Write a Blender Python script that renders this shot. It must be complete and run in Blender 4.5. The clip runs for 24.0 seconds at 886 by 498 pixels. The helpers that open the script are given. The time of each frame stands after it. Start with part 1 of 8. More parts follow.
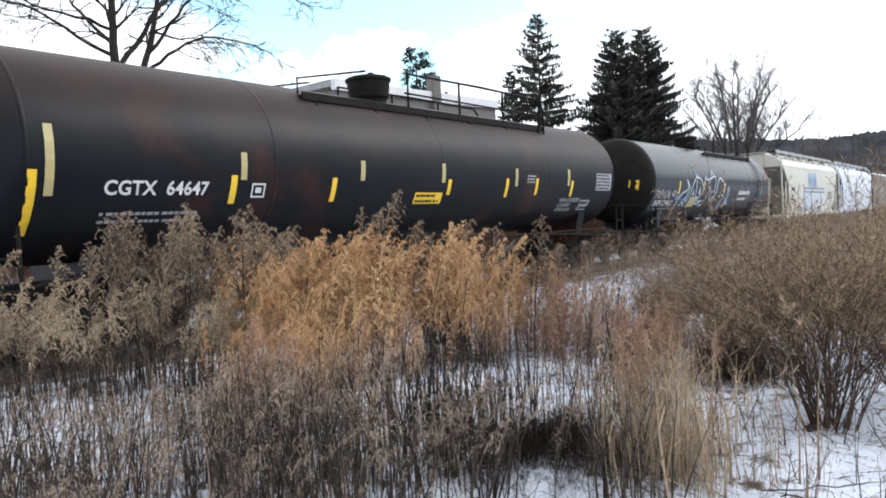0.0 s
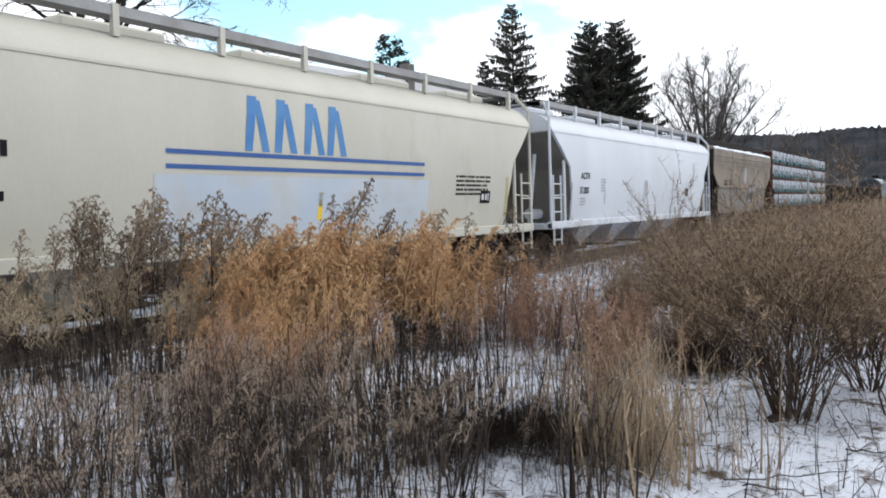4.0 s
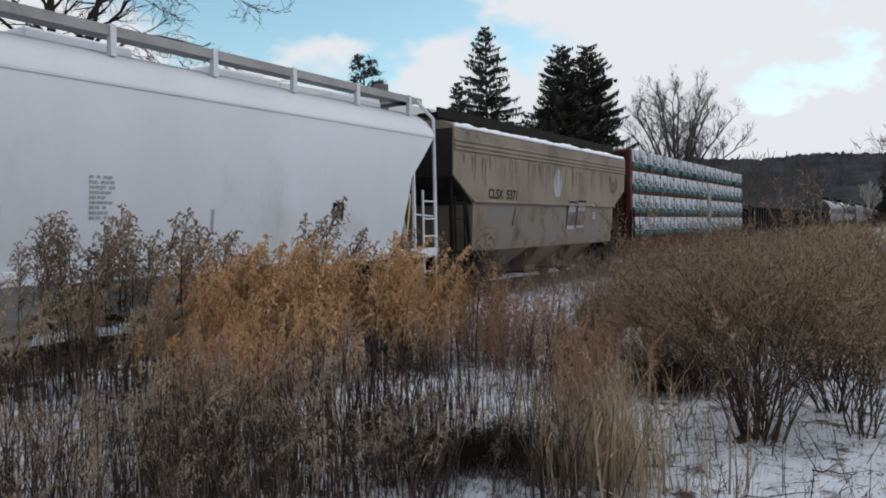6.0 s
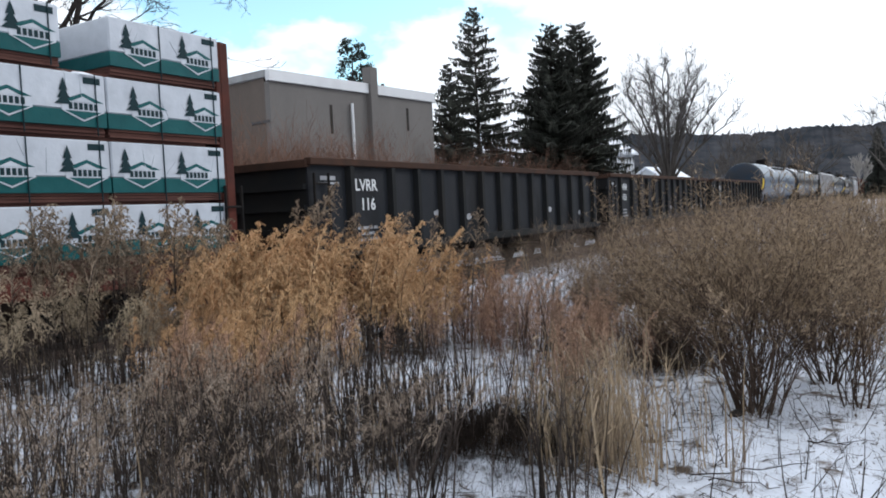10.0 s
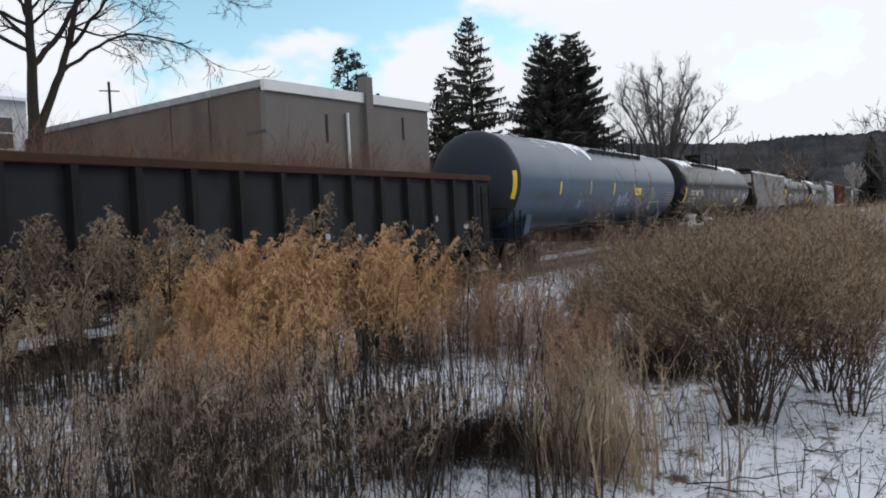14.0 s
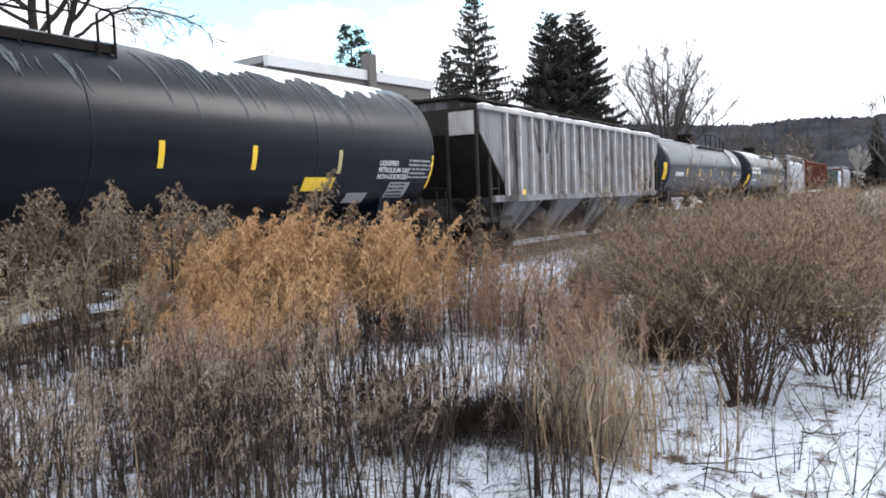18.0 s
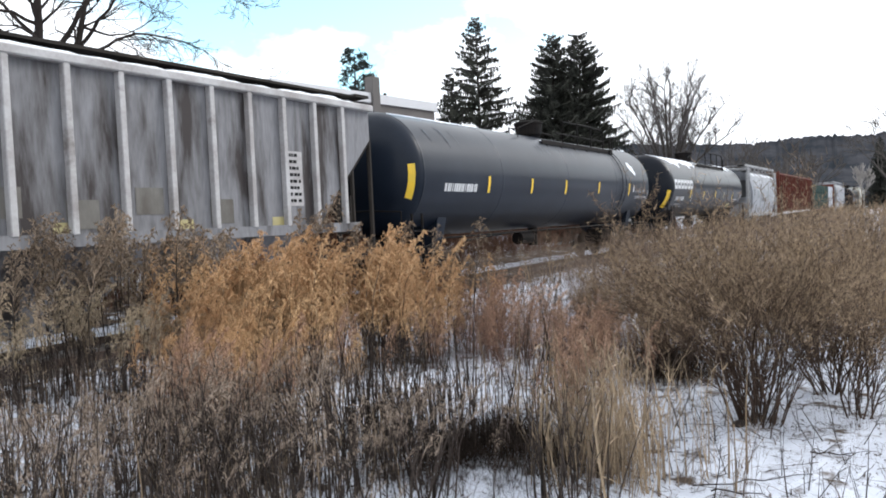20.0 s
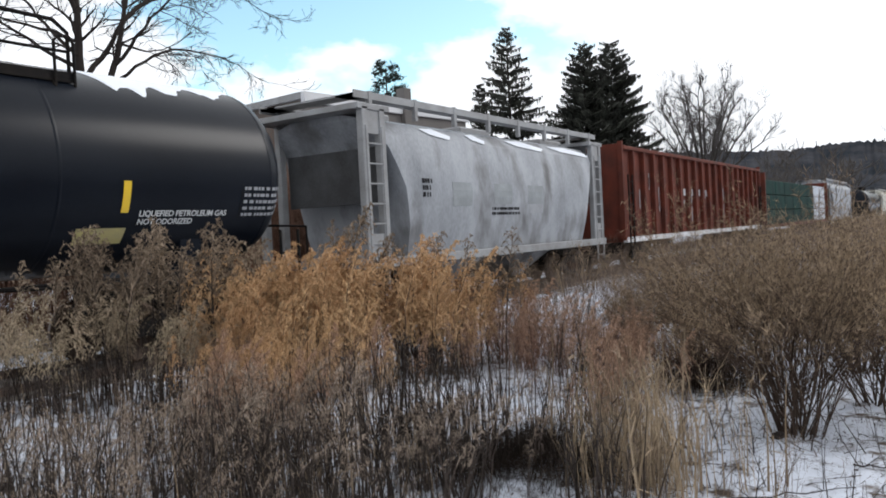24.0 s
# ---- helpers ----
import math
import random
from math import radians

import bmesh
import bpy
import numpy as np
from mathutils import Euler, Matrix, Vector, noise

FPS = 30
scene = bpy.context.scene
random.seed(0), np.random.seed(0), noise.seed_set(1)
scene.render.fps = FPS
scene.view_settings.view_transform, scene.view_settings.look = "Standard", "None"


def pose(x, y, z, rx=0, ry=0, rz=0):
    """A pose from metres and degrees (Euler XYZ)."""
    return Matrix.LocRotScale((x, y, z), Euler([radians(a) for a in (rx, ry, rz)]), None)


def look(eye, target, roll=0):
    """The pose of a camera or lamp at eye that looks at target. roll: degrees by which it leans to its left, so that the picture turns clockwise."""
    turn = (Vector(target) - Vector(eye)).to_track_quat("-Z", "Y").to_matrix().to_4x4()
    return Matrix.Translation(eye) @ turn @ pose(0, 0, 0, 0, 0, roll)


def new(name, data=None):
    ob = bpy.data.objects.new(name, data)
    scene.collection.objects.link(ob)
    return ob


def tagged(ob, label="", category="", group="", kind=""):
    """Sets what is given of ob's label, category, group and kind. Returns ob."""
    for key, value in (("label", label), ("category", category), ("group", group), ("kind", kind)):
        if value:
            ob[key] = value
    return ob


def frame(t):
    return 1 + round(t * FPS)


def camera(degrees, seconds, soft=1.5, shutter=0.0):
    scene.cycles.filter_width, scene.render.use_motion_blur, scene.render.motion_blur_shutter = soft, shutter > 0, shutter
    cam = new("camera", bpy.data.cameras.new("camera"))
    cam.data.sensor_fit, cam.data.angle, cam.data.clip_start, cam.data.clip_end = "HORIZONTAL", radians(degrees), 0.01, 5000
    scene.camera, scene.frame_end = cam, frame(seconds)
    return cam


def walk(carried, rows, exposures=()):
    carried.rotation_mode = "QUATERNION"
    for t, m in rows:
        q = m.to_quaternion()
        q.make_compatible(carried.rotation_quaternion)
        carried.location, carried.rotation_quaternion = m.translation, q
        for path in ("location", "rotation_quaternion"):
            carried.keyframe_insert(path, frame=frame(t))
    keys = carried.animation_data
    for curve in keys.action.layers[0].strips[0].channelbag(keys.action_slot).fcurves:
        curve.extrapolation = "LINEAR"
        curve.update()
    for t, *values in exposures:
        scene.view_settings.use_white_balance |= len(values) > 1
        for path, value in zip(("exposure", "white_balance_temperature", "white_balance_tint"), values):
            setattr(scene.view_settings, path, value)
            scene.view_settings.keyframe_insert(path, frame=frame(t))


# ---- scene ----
# ---------------------------------------------------------------- camera
EYE = (0.0, 0.0, 1.7)
TURNS = [  # seconds, pitch, roll, yaw
    (0.0, -1.98, 2.71, -54.17),
    (0.5, -1.79, 2.67, -55.49),
    (1.0, -1.89, 2.24, -56.29),
    (1.5, -2.39, 2.43, -55.91),
    (2.0, -3.03, 2.20, -56.17),
    (2.5, -2.93, 1.73, -56.38),
    (4.5, -2.81, 1.87, -56.24),
    (5.0, -2.80, 2.35, -56.96),
    (5.5, -1.93, 1.89, -57.23),
    (6.0, -1.45, 1.24, -58.26),
    (6.5, -2.12, 1.48, -59.08),
    (7.0, -2.39, 1.65, -59.35),
    (7.5, -2.59, 2.17, -58.21),
    (8.0, -1.98, 2.32, -58.77),
    (8.5, -2.15, 3.34, -58.96),
    (9.0, -1.86, 2.96, -59.73),
    (9.5, -2.01, 2.81, -58.89),
    (10.0, -2.73, 2.73, -58.80),
    (10.5, -2.44, 2.77, -58.85),
    (11.0, -1.34, 2.38, -58.58),
    (11.5, -1.01, 1.91, -58.97),
    (13.5, -1.14, 2.45, -59.03),
    (14.0, -2.08, 2.82, -59.14),
    (14.5, -1.11, 1.45, -59.76),
    (15.0, -1.37, 1.22, -60.13),
    (15.5, -2.48, 1.12, -60.23),
    (16.0, -2.92, 1.24, -60.46),
    (16.5, -3.85, 1.70, -60.16),
    (17.0, -3.94, 1.89, -59.89),
    (17.5, -3.87, 2.27, -58.87),
    (18.0, -3.62, 2.16, -58.95),
    (18.5, -3.91, 2.36, -59.20),
    (19.0, -2.99, 2.17, -58.58),
    (19.5, -2.19, 2.47, -58.75),
    (21.5, -1.54, 2.83, -57.79),
    (22.0, -0.62, 2.69, -57.69),
    (22.5, -0.75, 2.72, -57.60),
    (23.0, -1.51, 2.88, -57.62),
    (23.5, -1.44, 3.55, -57.04),
    (24.0, -1.19, 3.03, -56.30),
]
EXPOSURES = [  # seconds, stops, kelvin, tint
    (0, 0.13, 6400, 10), (1, 0.04, 6450, 10), (2.5, -0.10, 6400, 10), (5, -0.57, 6550, 10), (6, -0.96, 6500, 10), (7, -0.42, 6600, 10), (8, -0.20, 6350, 10), (9, -0.28, 6200, 8), (11, -0.37, 6400, 10), (14, -0.75, 6500, 10),
    (15, -0.89, 6500, 10), (16, -0.47, 6550, 10), (17, -0.03, 6450, 10), (18, 0.16, 6450, 10), (19, 0.17, 6450, 10), (21.5, -0.42, 6500, 10), (23, -0.69, 6500, 10), (24, -0.45, 6550, 10),
]
cam = camera(59.26, 24.0, soft=1.85)
walk(cam, [(t, pose(*EYE, 90 + p, r, y)) for t, p, r, y in TURNS], exposures=EXPOSURES)

# ---------------------------------------------------------------- world and sun
SUN_AZ, SUN_EL = radians(128.0), radians(34.0)      # bearing from +y towards +x, height
world = bpy.data.worlds.new("overcast_sky")
scene.world = world
world.use_nodes = True
wn, wl = world.node_tree.nodes, world.node_tree.links
wn.clear()
w_out, w_bg = wn.new("ShaderNodeOutputWorld"), wn.new("ShaderNodeBackground")
sky = wn.new("ShaderNodeTexSky")
sky.sky_type, sky.sun_disc = "NISHITA", False
sky.sun_elevation, sky.sun_rotation = SUN_EL, SUN_AZ
sky.air_density, sky.dust_density, sky.ozone_density = 1.0, 0.6, 2.0
w_co, w_map, w_no, w_ra = (wn.new("ShaderNode" + n) for n in ("TexCoord", "Mapping", "TexNoise", "ValToRGB"))
w_map.inputs["Scale"].default_value = (1.0, 1.0, 1.8)
w_map.inputs["Location"].default_value = (0.35, 0.12, 0.3)
w_no.inputs["Scale"].default_value, w_no.inputs["Detail"].default_value = 4.0, 6.0
w_no.inputs["Roughness"].default_value = 0.55
w_ra.color_ramp.elements[0].position, w_ra.color_ramp.elements[1].position = 0.315, 0.385
w_mix = wn.new("ShaderNodeMix")
w_mix.data_type = "RGBA"
w_gain = wn.new("ShaderNodeMix")
w_gain.data_type, w_gain.blend_type = "RGBA", "MULTIPLY"
w_gain.inputs[0].default_value = 1.0
w_gain.inputs[7].default_value = (2.75, 2.95, 2.45, 1)      # thin high haze brightens the blue
# one wide gap in the cloud, low over the warehouse
w_dot, w_gap, w_add = wn.new("ShaderNodeVectorMath"), wn.new("ShaderNodeMapRange"), wn.new("ShaderNodeMath")
w_dot.operation, w_add.operation = "DOT_PRODUCT", "SUBTRACT"
gap = Vector((math.sin(radians(50)), math.cos(radians(50)), math.tan(radians(17)))).normalized()
w_dot.inputs[1].default_value = gap
w_gap.inputs["From Min"].default_value, w_gap.inputs["From Max"].default_value = math.cos(radians(22)), 1.0
w_gap.inputs["To Max"].default_value = 0.20
wl.new(w_co.outputs["Generated"], w_dot.inputs[0])
wl.new(w_dot.outputs["Value"], w_gap.inputs["Value"])
wl.new(w_co.outputs["Generated"], w_map.inputs["Vector"])
wl.new(w_map.outputs["Vector"], w_no.inputs["Vector"])
wl.new(w_no.outputs["Fac"], w_add.inputs[0])
wl.new(w_gap.outputs["Result"], w_add.inputs[1])
wl.new(w_add.outputs[0], w_ra.inputs["Fac"])
wl.new(w_ra.outputs["Color"], w_mix.inputs[0])
wl.new(sky.outputs["Color"], w_gain.inputs[6])
wl.new(w_gain.outputs[2], w_mix.inputs[6])
w_mix.inputs[7].default_value = (11.4, 11.8, 12.4, 1)      # cloud
wl.new(w_mix.outputs[2], w_bg.inputs["Color"])
w_bg.inputs["Strength"].default_value = 0.135
wl.new(w_bg.outputs["Background"], w_out.inputs["Surface"])

sun = new("sun", bpy.data.lights.new("sun", "SUN"))
sun.data.energy, sun.data.angle, sun.data.color = 1.8, radians(20), (1.0, 0.97, 0.94)
sun.matrix_basis = look((0, 0, 30), (-math.sin(SUN_AZ) * math.cos(SUN_EL), -math.cos(SUN_AZ) * math.cos(SUN_EL), 30 - math.sin(SUN_EL)))


# ---------------------------------------------------------------- materials
def material(name, base, rough=0.6, metal=0.0, other=None, scale=3.0, amount=0.5, fine=40.0, bump=0.15, spots=None,
             spot_scale=1.5, spot_edge=(0.55, 0.68), coords="Object", stretch=(1, 1, 1), island=0.0, spec=0.5, upper=None, coat=0.0):
    """Base colour that drifts towards `other` at two scales, an optional third colour in patches, and a fine bump."""
    m = bpy.data.materials.new(name)
    m.use_nodes = True
    n, l = m.node_tree.nodes, m.node_tree.links
    b = n["Principled BSDF"]
    b.inputs["Roughness"].default_value, b.inputs["Metallic"].default_value = rough, metal
    b.inputs["Specular IOR Level"].default_value = spec
    if coat:                                    # a thin glossy varnish that shows at shallow angles
        b.inputs["Coat Weight"].default_value, b.inputs["Coat Roughness"].default_value, b.inputs["Coat IOR"].default_value = coat, 0.27, 1.20
    other = other or tuple(c * 0.7 for c in base)
    co, mp = n.new("ShaderNodeTexCoord"), n.new("ShaderNodeMapping")
    mp.inputs["Scale"].default_value = stretch
    l.new(co.outputs[coords], mp.inputs["Vector"])
    big, small = n.new("ShaderNodeTexNoise"), n.new("ShaderNodeTexNoise")
    big.inputs["Scale"].default_value, big.inputs["Detail"].default_value = scale, 6
    small.inputs["Scale"].default_value, small.inputs["Detail"].default_value = fine, 3
    l.new(mp.outputs["Vector"], big.inputs["Vector"])
    l.new(mp.outputs["Vector"], small.inputs["Vector"])
    add = n.new("ShaderNodeMath")
    add.operation = "MULTIPLY_ADD"
    add.inputs[1].default_value = 0.35
    l.new(small.outputs["Fac"], add.inputs[0])
    l.new(big.outputs["Fac"], add.inputs[2])
    rng = n.new("ShaderNodeMapRange")
    rng.inputs["From Min"].default_value, rng.inputs["From Max"].default_value = 0.42, 0.95
    rng.inputs["To Max"].default_value = amount * 1.6
    l.new(add.outputs[0], rng.inputs["Value"])
    mix = n.new("ShaderNodeMix")
    mix.data_type = "RGBA"
    mix.inputs[6].default_value, mix.inputs[7].default_value = (*base, 1), (*other, 1)
    l.new(rng.outputs["Result"], mix.inputs[0])
    colour = mix.outputs[2]
    if spots:
        sp, ra, mx = n.new("ShaderNodeTexNoise"), n.new("ShaderNodeMapRange"), n.new("ShaderNodeMix")
        sp.inputs["Scale"].default_value, sp.inputs["Detail"].default_value, sp.inputs["Roughness"].default_value = spot_scale, 8, 0.6
        ra.inputs["From Min"].default_value, ra.inputs["From Max"].default_value = spot_edge
        mx.data_type = "RGBA"
        mx.inputs[7].default_value = (*spots, 1)
        l.new(mp.outputs["Vector"], sp.inputs["Vector"])
        l.new(sp.outputs["Fac"], ra.inputs["Value"])
        l.new(ra.outputs["Result"], mx.inputs[0])
        l.new(colour, mx.inputs[6])
        colour = mx.outputs[2]
    if upper:                                   # a stain that lies over the upper part, with a ragged edge
        sep, ad, ru, mu = n.new("ShaderNodeSeparateXYZ"), n.new("ShaderNodeMath"), n.new("ShaderNodeMapRange"), n.new("ShaderNodeMix")
        l.new(co.outputs["Object"], sep.inputs[0])
        ad.operation = "MULTIPLY_ADD"
        ad.inputs[1].default_value = 1.6
        l.new(big.outputs["Fac"], ad.inputs[0])
        l.new(sep.outputs["Z"], ad.inputs[2])
        ru.inputs["From Min"].default_value, ru.inputs["From Max"].default_value = upper[0] + 0.8, upper[1] + 0.8
        l.new(ad.outputs[0], ru.inputs["Value"])
        mu.data_type = "RGBA"
        mu.inputs[7].default_value = (*upper[2], 1)
        l.new(ru.outputs["Result"], mu.inputs[0])
        l.new(colour, mu.inputs[6])
        colour = mu.outputs[2]
    if island:
        ge, hs, r2 = n.new("ShaderNodeNewGeometry"), n.new("ShaderNodeHueSaturation"), n.new("ShaderNodeMapRange")
        r2.inputs["To Min"].default_value, r2.inputs["To Max"].default_value = 1 - island, 1 + island
        l.new(ge.outputs["Random Per Island"], r2.inputs["Value"])
        l.new(r2.outputs["Result"], hs.inputs["Value"])
        l.new(colour, hs.inputs["Color"])
        colour = hs.outputs["Color"]
    l.new(colour, b.inputs["Base Color"])
    if bump:
        bp = n.new("ShaderNodeBump")
        bp.inputs["Strength"].default_value, bp.inputs["Distance"].default_value = bump, 0.02
        l.new(small.outputs["Fac"], bp.inputs["Height"])
        l.new(bp.outputs["Normal"], b.inputs["Normal"])
    return m


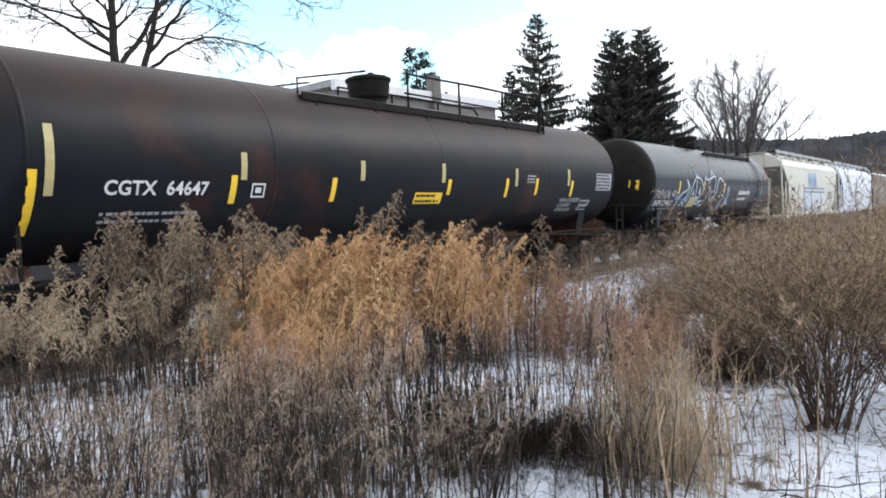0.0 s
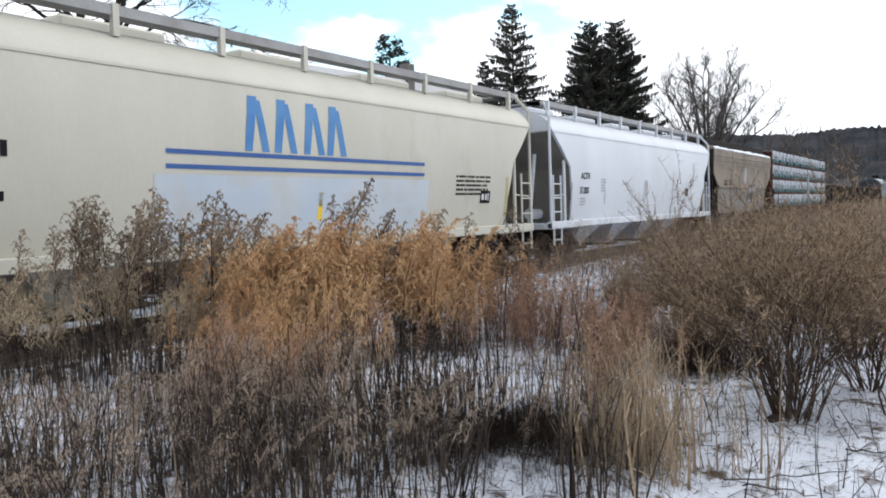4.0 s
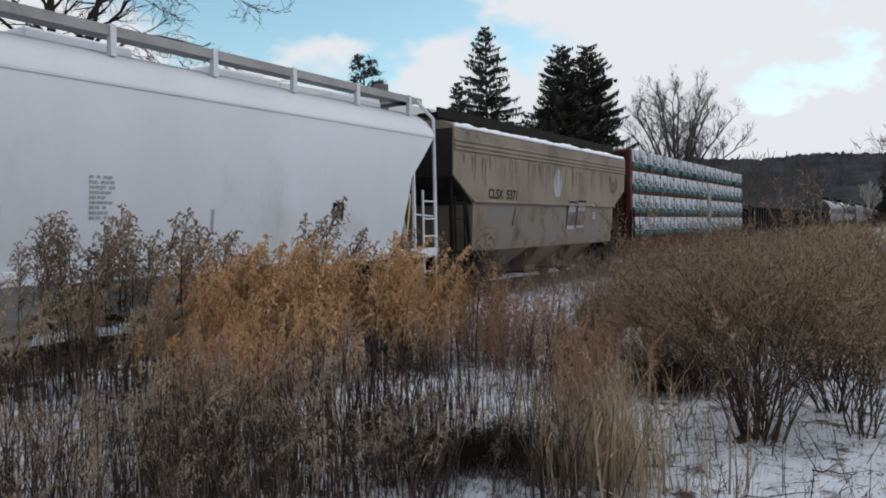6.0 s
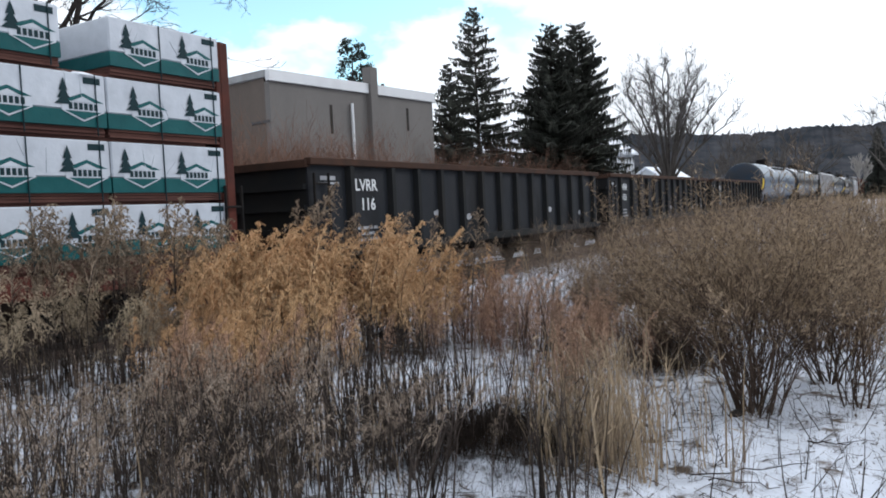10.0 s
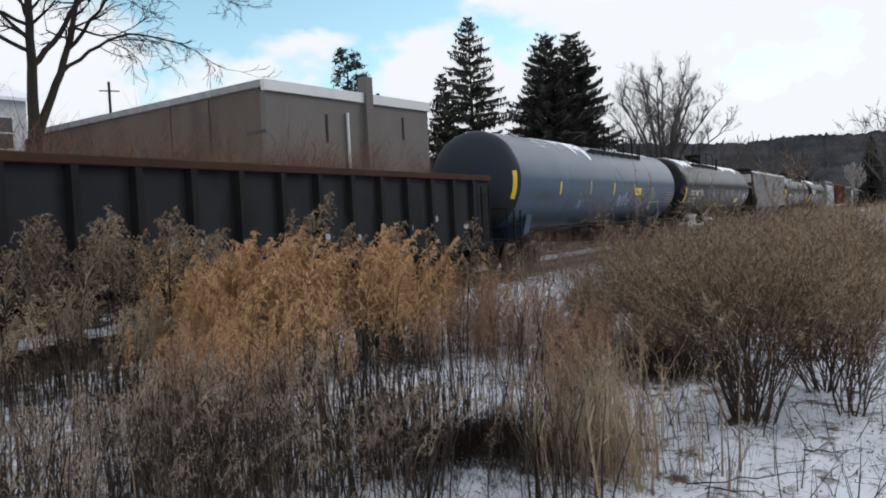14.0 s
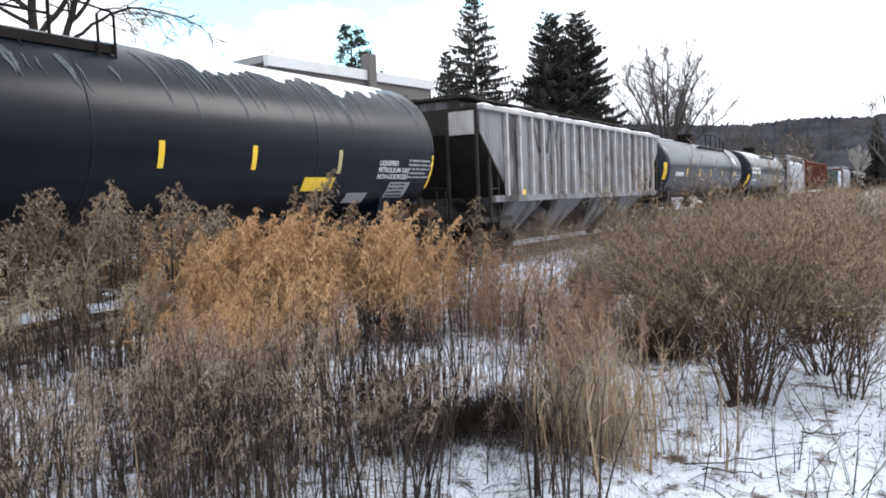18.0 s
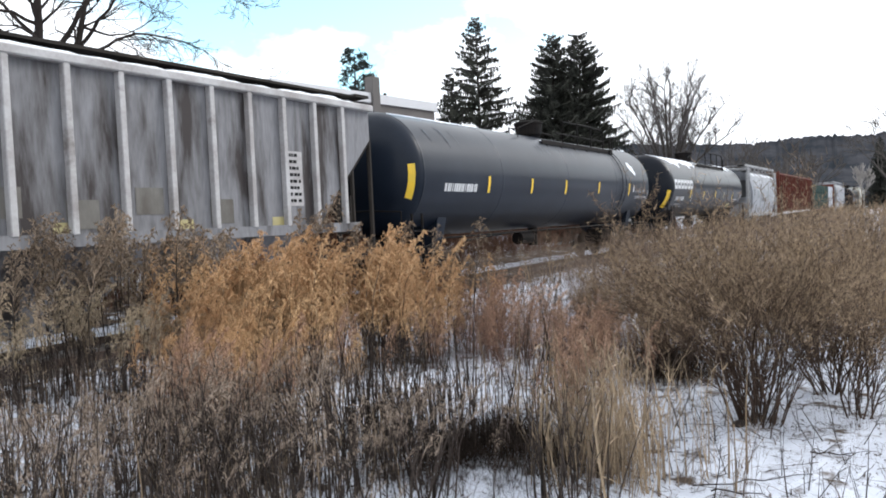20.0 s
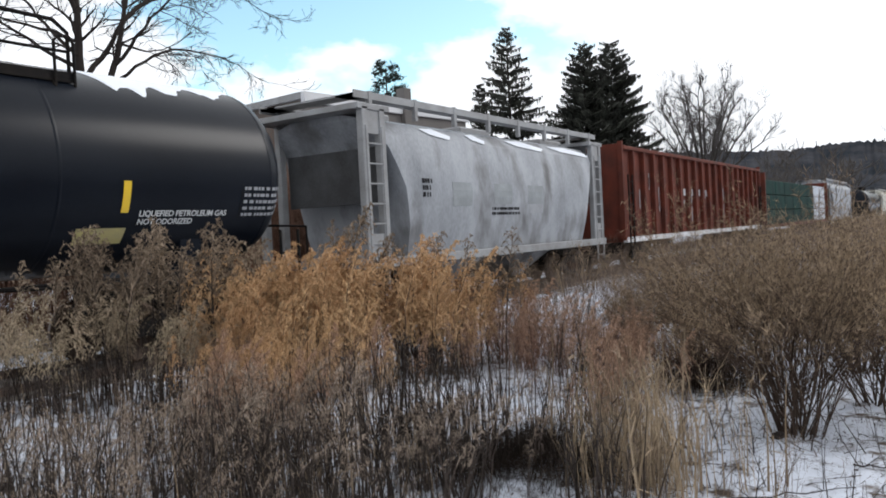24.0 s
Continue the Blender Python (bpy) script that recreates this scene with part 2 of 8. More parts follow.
M = {
    "tank_black": material("tank_black", (0.0034, 0.0050, 0.0088), 0.40, 0, (0.0062, 0.0085, 0.0135), 1.2, 0.8, 30, 0.04, stretch=(0.6, 1, 1), spec=0.05, coat=0.8),
    "tank_rusty": material("tank_rusty", (0.0050, 0.0062, 0.0088), 0.45, 0, (0.009, 0.010, 0.013), 0.8, 0.8, 30, 0.05, (0.050, 0.017, 0.011), 0.45, (0.52, 0.70), spec=0.12, upper=(3.0, 4.3, (0.027, 0.0165, 0.0142))),
    "tank_grey": material("tank_grey", (0.0060, 0.0100, 0.0180), 0.42, 0, (0.011, 0.016, 0.026), 1.0, 0.8, 30, 0.04, spec=0.08, coat=0.75),
    # darker copy of the blue for the tank's shaded left head
    "tank_blue_head_shade": material("tank_blue_head_shade", (0.016, 0.030, 0.052), 0.55, 0, (0.030, 0.030, 0.032), 0.8, 0.8, 24, 0.05, spec=0.1),
    "tank_blue": material("tank_blue", (0.022, 0.049, 0.088), 0.36, 0, (0.038, 0.068, 0.110), 0.9, 0.8, 24, 0.05, (0.11, 0.13, 0.15), 0.9, (0.66, 0.84), spec=0.22, coat=0.55),
    "iron": material("iron", (0.006, 0.006, 0.007), 0.7, 0, (0.016, 0.013, 0.011), 4, 0.6, 50, 0.2, spec=0.08),
    "wheel": material("wheel", (0.05, 0.04, 0.035), 0.5, 0.6, (0.09, 0.055, 0.035), 5, 0.7, 60, 0.1),
    "white_paint": material("white_paint", (0.545, 0.58, 0.635), 0.5, 0, (0.47, 0.495, 0.535), 0.8, 0.6, 20, 0.03, (0.32, 0.31, 0.295), 0.6, (0.60, 0.82), stretch=(0.8, 1, 0.4), spec=0.3),
    "cream_paint": material("cream_paint", (0.475, 0.468, 0.415), 0.5, 0, (0.40, 0.39, 0.34), 0.7, 0.6, 20, 0.03, (0.30, 0.28, 0.235), 0.5, (0.60, 0.82), stretch=(1, 1, 0.4), spec=0.3),
    # mottled grey: painted shade on slope sheets, also faded print and paint patches
    "shade_print_grey": material("shade_print_grey", (0.20, 0.192, 0.178), 0.7, 0, (0.13, 0.123, 0.112), 1.2, 0.9, 18, 0.05, (0.08, 0.07, 0.06), 1.1, (0.55, 0.72), stretch=(1, 1, 0.4), spec=0.15),
    "faded_grey": material("faded_grey", (0.29, 0.31, 0.325), 0.6, 0, (0.22, 0.235, 0.245), 3, 0.9, 20, 0.05, spec=0.2),
    # darker grey that carries the shade of a recessed hopper end
    "end_shade_grey": material("end_shade_grey", (0.085, 0.088, 0.092), 0.7, 0, (0.05, 0.05, 0.052), 1.5, 0.8, 20, 0.05, spec=0.15),
    "rust_run": material("rust_run", (0.120, 0.092, 0.068), 0.8, 0, (0.175, 0.147, 0.118), 6, 0.9, 30, 0.05, spec=0.1),
    "beige_paint": material("beige_paint", (0.235, 0.197, 0.158), 0.65, 0, (0.160, 0.134, 0.107), 0.8, 0.9, 18, 0.05, (0.075, 0.054, 0.043), 0.8, (0.58, 0.78), stretch=(1, 1, 0.6), spec=0.25),
    # blue-grey grime, darkened further to hold the shadow under the slope
    "beige_low": material("beige_low", (0.15, 0.152, 0.16), 0.65, 0, (0.17, 0.14, 0.11), 1.6, 0.9, 18, 0.05, (0.08, 0.068, 0.06), 1.6, (0.5, 0.68), spec=0.2),
    "grey_hopper": material("grey_hopper", (0.115, 0.112, 0.118), 0.6, 0, (0.22, 0.222, 0.235), 1.0, 1.0, 15, 0.05, (0.040, 0.034, 0.033), 1.0, (0.48, 0.62), stretch=(1.4, 1, 0.25), spec=0.2),
    "grey_rib": material("grey_rib", (0.46, 0.46, 0.465), 0.55, 0, (0.28, 0.265, 0.26), 2.0, 0.8, 20, 0.05, (0.12, 0.105, 0.095), 1.5, (0.6, 0.74), spec=0.3),
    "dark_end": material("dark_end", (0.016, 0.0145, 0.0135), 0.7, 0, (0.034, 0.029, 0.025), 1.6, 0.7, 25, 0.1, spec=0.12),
    "plastic_hopper": material("plastic_hopper", (0.165, 0.175, 0.192), 0.5, 0, (0.32, 0.335, 0.36), 0.8, 1.0, 20, 0.04, (0.11, 0.108, 0.11), 0.9, (0.50, 0.68), stretch=(1, 1, 0.5), spec=0.25),
    "frame_grey": material("frame_grey", (0.30, 0.31, 0.32), 0.55, 0, (0.19, 0.185, 0.185), 2, 0.7, 30, 0.05, spec=0.3),
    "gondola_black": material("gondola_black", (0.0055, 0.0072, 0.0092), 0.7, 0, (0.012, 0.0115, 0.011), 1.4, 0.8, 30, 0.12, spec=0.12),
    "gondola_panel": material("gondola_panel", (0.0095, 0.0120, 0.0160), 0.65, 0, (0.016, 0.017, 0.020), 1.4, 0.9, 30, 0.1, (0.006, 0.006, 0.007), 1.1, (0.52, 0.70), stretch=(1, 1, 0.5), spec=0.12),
    "oxide_grimy": material("oxide_grimy", (0.098, 0.027, 0.019), 0.75, 0, (0.05, 0.019, 0.015), 1.5, 0.9, 30, 0.1, spec=0.12),
    "rust": material("rust", (0.055, 0.028, 0.019), 0.85, 0, (0.03, 0.019, 0.015), 3, 0.7, 40, 0.2, spec=0.1),
    "oxide_red": material("oxide_red", (0.135, 0.031, 0.018), 0.7, 0, (0.068, 0.021, 0.015), 1.8, 0.8, 30, 0.08, spec=0.15),
    "green_paint": material("green_paint", (0.008, 0.036, 0.030), 0.7, 0, (0.006, 0.020, 0.017), 1.2, 0.8, 25, 0.05, spec=0.06),
    "wrap_white": material("wrap_white", (0.46, 0.49, 0.54), 0.42, 0, (0.36, 0.385, 0.43), 2.5, 0.7, 7, 0.5, spec=0.3),
    "wrap_green": material("wrap_green", (0.003, 0.055, 0.060), 0.5, 0, (0.008, 0.08, 0.083), 2.5, 0.6, 7, 0.4, spec=0.15),
    "wrap_dark": material("wrap_dark", (0.008, 0.026, 0.032), 0.6, 0, None, 4, 0.4, 20, 0.1, spec=0.12),
    "lumber": material("lumber", (0.115, 0.055, 0.043), 0.8, 0, (0.06, 0.028, 0.024), 3, 0.8, 20, 0.2, stretch=(0.2, 1, 1), spec=0.1),
    "yellow": material("yellow", (0.78, 0.50, 0.02), 0.4, 0, (0.6, 0.42, 0.04), 6, 0.5, 40, 0.02),
    "faint_yellow": material("faint_yellow", (0.11, 0.105, 0.06), 0.5, 0, (0.06, 0.07, 0.07), 3, 0.9, 40, 0.02),
    "worn_black": material("worn_black", (0.040, 0.039, 0.041), 0.7, 0, (0.075, 0.074, 0.077), 4, 0.9, 30, 0.05, (0.16, 0.16, 0.165), 3.0, (0.56, 0.72), spec=0.15),
    "worn_yellow": material("worn_yellow", (0.42, 0.36, 0.14), 0.5, 0, (0.3, 0.27, 0.16), 5, 0.6, 40, 0.02),
    "decal_white": material("decal_white", (0.62, 0.63, 0.645), 0.5, 0, (0.42, 0.43, 0.44), 8, 0.6, 60, 0.02),
    "decal_grey": material("decal_grey", (0.30, 0.31, 0.33), 0.5, 0, (0.2, 0.2, 0.22), 5, 0.5, 60, 0.02),
    "decal_black": material("decal_black", (0.012, 0.012, 0.014), 0.7, 0, None, 8, 0.4, 60, 0.02, spec=0.1),
    "decal_blue": material("decal_blue", (0.015, 0.07, 0.24), 0.5, 0, (0.03, 0.1, 0.3), 4, 0.4, 60, 0.02),
    "emblem_blue": material("emblem_blue", (0.045, 0.16, 0.38), 0.55, 0, (0.09, 0.22, 0.42), 2, 0.7, 40, 0.02, spec=0.2),
    "pale_blue": material("pale_blue", (0.36, 0.44, 0.54), 0.55, 0, (0.42, 0.46, 0.50), 1.2, 0.9, 20, 0.03, (0.40, 0.41, 0.41), 1.4, (0.5, 0.7)),
    "spray_blue": material("spray_blue", (0.03, 0.2, 0.42), 0.5, 0, (0.1, 0.36, 0.6), 2, 0.6, 30, 0.02),
    "spray_glow": material("spray_glow", (0.075, 0.13, 0.17), 0.5, 0, (0.03, 0.05, 0.075), 3, 0.9, 30, 0.02),
    "spray_white": material("spray_white", (0.62, 0.68, 0.75), 0.5, 0, (0.4, 0.48, 0.58), 2, 0.7, 30, 0.02),
    "snow": material("snow", (0.74, 0.77, 0.83), 0.6, 0, (0.62, 0.66, 0.73), 2.0, 0.5, 25, 0.4),
    "streak": material("streak", (0.085, 0.10, 0.12), 0.5, 0, (0.035, 0.043, 0.055), 5, 0.9, 30, 0.1, spec=0.2),
    "brick_wall": material("brick_wall", (0.142, 0.130, 0.125), 0.85, 0, (0.105, 0.097, 0.093), 0.7, 0.6, 12, 0.2, (0.085, 0.076, 0.07), 0.35, (0.58, 0.75), stretch=(1, 1, 0.4)),
    # brown stained block, darker than brick_wall to include the side's shade
    "shaded_brown_wall": material("shaded_brown_wall", (0.105, 0.082, 0.068), 0.85, 0, (0.075, 0.058, 0.048), 0.7, 0.7, 12, 0.2, (0.055, 0.04, 0.034), 0.35, (0.55, 0.72), stretch=(1, 1, 0.4)),
    "fascia": material("fascia", (0.62, 0.63, 0.65), 0.6, 0, (0.5, 0.5, 0.52), 1, 0.5, 20, 0.05),
    "siding": material("siding", (0.50, 0.52, 0.54), 0.7, 0, (0.4, 0.42, 0.44), 2, 0.5, 20, 0.1),
    "roof_dark": material("roof_dark", (0.06, 0.06, 0.065), 0.8, 0, None, 2, 0.5, 20, 0.2),
    "glass": material("glass", (0.03, 0.035, 0.04), 0.1, 0, None, 2, 0.2, 20, 0.0),
    "bark": material("bark", (0.022, 0.018, 0.017), 0.9, 0, (0.038, 0.032, 0.029), 3, 0.7, 30, 0.4, stretch=(1, 1, 0.3), spec=0.1),
    "twig": material("twig", (0.055, 0.048, 0.044), 0.85, 0, (0.085, 0.075, 0.068), 2, 0.6, 30, 0.1, spec=0.1),
    "twig_grey": material("twig_grey", (0.085, 0.078, 0.076), 0.85, 0, (0.13, 0.12, 0.118), 2, 0.6, 30, 0.1, spec=0.1),
    "twig_pale": material("twig_pale", (0.22, 0.20, 0.18), 0.85, 0, (0.30, 0.28, 0.26), 2, 0.6, 30, 0.1),
    "needles": material("needles", (0.046, 0.048, 0.043), 0.9, 0, (0.066, 0.070, 0.058), 0.8, 0.7, 20, 0.0, island=0.5, spec=0.05),
    "pine_needles": material("pine_needles", (0.026, 0.036, 0.032), 0.9, 0, (0.036, 0.047, 0.04), 0.8, 0.7, 20, 0.0, island=0.4, spec=0.05),
    "stalk": material("stalk", (0.040, 0.032, 0.029), 0.9, 0, (0.095, 0.074, 0.064), 1.2, 0.8, 60, 0.0, island=0.55, spec=0.08),
    "plume": material("plume", (0.39, 0.315, 0.25), 0.95, 0, (0.25, 0.195, 0.155), 1.5, 0.8, 60, 0.0, island=0.5, spec=0.08),
    "orange_grass": material("orange_grass", (0.66, 0.462, 0.265), 0.9, 0, (0.48, 0.30, 0.165), 0.8, 0.9, 60, 0.0, island=0.24, spec=0.1),
    "dark_stalk": material("dark_stalk", (0.025, 0.020, 0.018), 0.9, 0, (0.062, 0.050, 0.043), 1.2, 0.8, 60, 0.0, island=0.6, spec=0.08),
    "brown_plume": material("brown_plume", (0.29, 0.225, 0.165), 0.95, 0, (0.17, 0.128, 0.095), 1.2, 0.8, 60, 0.0, island=0.5, spec=0.08),
    "olive_plume": material("olive_plume", (0.48, 0.395, 0.275), 0.95, 0, (0.31, 0.24, 0.175), 1.2, 0.8, 60, 0.0, island=0.5, spec=0.08),
    "russet_plume": material("russet_plume", (0.50, 0.335, 0.235), 0.95, 0, (0.33, 0.21, 0.15), 1.2, 0.8, 60, 0.0, island=0.5, spec=0.08),
    "straw": material("straw", (0.36, 0.275, 0.185), 0.85, 0, (0.22, 0.165, 0.11), 1.0, 0.8, 60, 0.0, island=0.3, spec=0.2),
    "shrub_twig": material("shrub_twig", (0.045, 0.032, 0.027), 0.9, 0, (0.088, 0.060, 0.044), 1.0, 0.8, 60, 0.0, island=0.4, spec=0.08),
    "shrub_leaf": material("shrub_leaf", (0.36, 0.268, 0.175), 0.9, 0, (0.24, 0.175, 0.12), 1.0, 0.8, 60, 0.0, island=0.45, spec=0.08),
    "dry_brown": material("dry_brown", (0.20, 0.152, 0.118), 0.95, 0, (0.13, 0.096, 0.076), 1.2, 0.8, 60, 0.0, island=0.5, spec=0.08),
    "red_scrub": material("red_scrub", (0.185, 0.10, 0.07), 0.9, 0, (0.125, 0.075, 0.056), 0.5, 0.8, 60, 0.0, island=0.4, spec=0.08),
    "rail_steel": material("rail_steel", (0.09, 0.06, 0.045), 0.6, 0.4, (0.05, 0.035, 0.03), 4, 0.6, 40, 0.1),
    "tie_wood": material("tie_wood", (0.07, 0.055, 0.045), 0.9, 0, (0.12, 0.1, 0.085), 3, 0.7, 25, 0.3, (0.75, 0.78, 0.83), 2.2, (0.56, 0.64)),
    "hill_wood": material("hill_wood", (0.036, 0.038, 0.044), 0.95, 0, (0.060, 0.061, 0.068), 0.05, 0.9, 0.6, 0.0, (0.026, 0.030, 0.036), 0.03, (0.46, 0.60), coords="Object", spec=0.0, stretch=(1, 1, 2)),
}


def ground_material():
    """Snow in drifts over dead grass and soil."""
    m = material("snowy_ground", (0.050, 0.040, 0.033), 0.95, 0, (0.12, 0.09, 0.066), 1.4, 0.9, 22, 0.8, (0.57, 0.605, 0.68), 5.5, (0.34, 0.46), spec=0.1)
    return m


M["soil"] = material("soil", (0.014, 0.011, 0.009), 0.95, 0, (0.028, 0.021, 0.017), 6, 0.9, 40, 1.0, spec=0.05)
M["ground"] = ground_material()
M["verge"] = material("verge", (0.060, 0.046, 0.037), 0.95, 0, (0.13, 0.098, 0.072), 2.5, 0.9, 25, 1.0, (0.60, 0.63, 0.70), 3.0, (0.46, 0.54), spec=0.05)
M["bare_verge"] = material("bare_verge", (0.060, 0.046, 0.039), 0.95, 0, (0.13, 0.10, 0.08), 2.5, 0.9, 25, 1.0, (0.60, 0.63, 0.70), 3.0, (0.58, 0.66), spec=0.05)
M["ballast"] = material("ballast", (0.10, 0.09, 0.083), 0.95, 0, (0.17, 0.152, 0.14), 5, 0.9, 45, 0.9, (0.60, 0.63, 0.69), 2.2, (0.60, 0.68), spec=0.1)


# ---------------------------------------------------------------- mesh helpers
def part(name, bm, mat, parent=None, label="", smooth=False):
    """Links a bmesh as one mesh object under its thing."""
    me = bpy.data.meshes.new(name)
    bmesh.ops.recalc_face_normals(bm, faces=bm.faces)
    bm.to_mesh(me)
    bm.free()
    me.materials.append(M[mat])
    if smooth:
        me.polygons.foreach_set("use_smooth", [True] * len(me.polygons))
    ob = new(name, me)
    ob.parent = parent
    if label:
        ob["label"] = label
    return ob


def arrays(name, verts, faces, mat, parent=None, smooth=False):
    """One mesh object from numpy arrays: verts (n, 3), faces (m, 3) or (m, 4)."""
    me = bpy.data.meshes.new(name)
    verts, faces = np.asarray(verts, np.float32), np.asarray(faces, np.int32)
    k = faces.shape[1]
    me.vertices.add(len(verts))
    me.vertices.foreach_set("co", verts.ravel())
    me.loops.add(faces.size)
    me.loops.foreach_set("vertex_index", faces.ravel())
    me.polygons.add(len(faces))
    me.polygons.foreach_set("loop_start", np.arange(0, faces.size, k, dtype=np.int32))
    if smooth:
        me.polygons.foreach_set("use_smooth", np.ones(len(faces), bool))
    me.update(calc_edges=True)
    me.materials.append(M[mat])
    ob = new(name, me)
    ob.parent = parent
    return ob


def empty(name):
    return new(name)


def box(bm, x0, x1, y0, y1, z0, z1):
    v = [bm.verts.new((x, y, z)) for x in (x0, x1) for y in (y0, y1) for z in (z0, z1)]
    for f in ((0, 1, 3, 2), (4, 6, 7, 5), (0, 4, 5, 1), (2, 3, 7, 6), (0, 2, 6, 4), (1, 5, 7, 3)):
        bm.faces.new([v[i] for i in f])
    return bm


def boxm(*a, bevel=0.0):
    bm = box(bmesh.new(), *a)
    if bevel:
        bmesh.ops.bevel(bm, geom=bm.edges[:], offset=bevel, segments=1, affect="EDGES")
    return bm


def rod(bm, a, b, r, n=6, r2=None):
    """A round bar from a to b, tapered to r2."""
    a, b = Vector(a), Vector(b)
    q = (b - a).to_track_quat("Z", "Y")
    rings = []
    for p, rr in ((a, r), (b, r if r2 is None else r2)):
        rings.append([bm.verts.new(p + q @ Vector((rr * math.cos(2 * math.pi * i / n), rr * math.sin(2 * math.pi * i / n), 0))) for i in range(n)])
    for i in range(n):
        bm.faces.new((rings[0][i], rings[0][(i + 1) % n], rings[1][(i + 1) % n], rings[1][i]))
    bm.faces.new(rings[0][::-1]), bm.faces.new(rings[1])
    return bm


def pipe(points, r, n=6):
    """A bent round bar through points, as one skin."""
    p = [Vector(q) for q in points]
    d = [(b - a).normalized() for a, b in zip(p, p[1:])]
    up = Vector((0.31, 0.17, 0.94))
    st = []
    for i, q in enumerate(p):
        t = (d[max(0, i - 1)] + d[min(len(d) - 1, i)]).normalized()
        u = t.cross(up if abs(t.dot(up)) < 0.95 else Vector((1, 0, 0))).normalized()
        w = t.cross(u)
        st.append([q + r * (math.cos(2 * math.pi * k / n) * u + math.sin(2 * math.pi * k / n) * w) for k in range(n)])
    return rings(st)


def rings(stations, cap=True):
    """A skin through closed rings of equal length."""
    bm = bmesh.new()
    vs = [[bm.verts.new(p) for p in s] for s in stations]
    n = len(vs[0])
    for a, b in zip(vs, vs[1:]):
        for i in range(n):
            bm.faces.new((a[i], a[(i + 1) % n], b[(i + 1) % n], b[i]))
    if cap:
        bm.faces.new(vs[0][::-1]), bm.faces.new(vs[-1])
    return bm


def lettering(text, height, place, mat, parent, name="lettering", label="", spread=1.0):
    """Flat letters; place(u, v) gives the point u along and v up from the first letter's foot."""
    cu = bpy.data.curves.new("letters", "FONT")
    cu.body, cu.size, cu.resolution_u, cu.space_character = text, height / 0.70, 3, spread
    cu.offset = height * 0.032
    tmp = bpy.data.objects.new("letters", cu)
    scene.collection.objects.link(tmp)
    dg = bpy.context.evaluated_depsgraph_get()
    me = bpy.data.meshes.new_from_object(tmp.evaluated_get(dg))
    bpy.data.objects.remove(tmp)
    bpy.data.curves.remove(cu)
    for v in me.vertices:
        v.co = place(v.co.x, v.co.y)
    me.name = name
    me.materials.clear()
    me.materials.append(M[mat])
    ob = new(name, me)
    ob.parent = parent
    ob["label"] = label or "painted letters and numbers"
    return ob


def patch(outline, place, mat, parent, name, label="", steps=1):
    """A thin painted patch: an outline in (u, v) laid on a surface by place, cut into columns so that it follows the curve."""
    bm = bmesh.new()
    bm.faces.new([bm.verts.new((u, v, 0)) for u, v in outline])
    if steps > 1:
        vs = [v for _, v in outline]
        for k in range(1, steps):
            z = min(vs) + (max(vs) - min(vs)) * k / steps
            bmesh.ops.bisect_plane(bm, geom=bm.verts[:] + bm.edges[:] + bm.faces[:], plane_co=(0, z, 0), plane_no=(0, 1, 0))
    for v in bm.verts:
        v.co = place(v.co.x, v.co.y)
    ob = part(name, bm, mat, parent, label)
    return ob


def bars(rows, place, mat, parent, name="small_print", label="lines of small print too fine to read", rng=None):
    """Unreadable print as plain bars: rows of (u0, u1, v0, v1)."""
    bm = bmesh.new()
    for u0, u1, v0, v1 in rows:
        bm.faces.new([bm.verts.new(place(u, v)) for u, v in ((u0, v0), (u1, v0), (u1, v1), (u0, v1))])
    return part(name, bm, mat, parent, label)


def print_rows(u, v, width, lines, height, gap, rng):
    out = []
    for i in range(lines):
        x = u
        y = v - i * (height + gap)
        while x < u + width * rng.uniform(0.75, 1.0):
            w = rng.uniform(0.04, 0.11)
            out.append((x, x + w, y, y + height))
            x += w + rng.choice((0.018, 0.018, 0.05))
    return out


TRACK_Y = 11.2
# ---------------------------------------------------------------- ground and track
def lie(x, y):
    """Height of the ground."""
    near = 0.05 * noise.noise(Vector((x * 0.35, y * 0.35, 3.1))) + 0.10
    if abs(x) < 40 and abs(y) < 15:
        near += 0.035 * noise.noise(Vector((x * 2.1, y * 2.1, 1.0))) + 0.02 * noise.noise(Vector((x * 5.3, y * 5.3, 7.0)))
    bed = max(0.0, 1 - abs(y - 11.2) / 2.6)
    ditch = math.exp(-((y - 7.7) / 0.9) ** 2) * 0.12
    far = 0.0 if y < 40 else min(6.0, (y - 40) * 0.03)
    mound = 0.13 * math.exp(-(((x - 4.45) / 0.40) ** 2 + ((y - 2.32) / 0.34) ** 2))
    return near - 0.34 * min(1, bed * 1.6) - ditch * 0.6 + far * (1 if x < 140 else 0.4) + mound


def sheet(xs, ys, name, mat, dz=0.0):
    v = [(x, y, lie(x, y) + dz) for y in ys for x in xs]
    nx = len(xs)
    f = [(j * nx + i, j * nx + i + 1, (j + 1) * nx + i + 1, (j + 1) * nx + i) for j in range(len(ys) - 1) for i in range(nx - 1)]
    return arrays(name, v, f, mat, smooth=True)


gx = list(np.concatenate([[-2500, -800, -250, -80, -30, -12], np.arange(-6, 0, 0.5), np.arange(0, 13, 0.09), np.arange(13, 40, 0.25), np.arange(40, 120, 4), [140, 200, 300, 500, 900, 2500]]))
gy = list(np.concatenate([[-2500, -600, -150, -40, -12], np.arange(-5, -1, 0.5), np.arange(-1, 9, 0.09), np.arange(9, 15, 0.25), np.arange(15, 60, 2.5), [65, 80, 110, 160, 250, 500, 1000, 2500]]))
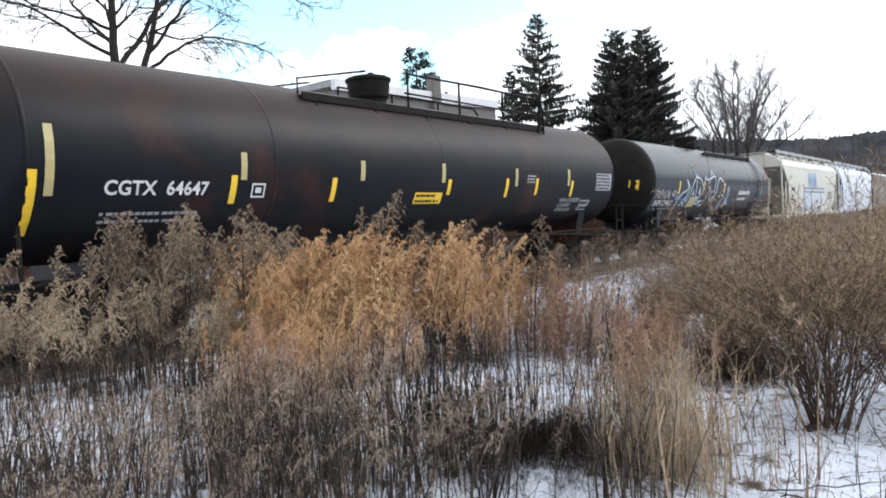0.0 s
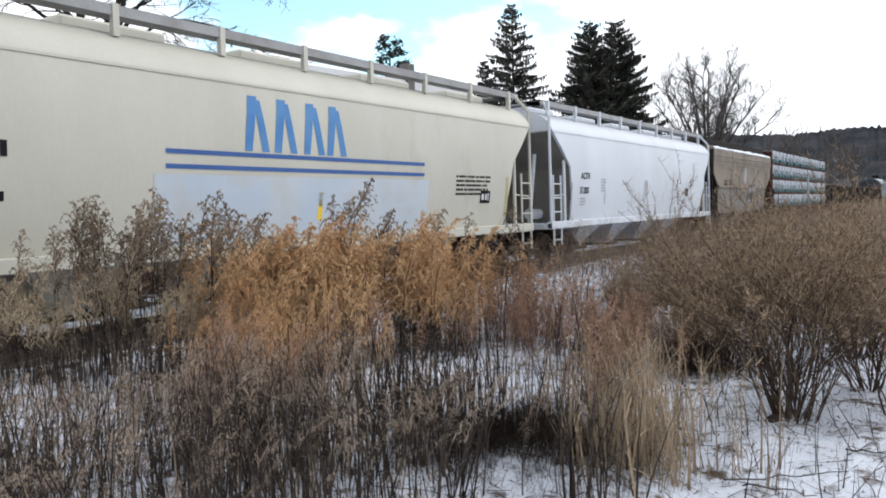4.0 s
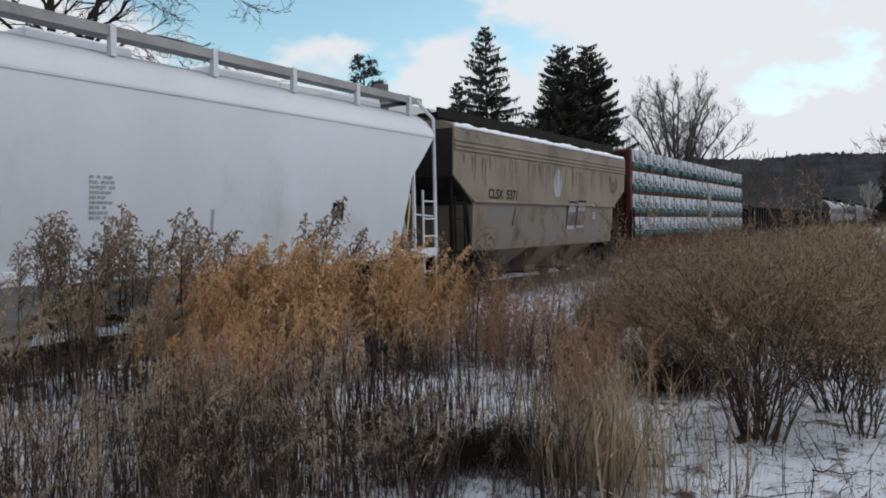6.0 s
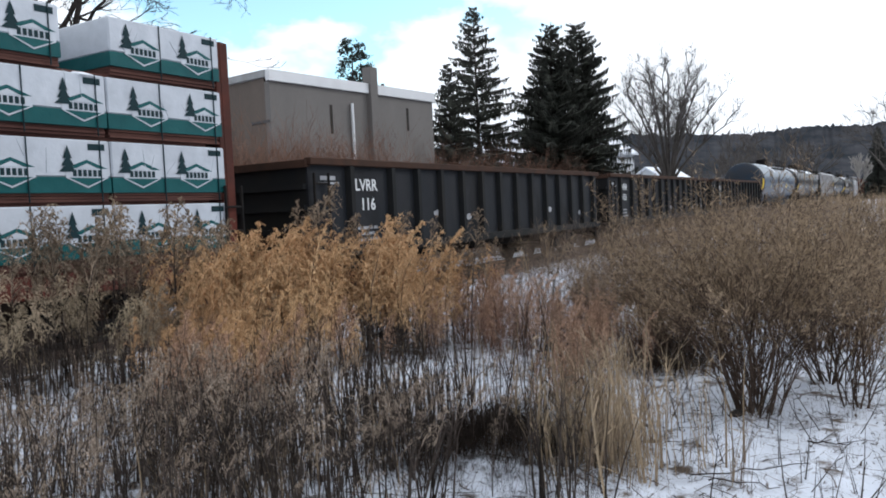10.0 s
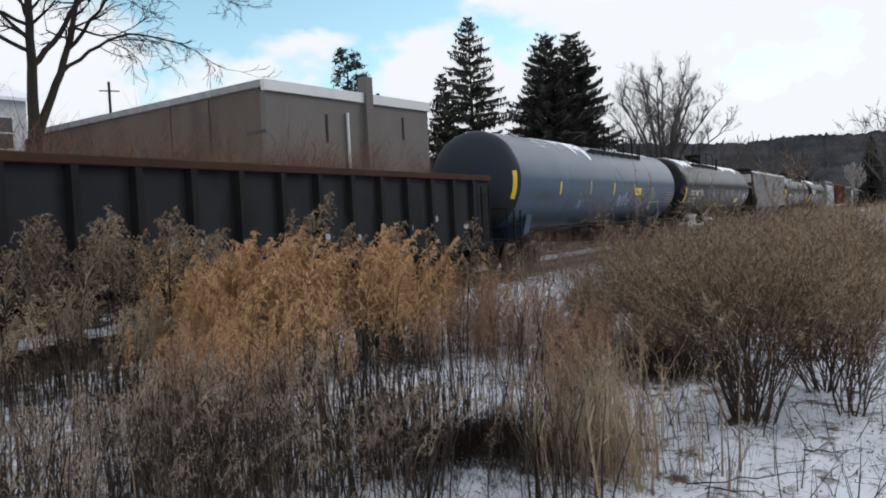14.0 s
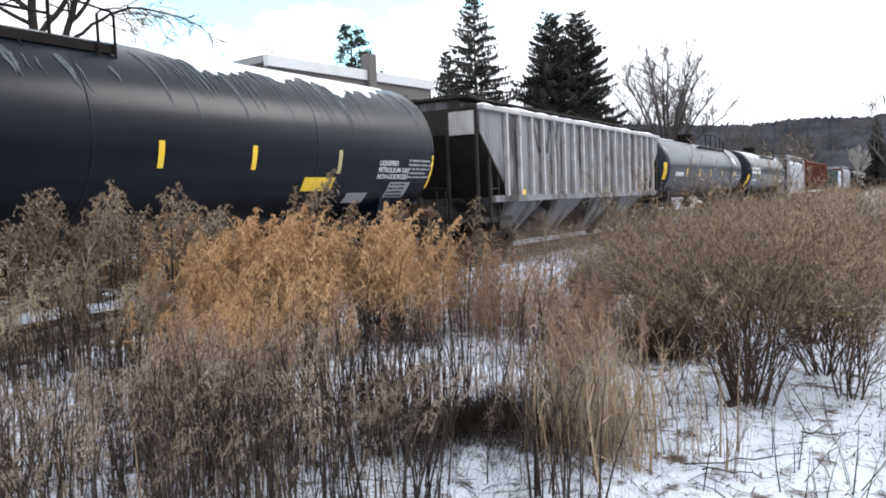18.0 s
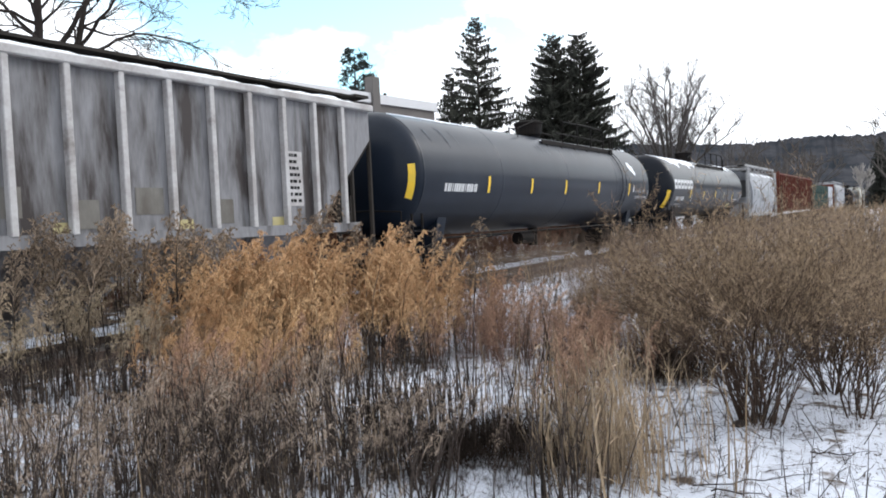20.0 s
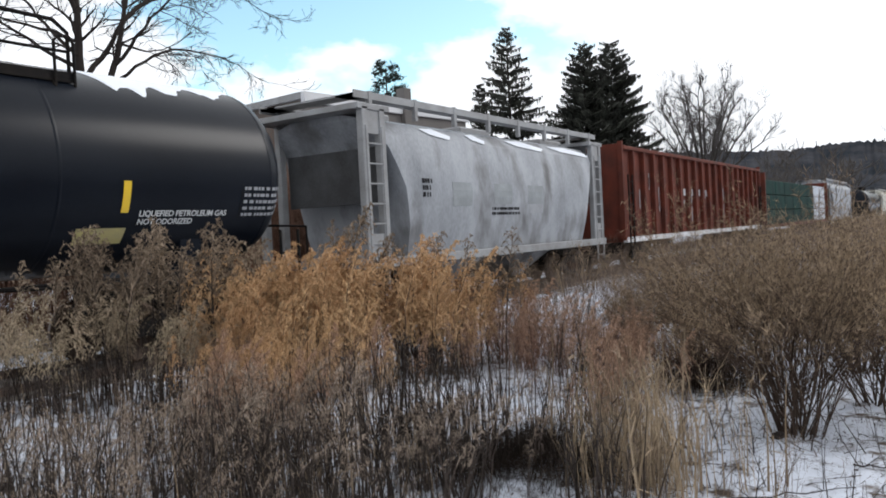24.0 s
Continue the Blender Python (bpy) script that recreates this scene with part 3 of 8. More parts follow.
tagged(sheet(gx, gy, "ground", "ground"), "patchy snow over dead grass and soil", "ground", kind="structure")

vx = list(np.concatenate([np.arange(-6, 40, 0.5), np.arange(40, 140, 4)]))
for name, ys, dz, mat, label in (("verge_near", np.arange(8.35, 9.15, 0.2), 0.018, "verge", "dead brown grass beside the track, dusted with snow"), ("verge_far", np.arange(13.3, 17.2, 0.3), 0.018, "bare_verge", "brown verge under leafless scrub behind the track")):
    tagged(sheet(vx, list(ys), name, mat, dz), label, "verge", kind="structure")

bm = bmesh.new()
prof = [(8.9, -0.26), (9.6, -0.13), (12.8, -0.13), (13.5, -0.26)]
n = 60
rows = [[bm.verts.new((-40 + 460 * i / n, y + 0.05 * math.sin(i * 1.7 + k), z)) for k, (y, z) in enumerate(prof)] for i in range(n + 1)]
for a, b in zip(rows, rows[1:]):
    for k in range(3):
        bm.faces.new((a[k], b[k], b[k + 1], a[k + 1]))
bed = part("ballast_bed", bm, "ballast")
tagged(bed, "crushed stone track bed dusted with snow", "track bed", kind="structure")

track = tagged(empty("railway_track"), "worn rails on old wooden ties", "railway track", kind="structure")
for s in (-1, 1):
    y = TRACK_Y + s * 0.7525
    bm = bmesh.new()
    sec = [(-0.07, -0.17), (0.07, -0.17), (0.07, -0.155), (0.012, -0.13), (0.012, -0.045), (0.036, -0.03), (0.036, -0.004), (-0.036, -0.004), (-0.036, -0.03), (-0.012, -0.045), (-0.012, -0.13), (-0.07, -0.155)]
    a = [bm.verts.new((-40, y + dy, z)) for dy, z in sec]
    b = [bm.verts.new((420, y + dy, z)) for dy, z in sec]
    for i in range(len(sec)):
        bm.faces.new((a[i], a[(i + 1) % len(sec)], b[(i + 1) % len(sec)], b[i]))
    part("rail", bm, "rail_steel", track)

# scrub and litter on the far side: bare lot with pale tracks
lot = tagged(arrays("pavement", [(-20, 20.5, 0.2), (24, 20.5, 0.2), (24, 31, 0.25), (-20, 31, 0.25)], [(0, 1, 2, 3)], "snow"), "snow-covered yard behind the railway", "yard", kind="structure")


# ---------------------------------------------------------------- buildings
def placed(x, y, turn):
    c, s = math.cos(radians(turn)), math.sin(radians(turn))
    return Matrix(((c, -s, 0, x), (s, c, 0, y), (0, 0, 1, 0), (0, 0, 0, 1)))


shed = tagged(empty("warehouse"), "flat-roofed grey-brown block warehouse with a pale fascia", "building")
shed.matrix_basis = placed(23.4, 22.0, -6.0)
W, D, H = 10.6, 25.0, 7.72
part("wall", boxm(0, W, 0, 0.3, 0, H - 0.46), "brick_wall", shed)
# side turned from the sun: brown, with its shade in the colour
part("wall", boxm(0, 0.3, 0.3, D, 0, H - 0.30), "shaded_brown_wall", shed, "brown stained side wall with shade put into its colour")
part("wall", boxm(W - 0.3, W, 0.3, D, 0, H - 0.46), "brick_wall", shed)
part("wall", boxm(0.3, W - 0.3, D - 0.3, D, 0, H - 0.46), "brick_wall", shed)
part("fascia", boxm(-0.12, W + 0.12, -0.12, 0.1, H - 0.46, H, bevel=0.02), "fascia", shed)
part("fascia", boxm(-0.12, 0.1, 0.1, D + 0.1, H - 0.30, H, bevel=0.02), "frame_grey", shed)
part("fascia", boxm(W - 0.1, W + 0.12, 0.1, D + 0.1, H - 0.46, H), "fascia", shed)
part("roof", boxm(0.1, W - 0.1, 0.1, D, H - 0.2, H - 0.1), "snow", shed, "snow-covered flat roof")
part("chimney", boxm(5.75, 6.25, -0.25, 0.25, 0, H + 0.75, bevel=0.02), "brick_wall", shed)
part("downpipe", pipe([(4.62, -0.1, H - 1.0), (4.62, -0.1, 2.2)], 0.07, 8), "fascia", shed, "white downpipe")
for x, z0, z1 in ((3.3, H - 2.4, H - 1.15), (8.5, H - 2.0, H - 0.9)):
    part("stain_strip", boxm(x, x + 0.16, -0.012, -0.002, z0, z1), "dark_end", shed, "dark narrow opening")
for y in (3.6, 6.4):
    part("pilaster", boxm(-0.05, 0.0, y, y + 0.2, 0, H - 0.31), "shaded_brown_wall", shed)
part("lintel", boxm(-0.05, 0.0, 0.1, 1.2, H - 2.1, H - 2.0), "roof_dark", shed)
part("roof_vent", rod(bmesh.new(), (8.0, 1.0, H - 0.2), (8.0, 1.0, H + 0.35), 0.09, 8), "iron", shed)


def house(x, y, turn, w, d, eave, ridge, wall, roof, label, windows):
    ob = tagged(empty("house"), label, "house", "houses behind the railway")
    ob.matrix_basis = placed(x, y, turn)
    part("wall", boxm(0, w, 0, d, 0, eave), wall, ob)
    bm = bmesh.new()
    o = 0.35
    for a, b in ((-o, d / 2), (d + o, d / 2)):
        lo, hi = eave - 0.12, ridge
        p = [(-o, a, lo), (w + o, a, lo), (w + o, b, hi), (-o, b, hi)]
        v = [bm.verts.new(q) for q in p] + [bm.verts.new((q[0], q[1], q[2] + 0.16)) for q in p]
        for f in ((0, 1, 2, 3), (7, 6, 5, 4), (0, 4, 5, 1), (1, 5, 6, 2), (2, 6, 7, 3), (3, 7, 4, 0)):
            bm.faces.new([v[i] for i in f])
    part("roof", bm, roof, ob)
    for xx in (0.0, w - 0.2):
        tri = ((0, eave), (d, eave), (d / 2, ridge))
        part("gable", rings([[(xx, a, b) for a, b in tri], [(xx + 0.2, a, b) for a, b in tri]]), wall, ob)
    part("chimney", boxm(w * 0.6, w * 0.6 + 0.6, d / 2 - 0.3, d / 2 + 0.3, ridge - 0.8, ridge + 0.7), "brick_wall", ob)
    for wx, wz in windows:
        win = new("window")
        win.parent = ob
        part("frame", boxm(wx - 0.08, wx + 0.98, -0.06, -0.005, wz - 0.08, wz + 1.48), "fascia", win)
        part("pane", boxm(wx, wx + 0.9, -0.08, -0.062, wz, wz + 0.66), "glass", win)
        part("pane", boxm(wx, wx + 0.9, -0.08, -0.062, wz + 0.74, wz + 1.4), "glass", win)
    return ob


def polar(az, d):
    return d * math.sin(radians(az)), d * math.cos(radians(az))


house(13.2, 36.5, -8, 8.5, 9, 8.3, 9.9, "siding", "snow", "grey-sided two-storey house with a snowy roof", ((6.9, 6.0), (3.6, 6.0), (6.3, 2.0)))
x, y = polar(61.6, 70)
house(x, y, -24, 9, 8, 6.0, 9.0, "siding", "snow", "pale house with a snowy roof between the spruces", ((1.2, 3.6), (4.5, 3.6)))
x, y = polar(70.6, 76)
house(x, y, -12, 5.6, 6, 6.6, 8.9, "siding", "snow", "pale house with a snowy roof behind the bare tree", ((0.8, 3.0), (3.4, 3.0)))
x, y = polar(75.2, 92)
house(x, y, -10, 7, 6, 3.6, 5.6, "siding", "snow", "low house under a snow-covered roof", ((1, 1.8), (4.6, 1.8)))
for az, d, s in ((80.2, 190, 1.2), (82.1, 230, 1.3), (84.6, 260, 1.3), (85.6, 210, 1.0)):
    x, y = polar(az, d)
    house(x, y, -25 + az, 7 * s, 6, 3.6, 6.0, "siding", "roof_dark", "small far house with a dark roof", ((1, 1.5), (4, 1.5)))
pole = tagged(empty("utility_pole"), "slim wooden pole behind the warehouse", "pole")
x, y = polar(36.5, 46)
bm = rod(bmesh.new(), (x, y, 0), (x, y, 10.1), 0.10, 8, 0.07)
rod(bm, (x - 0.42, y + 0.3, 9.6), (x + 0.42, y - 0.3, 9.6), 0.035, 6)
part("shaft", bm, "bark", pole)


# ---------------------------------------------------------------- hills
def ridge(name, d, heights, seed, label):
    """A wooded slope: bearings and crest heights, seen across the valley."""
    az = np.linspace(heights[0][0], heights[-1][0], 1500)
    v, f = [], []
    for i, a in enumerate(az):
        top = float(np.interp(a, [p[0] for p in heights], [p[1] for p in heights]))
        top += 2.2 * noise.noise(Vector((a * 0.9, seed, 0))) + 1.3 * noise.noise(Vector((a * 5, seed, 1))) + 1.2 * noise.noise(Vector((a * 17, seed, 2))) + 2.6 * abs(noise.noise(Vector((a * 60, seed, 3))))
        for k, t in enumerate(np.linspace(0, 1, 6)):
            x, y = polar(a, d * (0.55 + 0.45 * t))
            v.append((x, y, -1 + (top + 1) * t ** 1.5))
    for i in range(len(az) - 1):
        for k in range(5):
            a = i * 6 + k
            f.append((a, a + 6, a + 7, a + 1))
    return tagged(arrays(name, v, f, "hill_wood", smooth=True), label, "hillside", kind="structure")


ridge("backdrop", 620, ((20, 48), (60, 54), (72, 54), (80, 48), (84, 50), (90, 47), (110, 46), (150, 44)), 3, "dark wooded hillside across the valley")


# ---------------------------------------------------------------- trees and plants
class Twigs:
    """Collects tapered sticks and small leaves as plain arrays."""

    def __init__(self):
        self.a, self.b, self.r0, self.r1 = [], [], [], []

    def stick(self, a, b, r0, r1):
        self.a.append(a), self.b.append(b), self.r0.append(r0), self.r1.append(r1)

    def mesh(self, sides=4):
        a, b = np.array(self.a, float), np.array(self.b, float)
        r0, r1 = np.array(self.r0)[:, None], np.array(self.r1)[:, None]
        d = b - a
        d /= np.maximum(np.linalg.norm(d, axis=1, keepdims=True), 1e-9)
        ref = np.where(np.abs(d[:, 2:3]) > 0.9, [[1.0, 0, 0]], [[0, 0, 1.0]])
        u = np.cross(d, ref)
        u /= np.maximum(np.linalg.norm(u, axis=1, keepdims=True), 1e-9)
        w = np.cross(d, u)
        vs = []
        for p, r in ((a, r0), (b, r1)):
            for k in range(sides):
                t = 2 * math.pi * k / sides
                vs.append(p + r * (math.cos(t) * u + math.sin(t) * w))
        V = np.stack(vs, 1).reshape(-1, 3)
        base = np.arange(len(a))[:, None] * 2 * sides
        F = np.concatenate([base + np.array([[k, (k + 1) % sides, sides + (k + 1) % sides, sides + k]]) for k in range(sides)])
        return V, F


def grow(tw, rng, p, d, length, r, depth, spread=0.5, kids=(2, 4), up=0.12, shrink=0.72, minr=0.006, segs=3, droop=0.0, low=0.35):
    """A limb in bent segments with side limbs."""
    p, d = Vector(p), Vector(d).normalized()
    pts = [p.copy()]
    for i in range(segs):
        d = (d + Vector((rng.gauss(0, 0.17), rng.gauss(0, 0.17), rng.gauss(0, 0.11) + up - droop))).normalized()
        p = p + d * length / segs
        pts.append(p.copy())
    rs = [max(minr, r * (1 - 0.45 * i / segs)) for i in range(segs + 1)]
    for i in range(segs):
        tw.stick(pts[i], pts[i + 1], rs[i], rs[i + 1])
    if depth == 0:
        return
    n = rng.randint(*kids)
    for k in range(n):
        t = rng.uniform(low, 1.0) if k else 1.0
        i = min(segs - 1, int(t * segs))
        q = pts[i].lerp(pts[i + 1], t * segs - i)
        side = Vector((rng.gauss(0, 1), rng.gauss(0, 1), rng.gauss(0, 0.6))).normalized()
        nd = (d * (1 - spread * 0.4) + side * spread).normalized()
        grow(tw, rng, q, nd, length * shrink * rng.uniform(0.75, 1.15), max(minr, rs[i] * 0.62), depth - 1, spread, kids, up, shrink, minr, segs, droop, low)


def bare_tree(x, y, label, seed, trunk, height, r, depth, mat="twig", limbs=4, spread=0.5, up=0.1, minr=0.012, kids=(2, 4), lean=(0, 0), shrink=0.72, fork=None, reach=0.48):
    rng = random.Random(seed)
    tree = tagged(empty("bare_tree"), label, "tree")
    tree.location = (x, y, 0)
    tw = Twigs()
    top = Vector((lean[0], lean[1], trunk))
    tw.stick((0, 0, -0.2), top * 0.5, r * 1.25, r)
    tw.stick(top * 0.5, top, r, r * 0.9)
    V, F = tw.mesh(8)
    arrays("trunk", V, F, "bark", tree, True)
    tw = Twigs()
    for k in range(limbs):
        a = 2 * math.pi * k / limbs + rng.uniform(-0.4, 0.4)
        s = rng.uniform(0.25, 0.75) if fork is None else fork
        grow(tw, rng, top * rng.uniform(0.66, 1.0), (math.cos(a) * s, math.sin(a) * s, 1), (height - trunk) * reach * rng.uniform(0.85, 1.15), r * 0.62, depth, spread, kids, up, shrink, minr)
    V, F = tw.mesh(4)
    arrays("crown", V, F, mat, tree)
    return tree


def conifer(x, y, height, width, seed, label, mat="needles", base=0.8, name="spruce_tree", sparse=1.0, taper=0.8, sag=0.4):
    """A trunk with whorls of boughs, each a drooping line hung with needle sprays and turned up at the tip."""
    rng = random.Random(seed)
    tree = tagged(empty(name), label, "tree")
    tree.location = (x, y, 0)
    tw = Twigs()
    tw.stick((0, 0, -0.2), (0, 0, height * 0.98), width * 0.025 + 0.05, 0.02)
    V, F = [], []
    z = base
    while z < height - 0.12:
        t = (z - base) / (height - base)
        spread = width * 0.5 * (1 - t) ** taper + 0.10
        turn = rng.uniform(0, 6.28)
        boughs = max(5, int((6 + spread * 3.4) * sparse))
        for k in range(boughs):
            a = turn + 6.283 * k / boughs + rng.gauss(0, 0.18)
            L = spread * rng.choice((1.0, 0.95, 0.8, 0.62, 1.1)) * rng.uniform(0.85, 1.08)
            ca, sa = math.cos(a), math.sin(a)
            rise, drop = rng.uniform(0.0, 0.25) + 0.55 * t, sag * rng.uniform(0.6, 1.3)
            z1 = z + rng.uniform(-0.14, 0.14)
            at = lambda q: (ca * L * q, sa * L * q, z1 + L * (rise * q - drop * q * q + 0.22 * q ** 4))
            tw.stick(at(0), at(0.5), 0.022, 0.016), tw.stick(at(0.5), at(0.97), 0.016, 0.008)
            m = max(4, int(L / 0.085))
            for i in range(m):
                q = 0.12 + 0.9 * (i + rng.random()) / m
                px, py, pz = at(q)
                w = (0.13 + 0.20 * L * q * (1.15 - q)) * rng.uniform(0.7, 1.3)
                hang = (0.16 + 0.12 * L * (1 - q * 0.5)) * rng.uniform(0.4, 1.4)
                for side in (-1, 1):
                    b = len(V)
                    ox, oy = -side * sa * w + ca * w * 0.6, side * ca * w + sa * w * 0.6
                    V += [(px, py, pz + 0.02), (px + ox, py + oy, pz - 0.2 * w), (px + ca * 0.10, py + sa * 0.10, pz - 0.03), (px + ox * 0.35, py + oy * 0.35, pz - hang)]
                    F += [(b, b + 1, b + 2), (b, b + 2, b + 3)]
        z += (0.24 + 0.16 * (1 - t)) * rng.uniform(0.8, 1.2)
    b = len(V)
    V += [(-0.05, 0, height - 0.5), (0.05, 0, height - 0.5), (0, 0, height)]
    F.append((b, b + 1, b + 2))
    arrays("crown", V, F, mat, tree)
    V, F = tw.mesh(5)
    arrays("trunk", V, F, "bark", tree, True)
    return tree


def ragged_pine(x, y, height, low, width, seed, label):
    """A pine whose upper limbs end in loose clumps of needles."""
    rng = random.Random(seed)
    tree = tagged(empty("pine_tree"), label, "tree")
    tree.location = (x, y, 0)
    tw = Twigs()
    tw.stick((0, 0, -0.2), (0, 0, low), 0.2, 0.13), tw.stick((0, 0, low), (0.1, 0, height - 0.4), 0.13, 0.03)
    V, F = [], []
    for k in range(36):
        z = low + (height - low) * rng.random() ** 0.9
        a = rng.uniform(0, 6.28)
        t = (z - low) / (height - low)
        L = width * 0.5 * (1.1 - t) ** 0.5 * rng.uniform(0.45, 1.0)
        tip = Vector((math.cos(a) * L, math.sin(a) * L, min(height, z + L * rng.uniform(0.2, 0.7))))
        tw.stick((0, 0, z), tip, 0.035, 0.012)
        for j in range(34):
            c = tip.lerp(Vector((0, 0, z)), 0.45 * rng.random()) + Vector((rng.gauss(0, 0.17), rng.gauss(0, 0.17), rng.gauss(0, 0.12)))
            d = Vector((rng.gauss(0, 1), rng.gauss(0, 1), rng.gauss(0.3, 0.8))).normalized() * 0.3
            e = Vector((rng.gauss(0, 0.065), rng.gauss(0, 0.065), rng.gauss(0, 0.05)))
            b = len(V)
            V += [c - e, c + e, c + d]
            F.append((b, b + 1, b + 2))
    arrays("crown", V, F, "pine_needles", tree)
    V, F = tw.mesh(5)
    arrays("trunk", V, F, "bark", tree, True)
    return tree


x, y = polar(61.65, 45)
conifer(x, y, 13.2, 5.6, 5, "tall dark spruce with thinning boughs", sparse=0.62, base=4.2, taper=0.72)
x, y = polar(59.6, 42)
conifer(x, y, 9.6, 4.4, 6, "slim dark spruce beside the warehouse")
x, y = polar(67.1, 48)
conifer(x, y, 12.7, 7.4, 7, "dense dark spruce, one of a pair", taper=0.66)
x, y = polar(69.0, 49)
conifer(x, y, 12.9, 7.4, 8, "dense dark spruce, one of a pair", taper=0.66)
x, y = polar(66.3, 50)
conifer(x, y, 9.6, 4.8, 18, "dense dark spruce at the edge of a clump")
x, y = polar(52.7, 62)
ragged_pine(x, y, 15.4, 11.2, 4.4, 9, "ragged pine above the warehouse roof")
x, y = polar(88.0, 190)
conifer(x, y, 15.5, 7, 10, "far dark spruce at the edge of the valley")
x, y = polar(89.6, 200)
conifer(x, y, 16.5, 8, 11, "far dark spruce at the edge of the valley")


def forked_tree(x, y, label, seed):
    """A trunk that forks low into two stems, with long curved limbs hung with fine twigs."""
    rng = random.Random(seed)
    tree = tagged(empty("bare_tree"), label, "tree")
    tree.location = (x, y, 0)

    def bough(wood, twigs, p, a0, a1, length, r0, yaw=0.0, hang=0.0, bare=0.25, long=1.3, wander=7):
        """A limb whose climb goes from a0 to a1 degrees; yaw turns it out of the fork's plane."""
        p = Vector(p)
        n = max(5, int(length / 0.4))
        end = p.copy()
        path = [p.copy()]
        for i in range(n):
            t = i / n
            a = radians(a0 + (a1 - a0) * t + rng.gauss(0, wander))
            w = radians(yaw + rng.gauss(0, wander * 1.3))
            d = Vector((math.cos(a) * math.cos(w), math.cos(a) * math.sin(w), math.sin(a)))
            end = p + d * length / n
            ra, rb = r0 * (1 - 0.85 * t), r0 * (1 - 0.85 * (i + 1) / n)
            wood.stick(p, end, max(0.012, ra), max(0.012, rb))
            if t > bare:
                for _ in range(rng.choice((1, 2, 2))):
                    side = Vector((rng.gauss(0, 1), rng.gauss(0, 1), rng.gauss(0, 0.7) - hang)).normalized()
                    grow(twigs, rng, end, d * 0.75 + side * 0.8, long * (1.1 - 0.5 * t) * rng.uniform(0.5, 1.2), max(0.012, rb * 0.45), 2, 0.6, (2, 4), 0.02, 0.62, 0.0075, 5, hang * 0.10)
            p = end
            path.append(p.copy())
        grow(twigs, rng, end, d, long, 0.012, 2, 0.5, (2, 3), 0.08, 0.65, 0.0075, 5)
        return path

    def at(path, z):
        """The point of a stem at a height."""
        return min(path, key=lambda q: abs(q.z - z))

    trunk, crown = Twigs(), Twigs()
    trunk.stick((0, 0, -0.2), (0.02, 0, 2.6), 0.36, 0.29)
    trunk.stick((0.02, 0, 2.6), (0.06, 0, 4.8), 0.29, 0.26)
    tall = bough(trunk, crown, (0.04, 0, 4.6), 88, 93, 9.0, 0.19, bare=0.3, wander=2.5)
    slant = bough(trunk, crown, (0.10, 0, 4.7), 64, 88, 8.5, 0.15, bare=0.3, wander=3)
    bough(trunk, crown, at(tall, 7.2), 47, 27, 7.0, 0.10, 4, 0.1)
    bough(trunk, crown, at(slant, 7.1), 44, -34, 6.6, 0.065, -6, 0.6, 0.15, 1.2)
    bough(trunk, crown, at(slant, 8.3), 4, 24, 3.0, 0.05, 12, 0.2)
    bough(trunk, crown, at(slant, 9.3), 48, -22, 8.6, 0.08, 10, 0.3)
    bough(trunk, crown, at(tall, 7.5), 28, 2, 4.6, 0.07, 176, 0.3)
    bough(trunk, crown, at(tall, 8.4), 18, -4, 4.4, 0.06, 168, 0.3)
    bough(trunk, crown, at(tall, 9.0), 55, 30, 5.0, 0.08, 195)
    bough(trunk, crown, at(slant, 9.6), 60, 35, 5.5, 0.08, 60)
    bough(trunk, crown, at(slant, 7.6), 50, 20, 4.6, 0.07, -75, 0.2)
    bough(trunk, crown, at(tall, 8.0), 50, 22, 4.8, 0.07, 100, 0.2)
    bough(trunk, crown, at(tall, 9.8), 62, 40, 4.8, 0.07, -70)
    V, F = trunk.mesh(7)
    arrays("trunk", V, F, "bark", tree, True)
    V, F = crown.mesh(4)
    arrays("crown", V, F, "bark", tree)
    return tree


forked_tree(14.15, 22.9, "large bare tree with a forked trunk", 12)
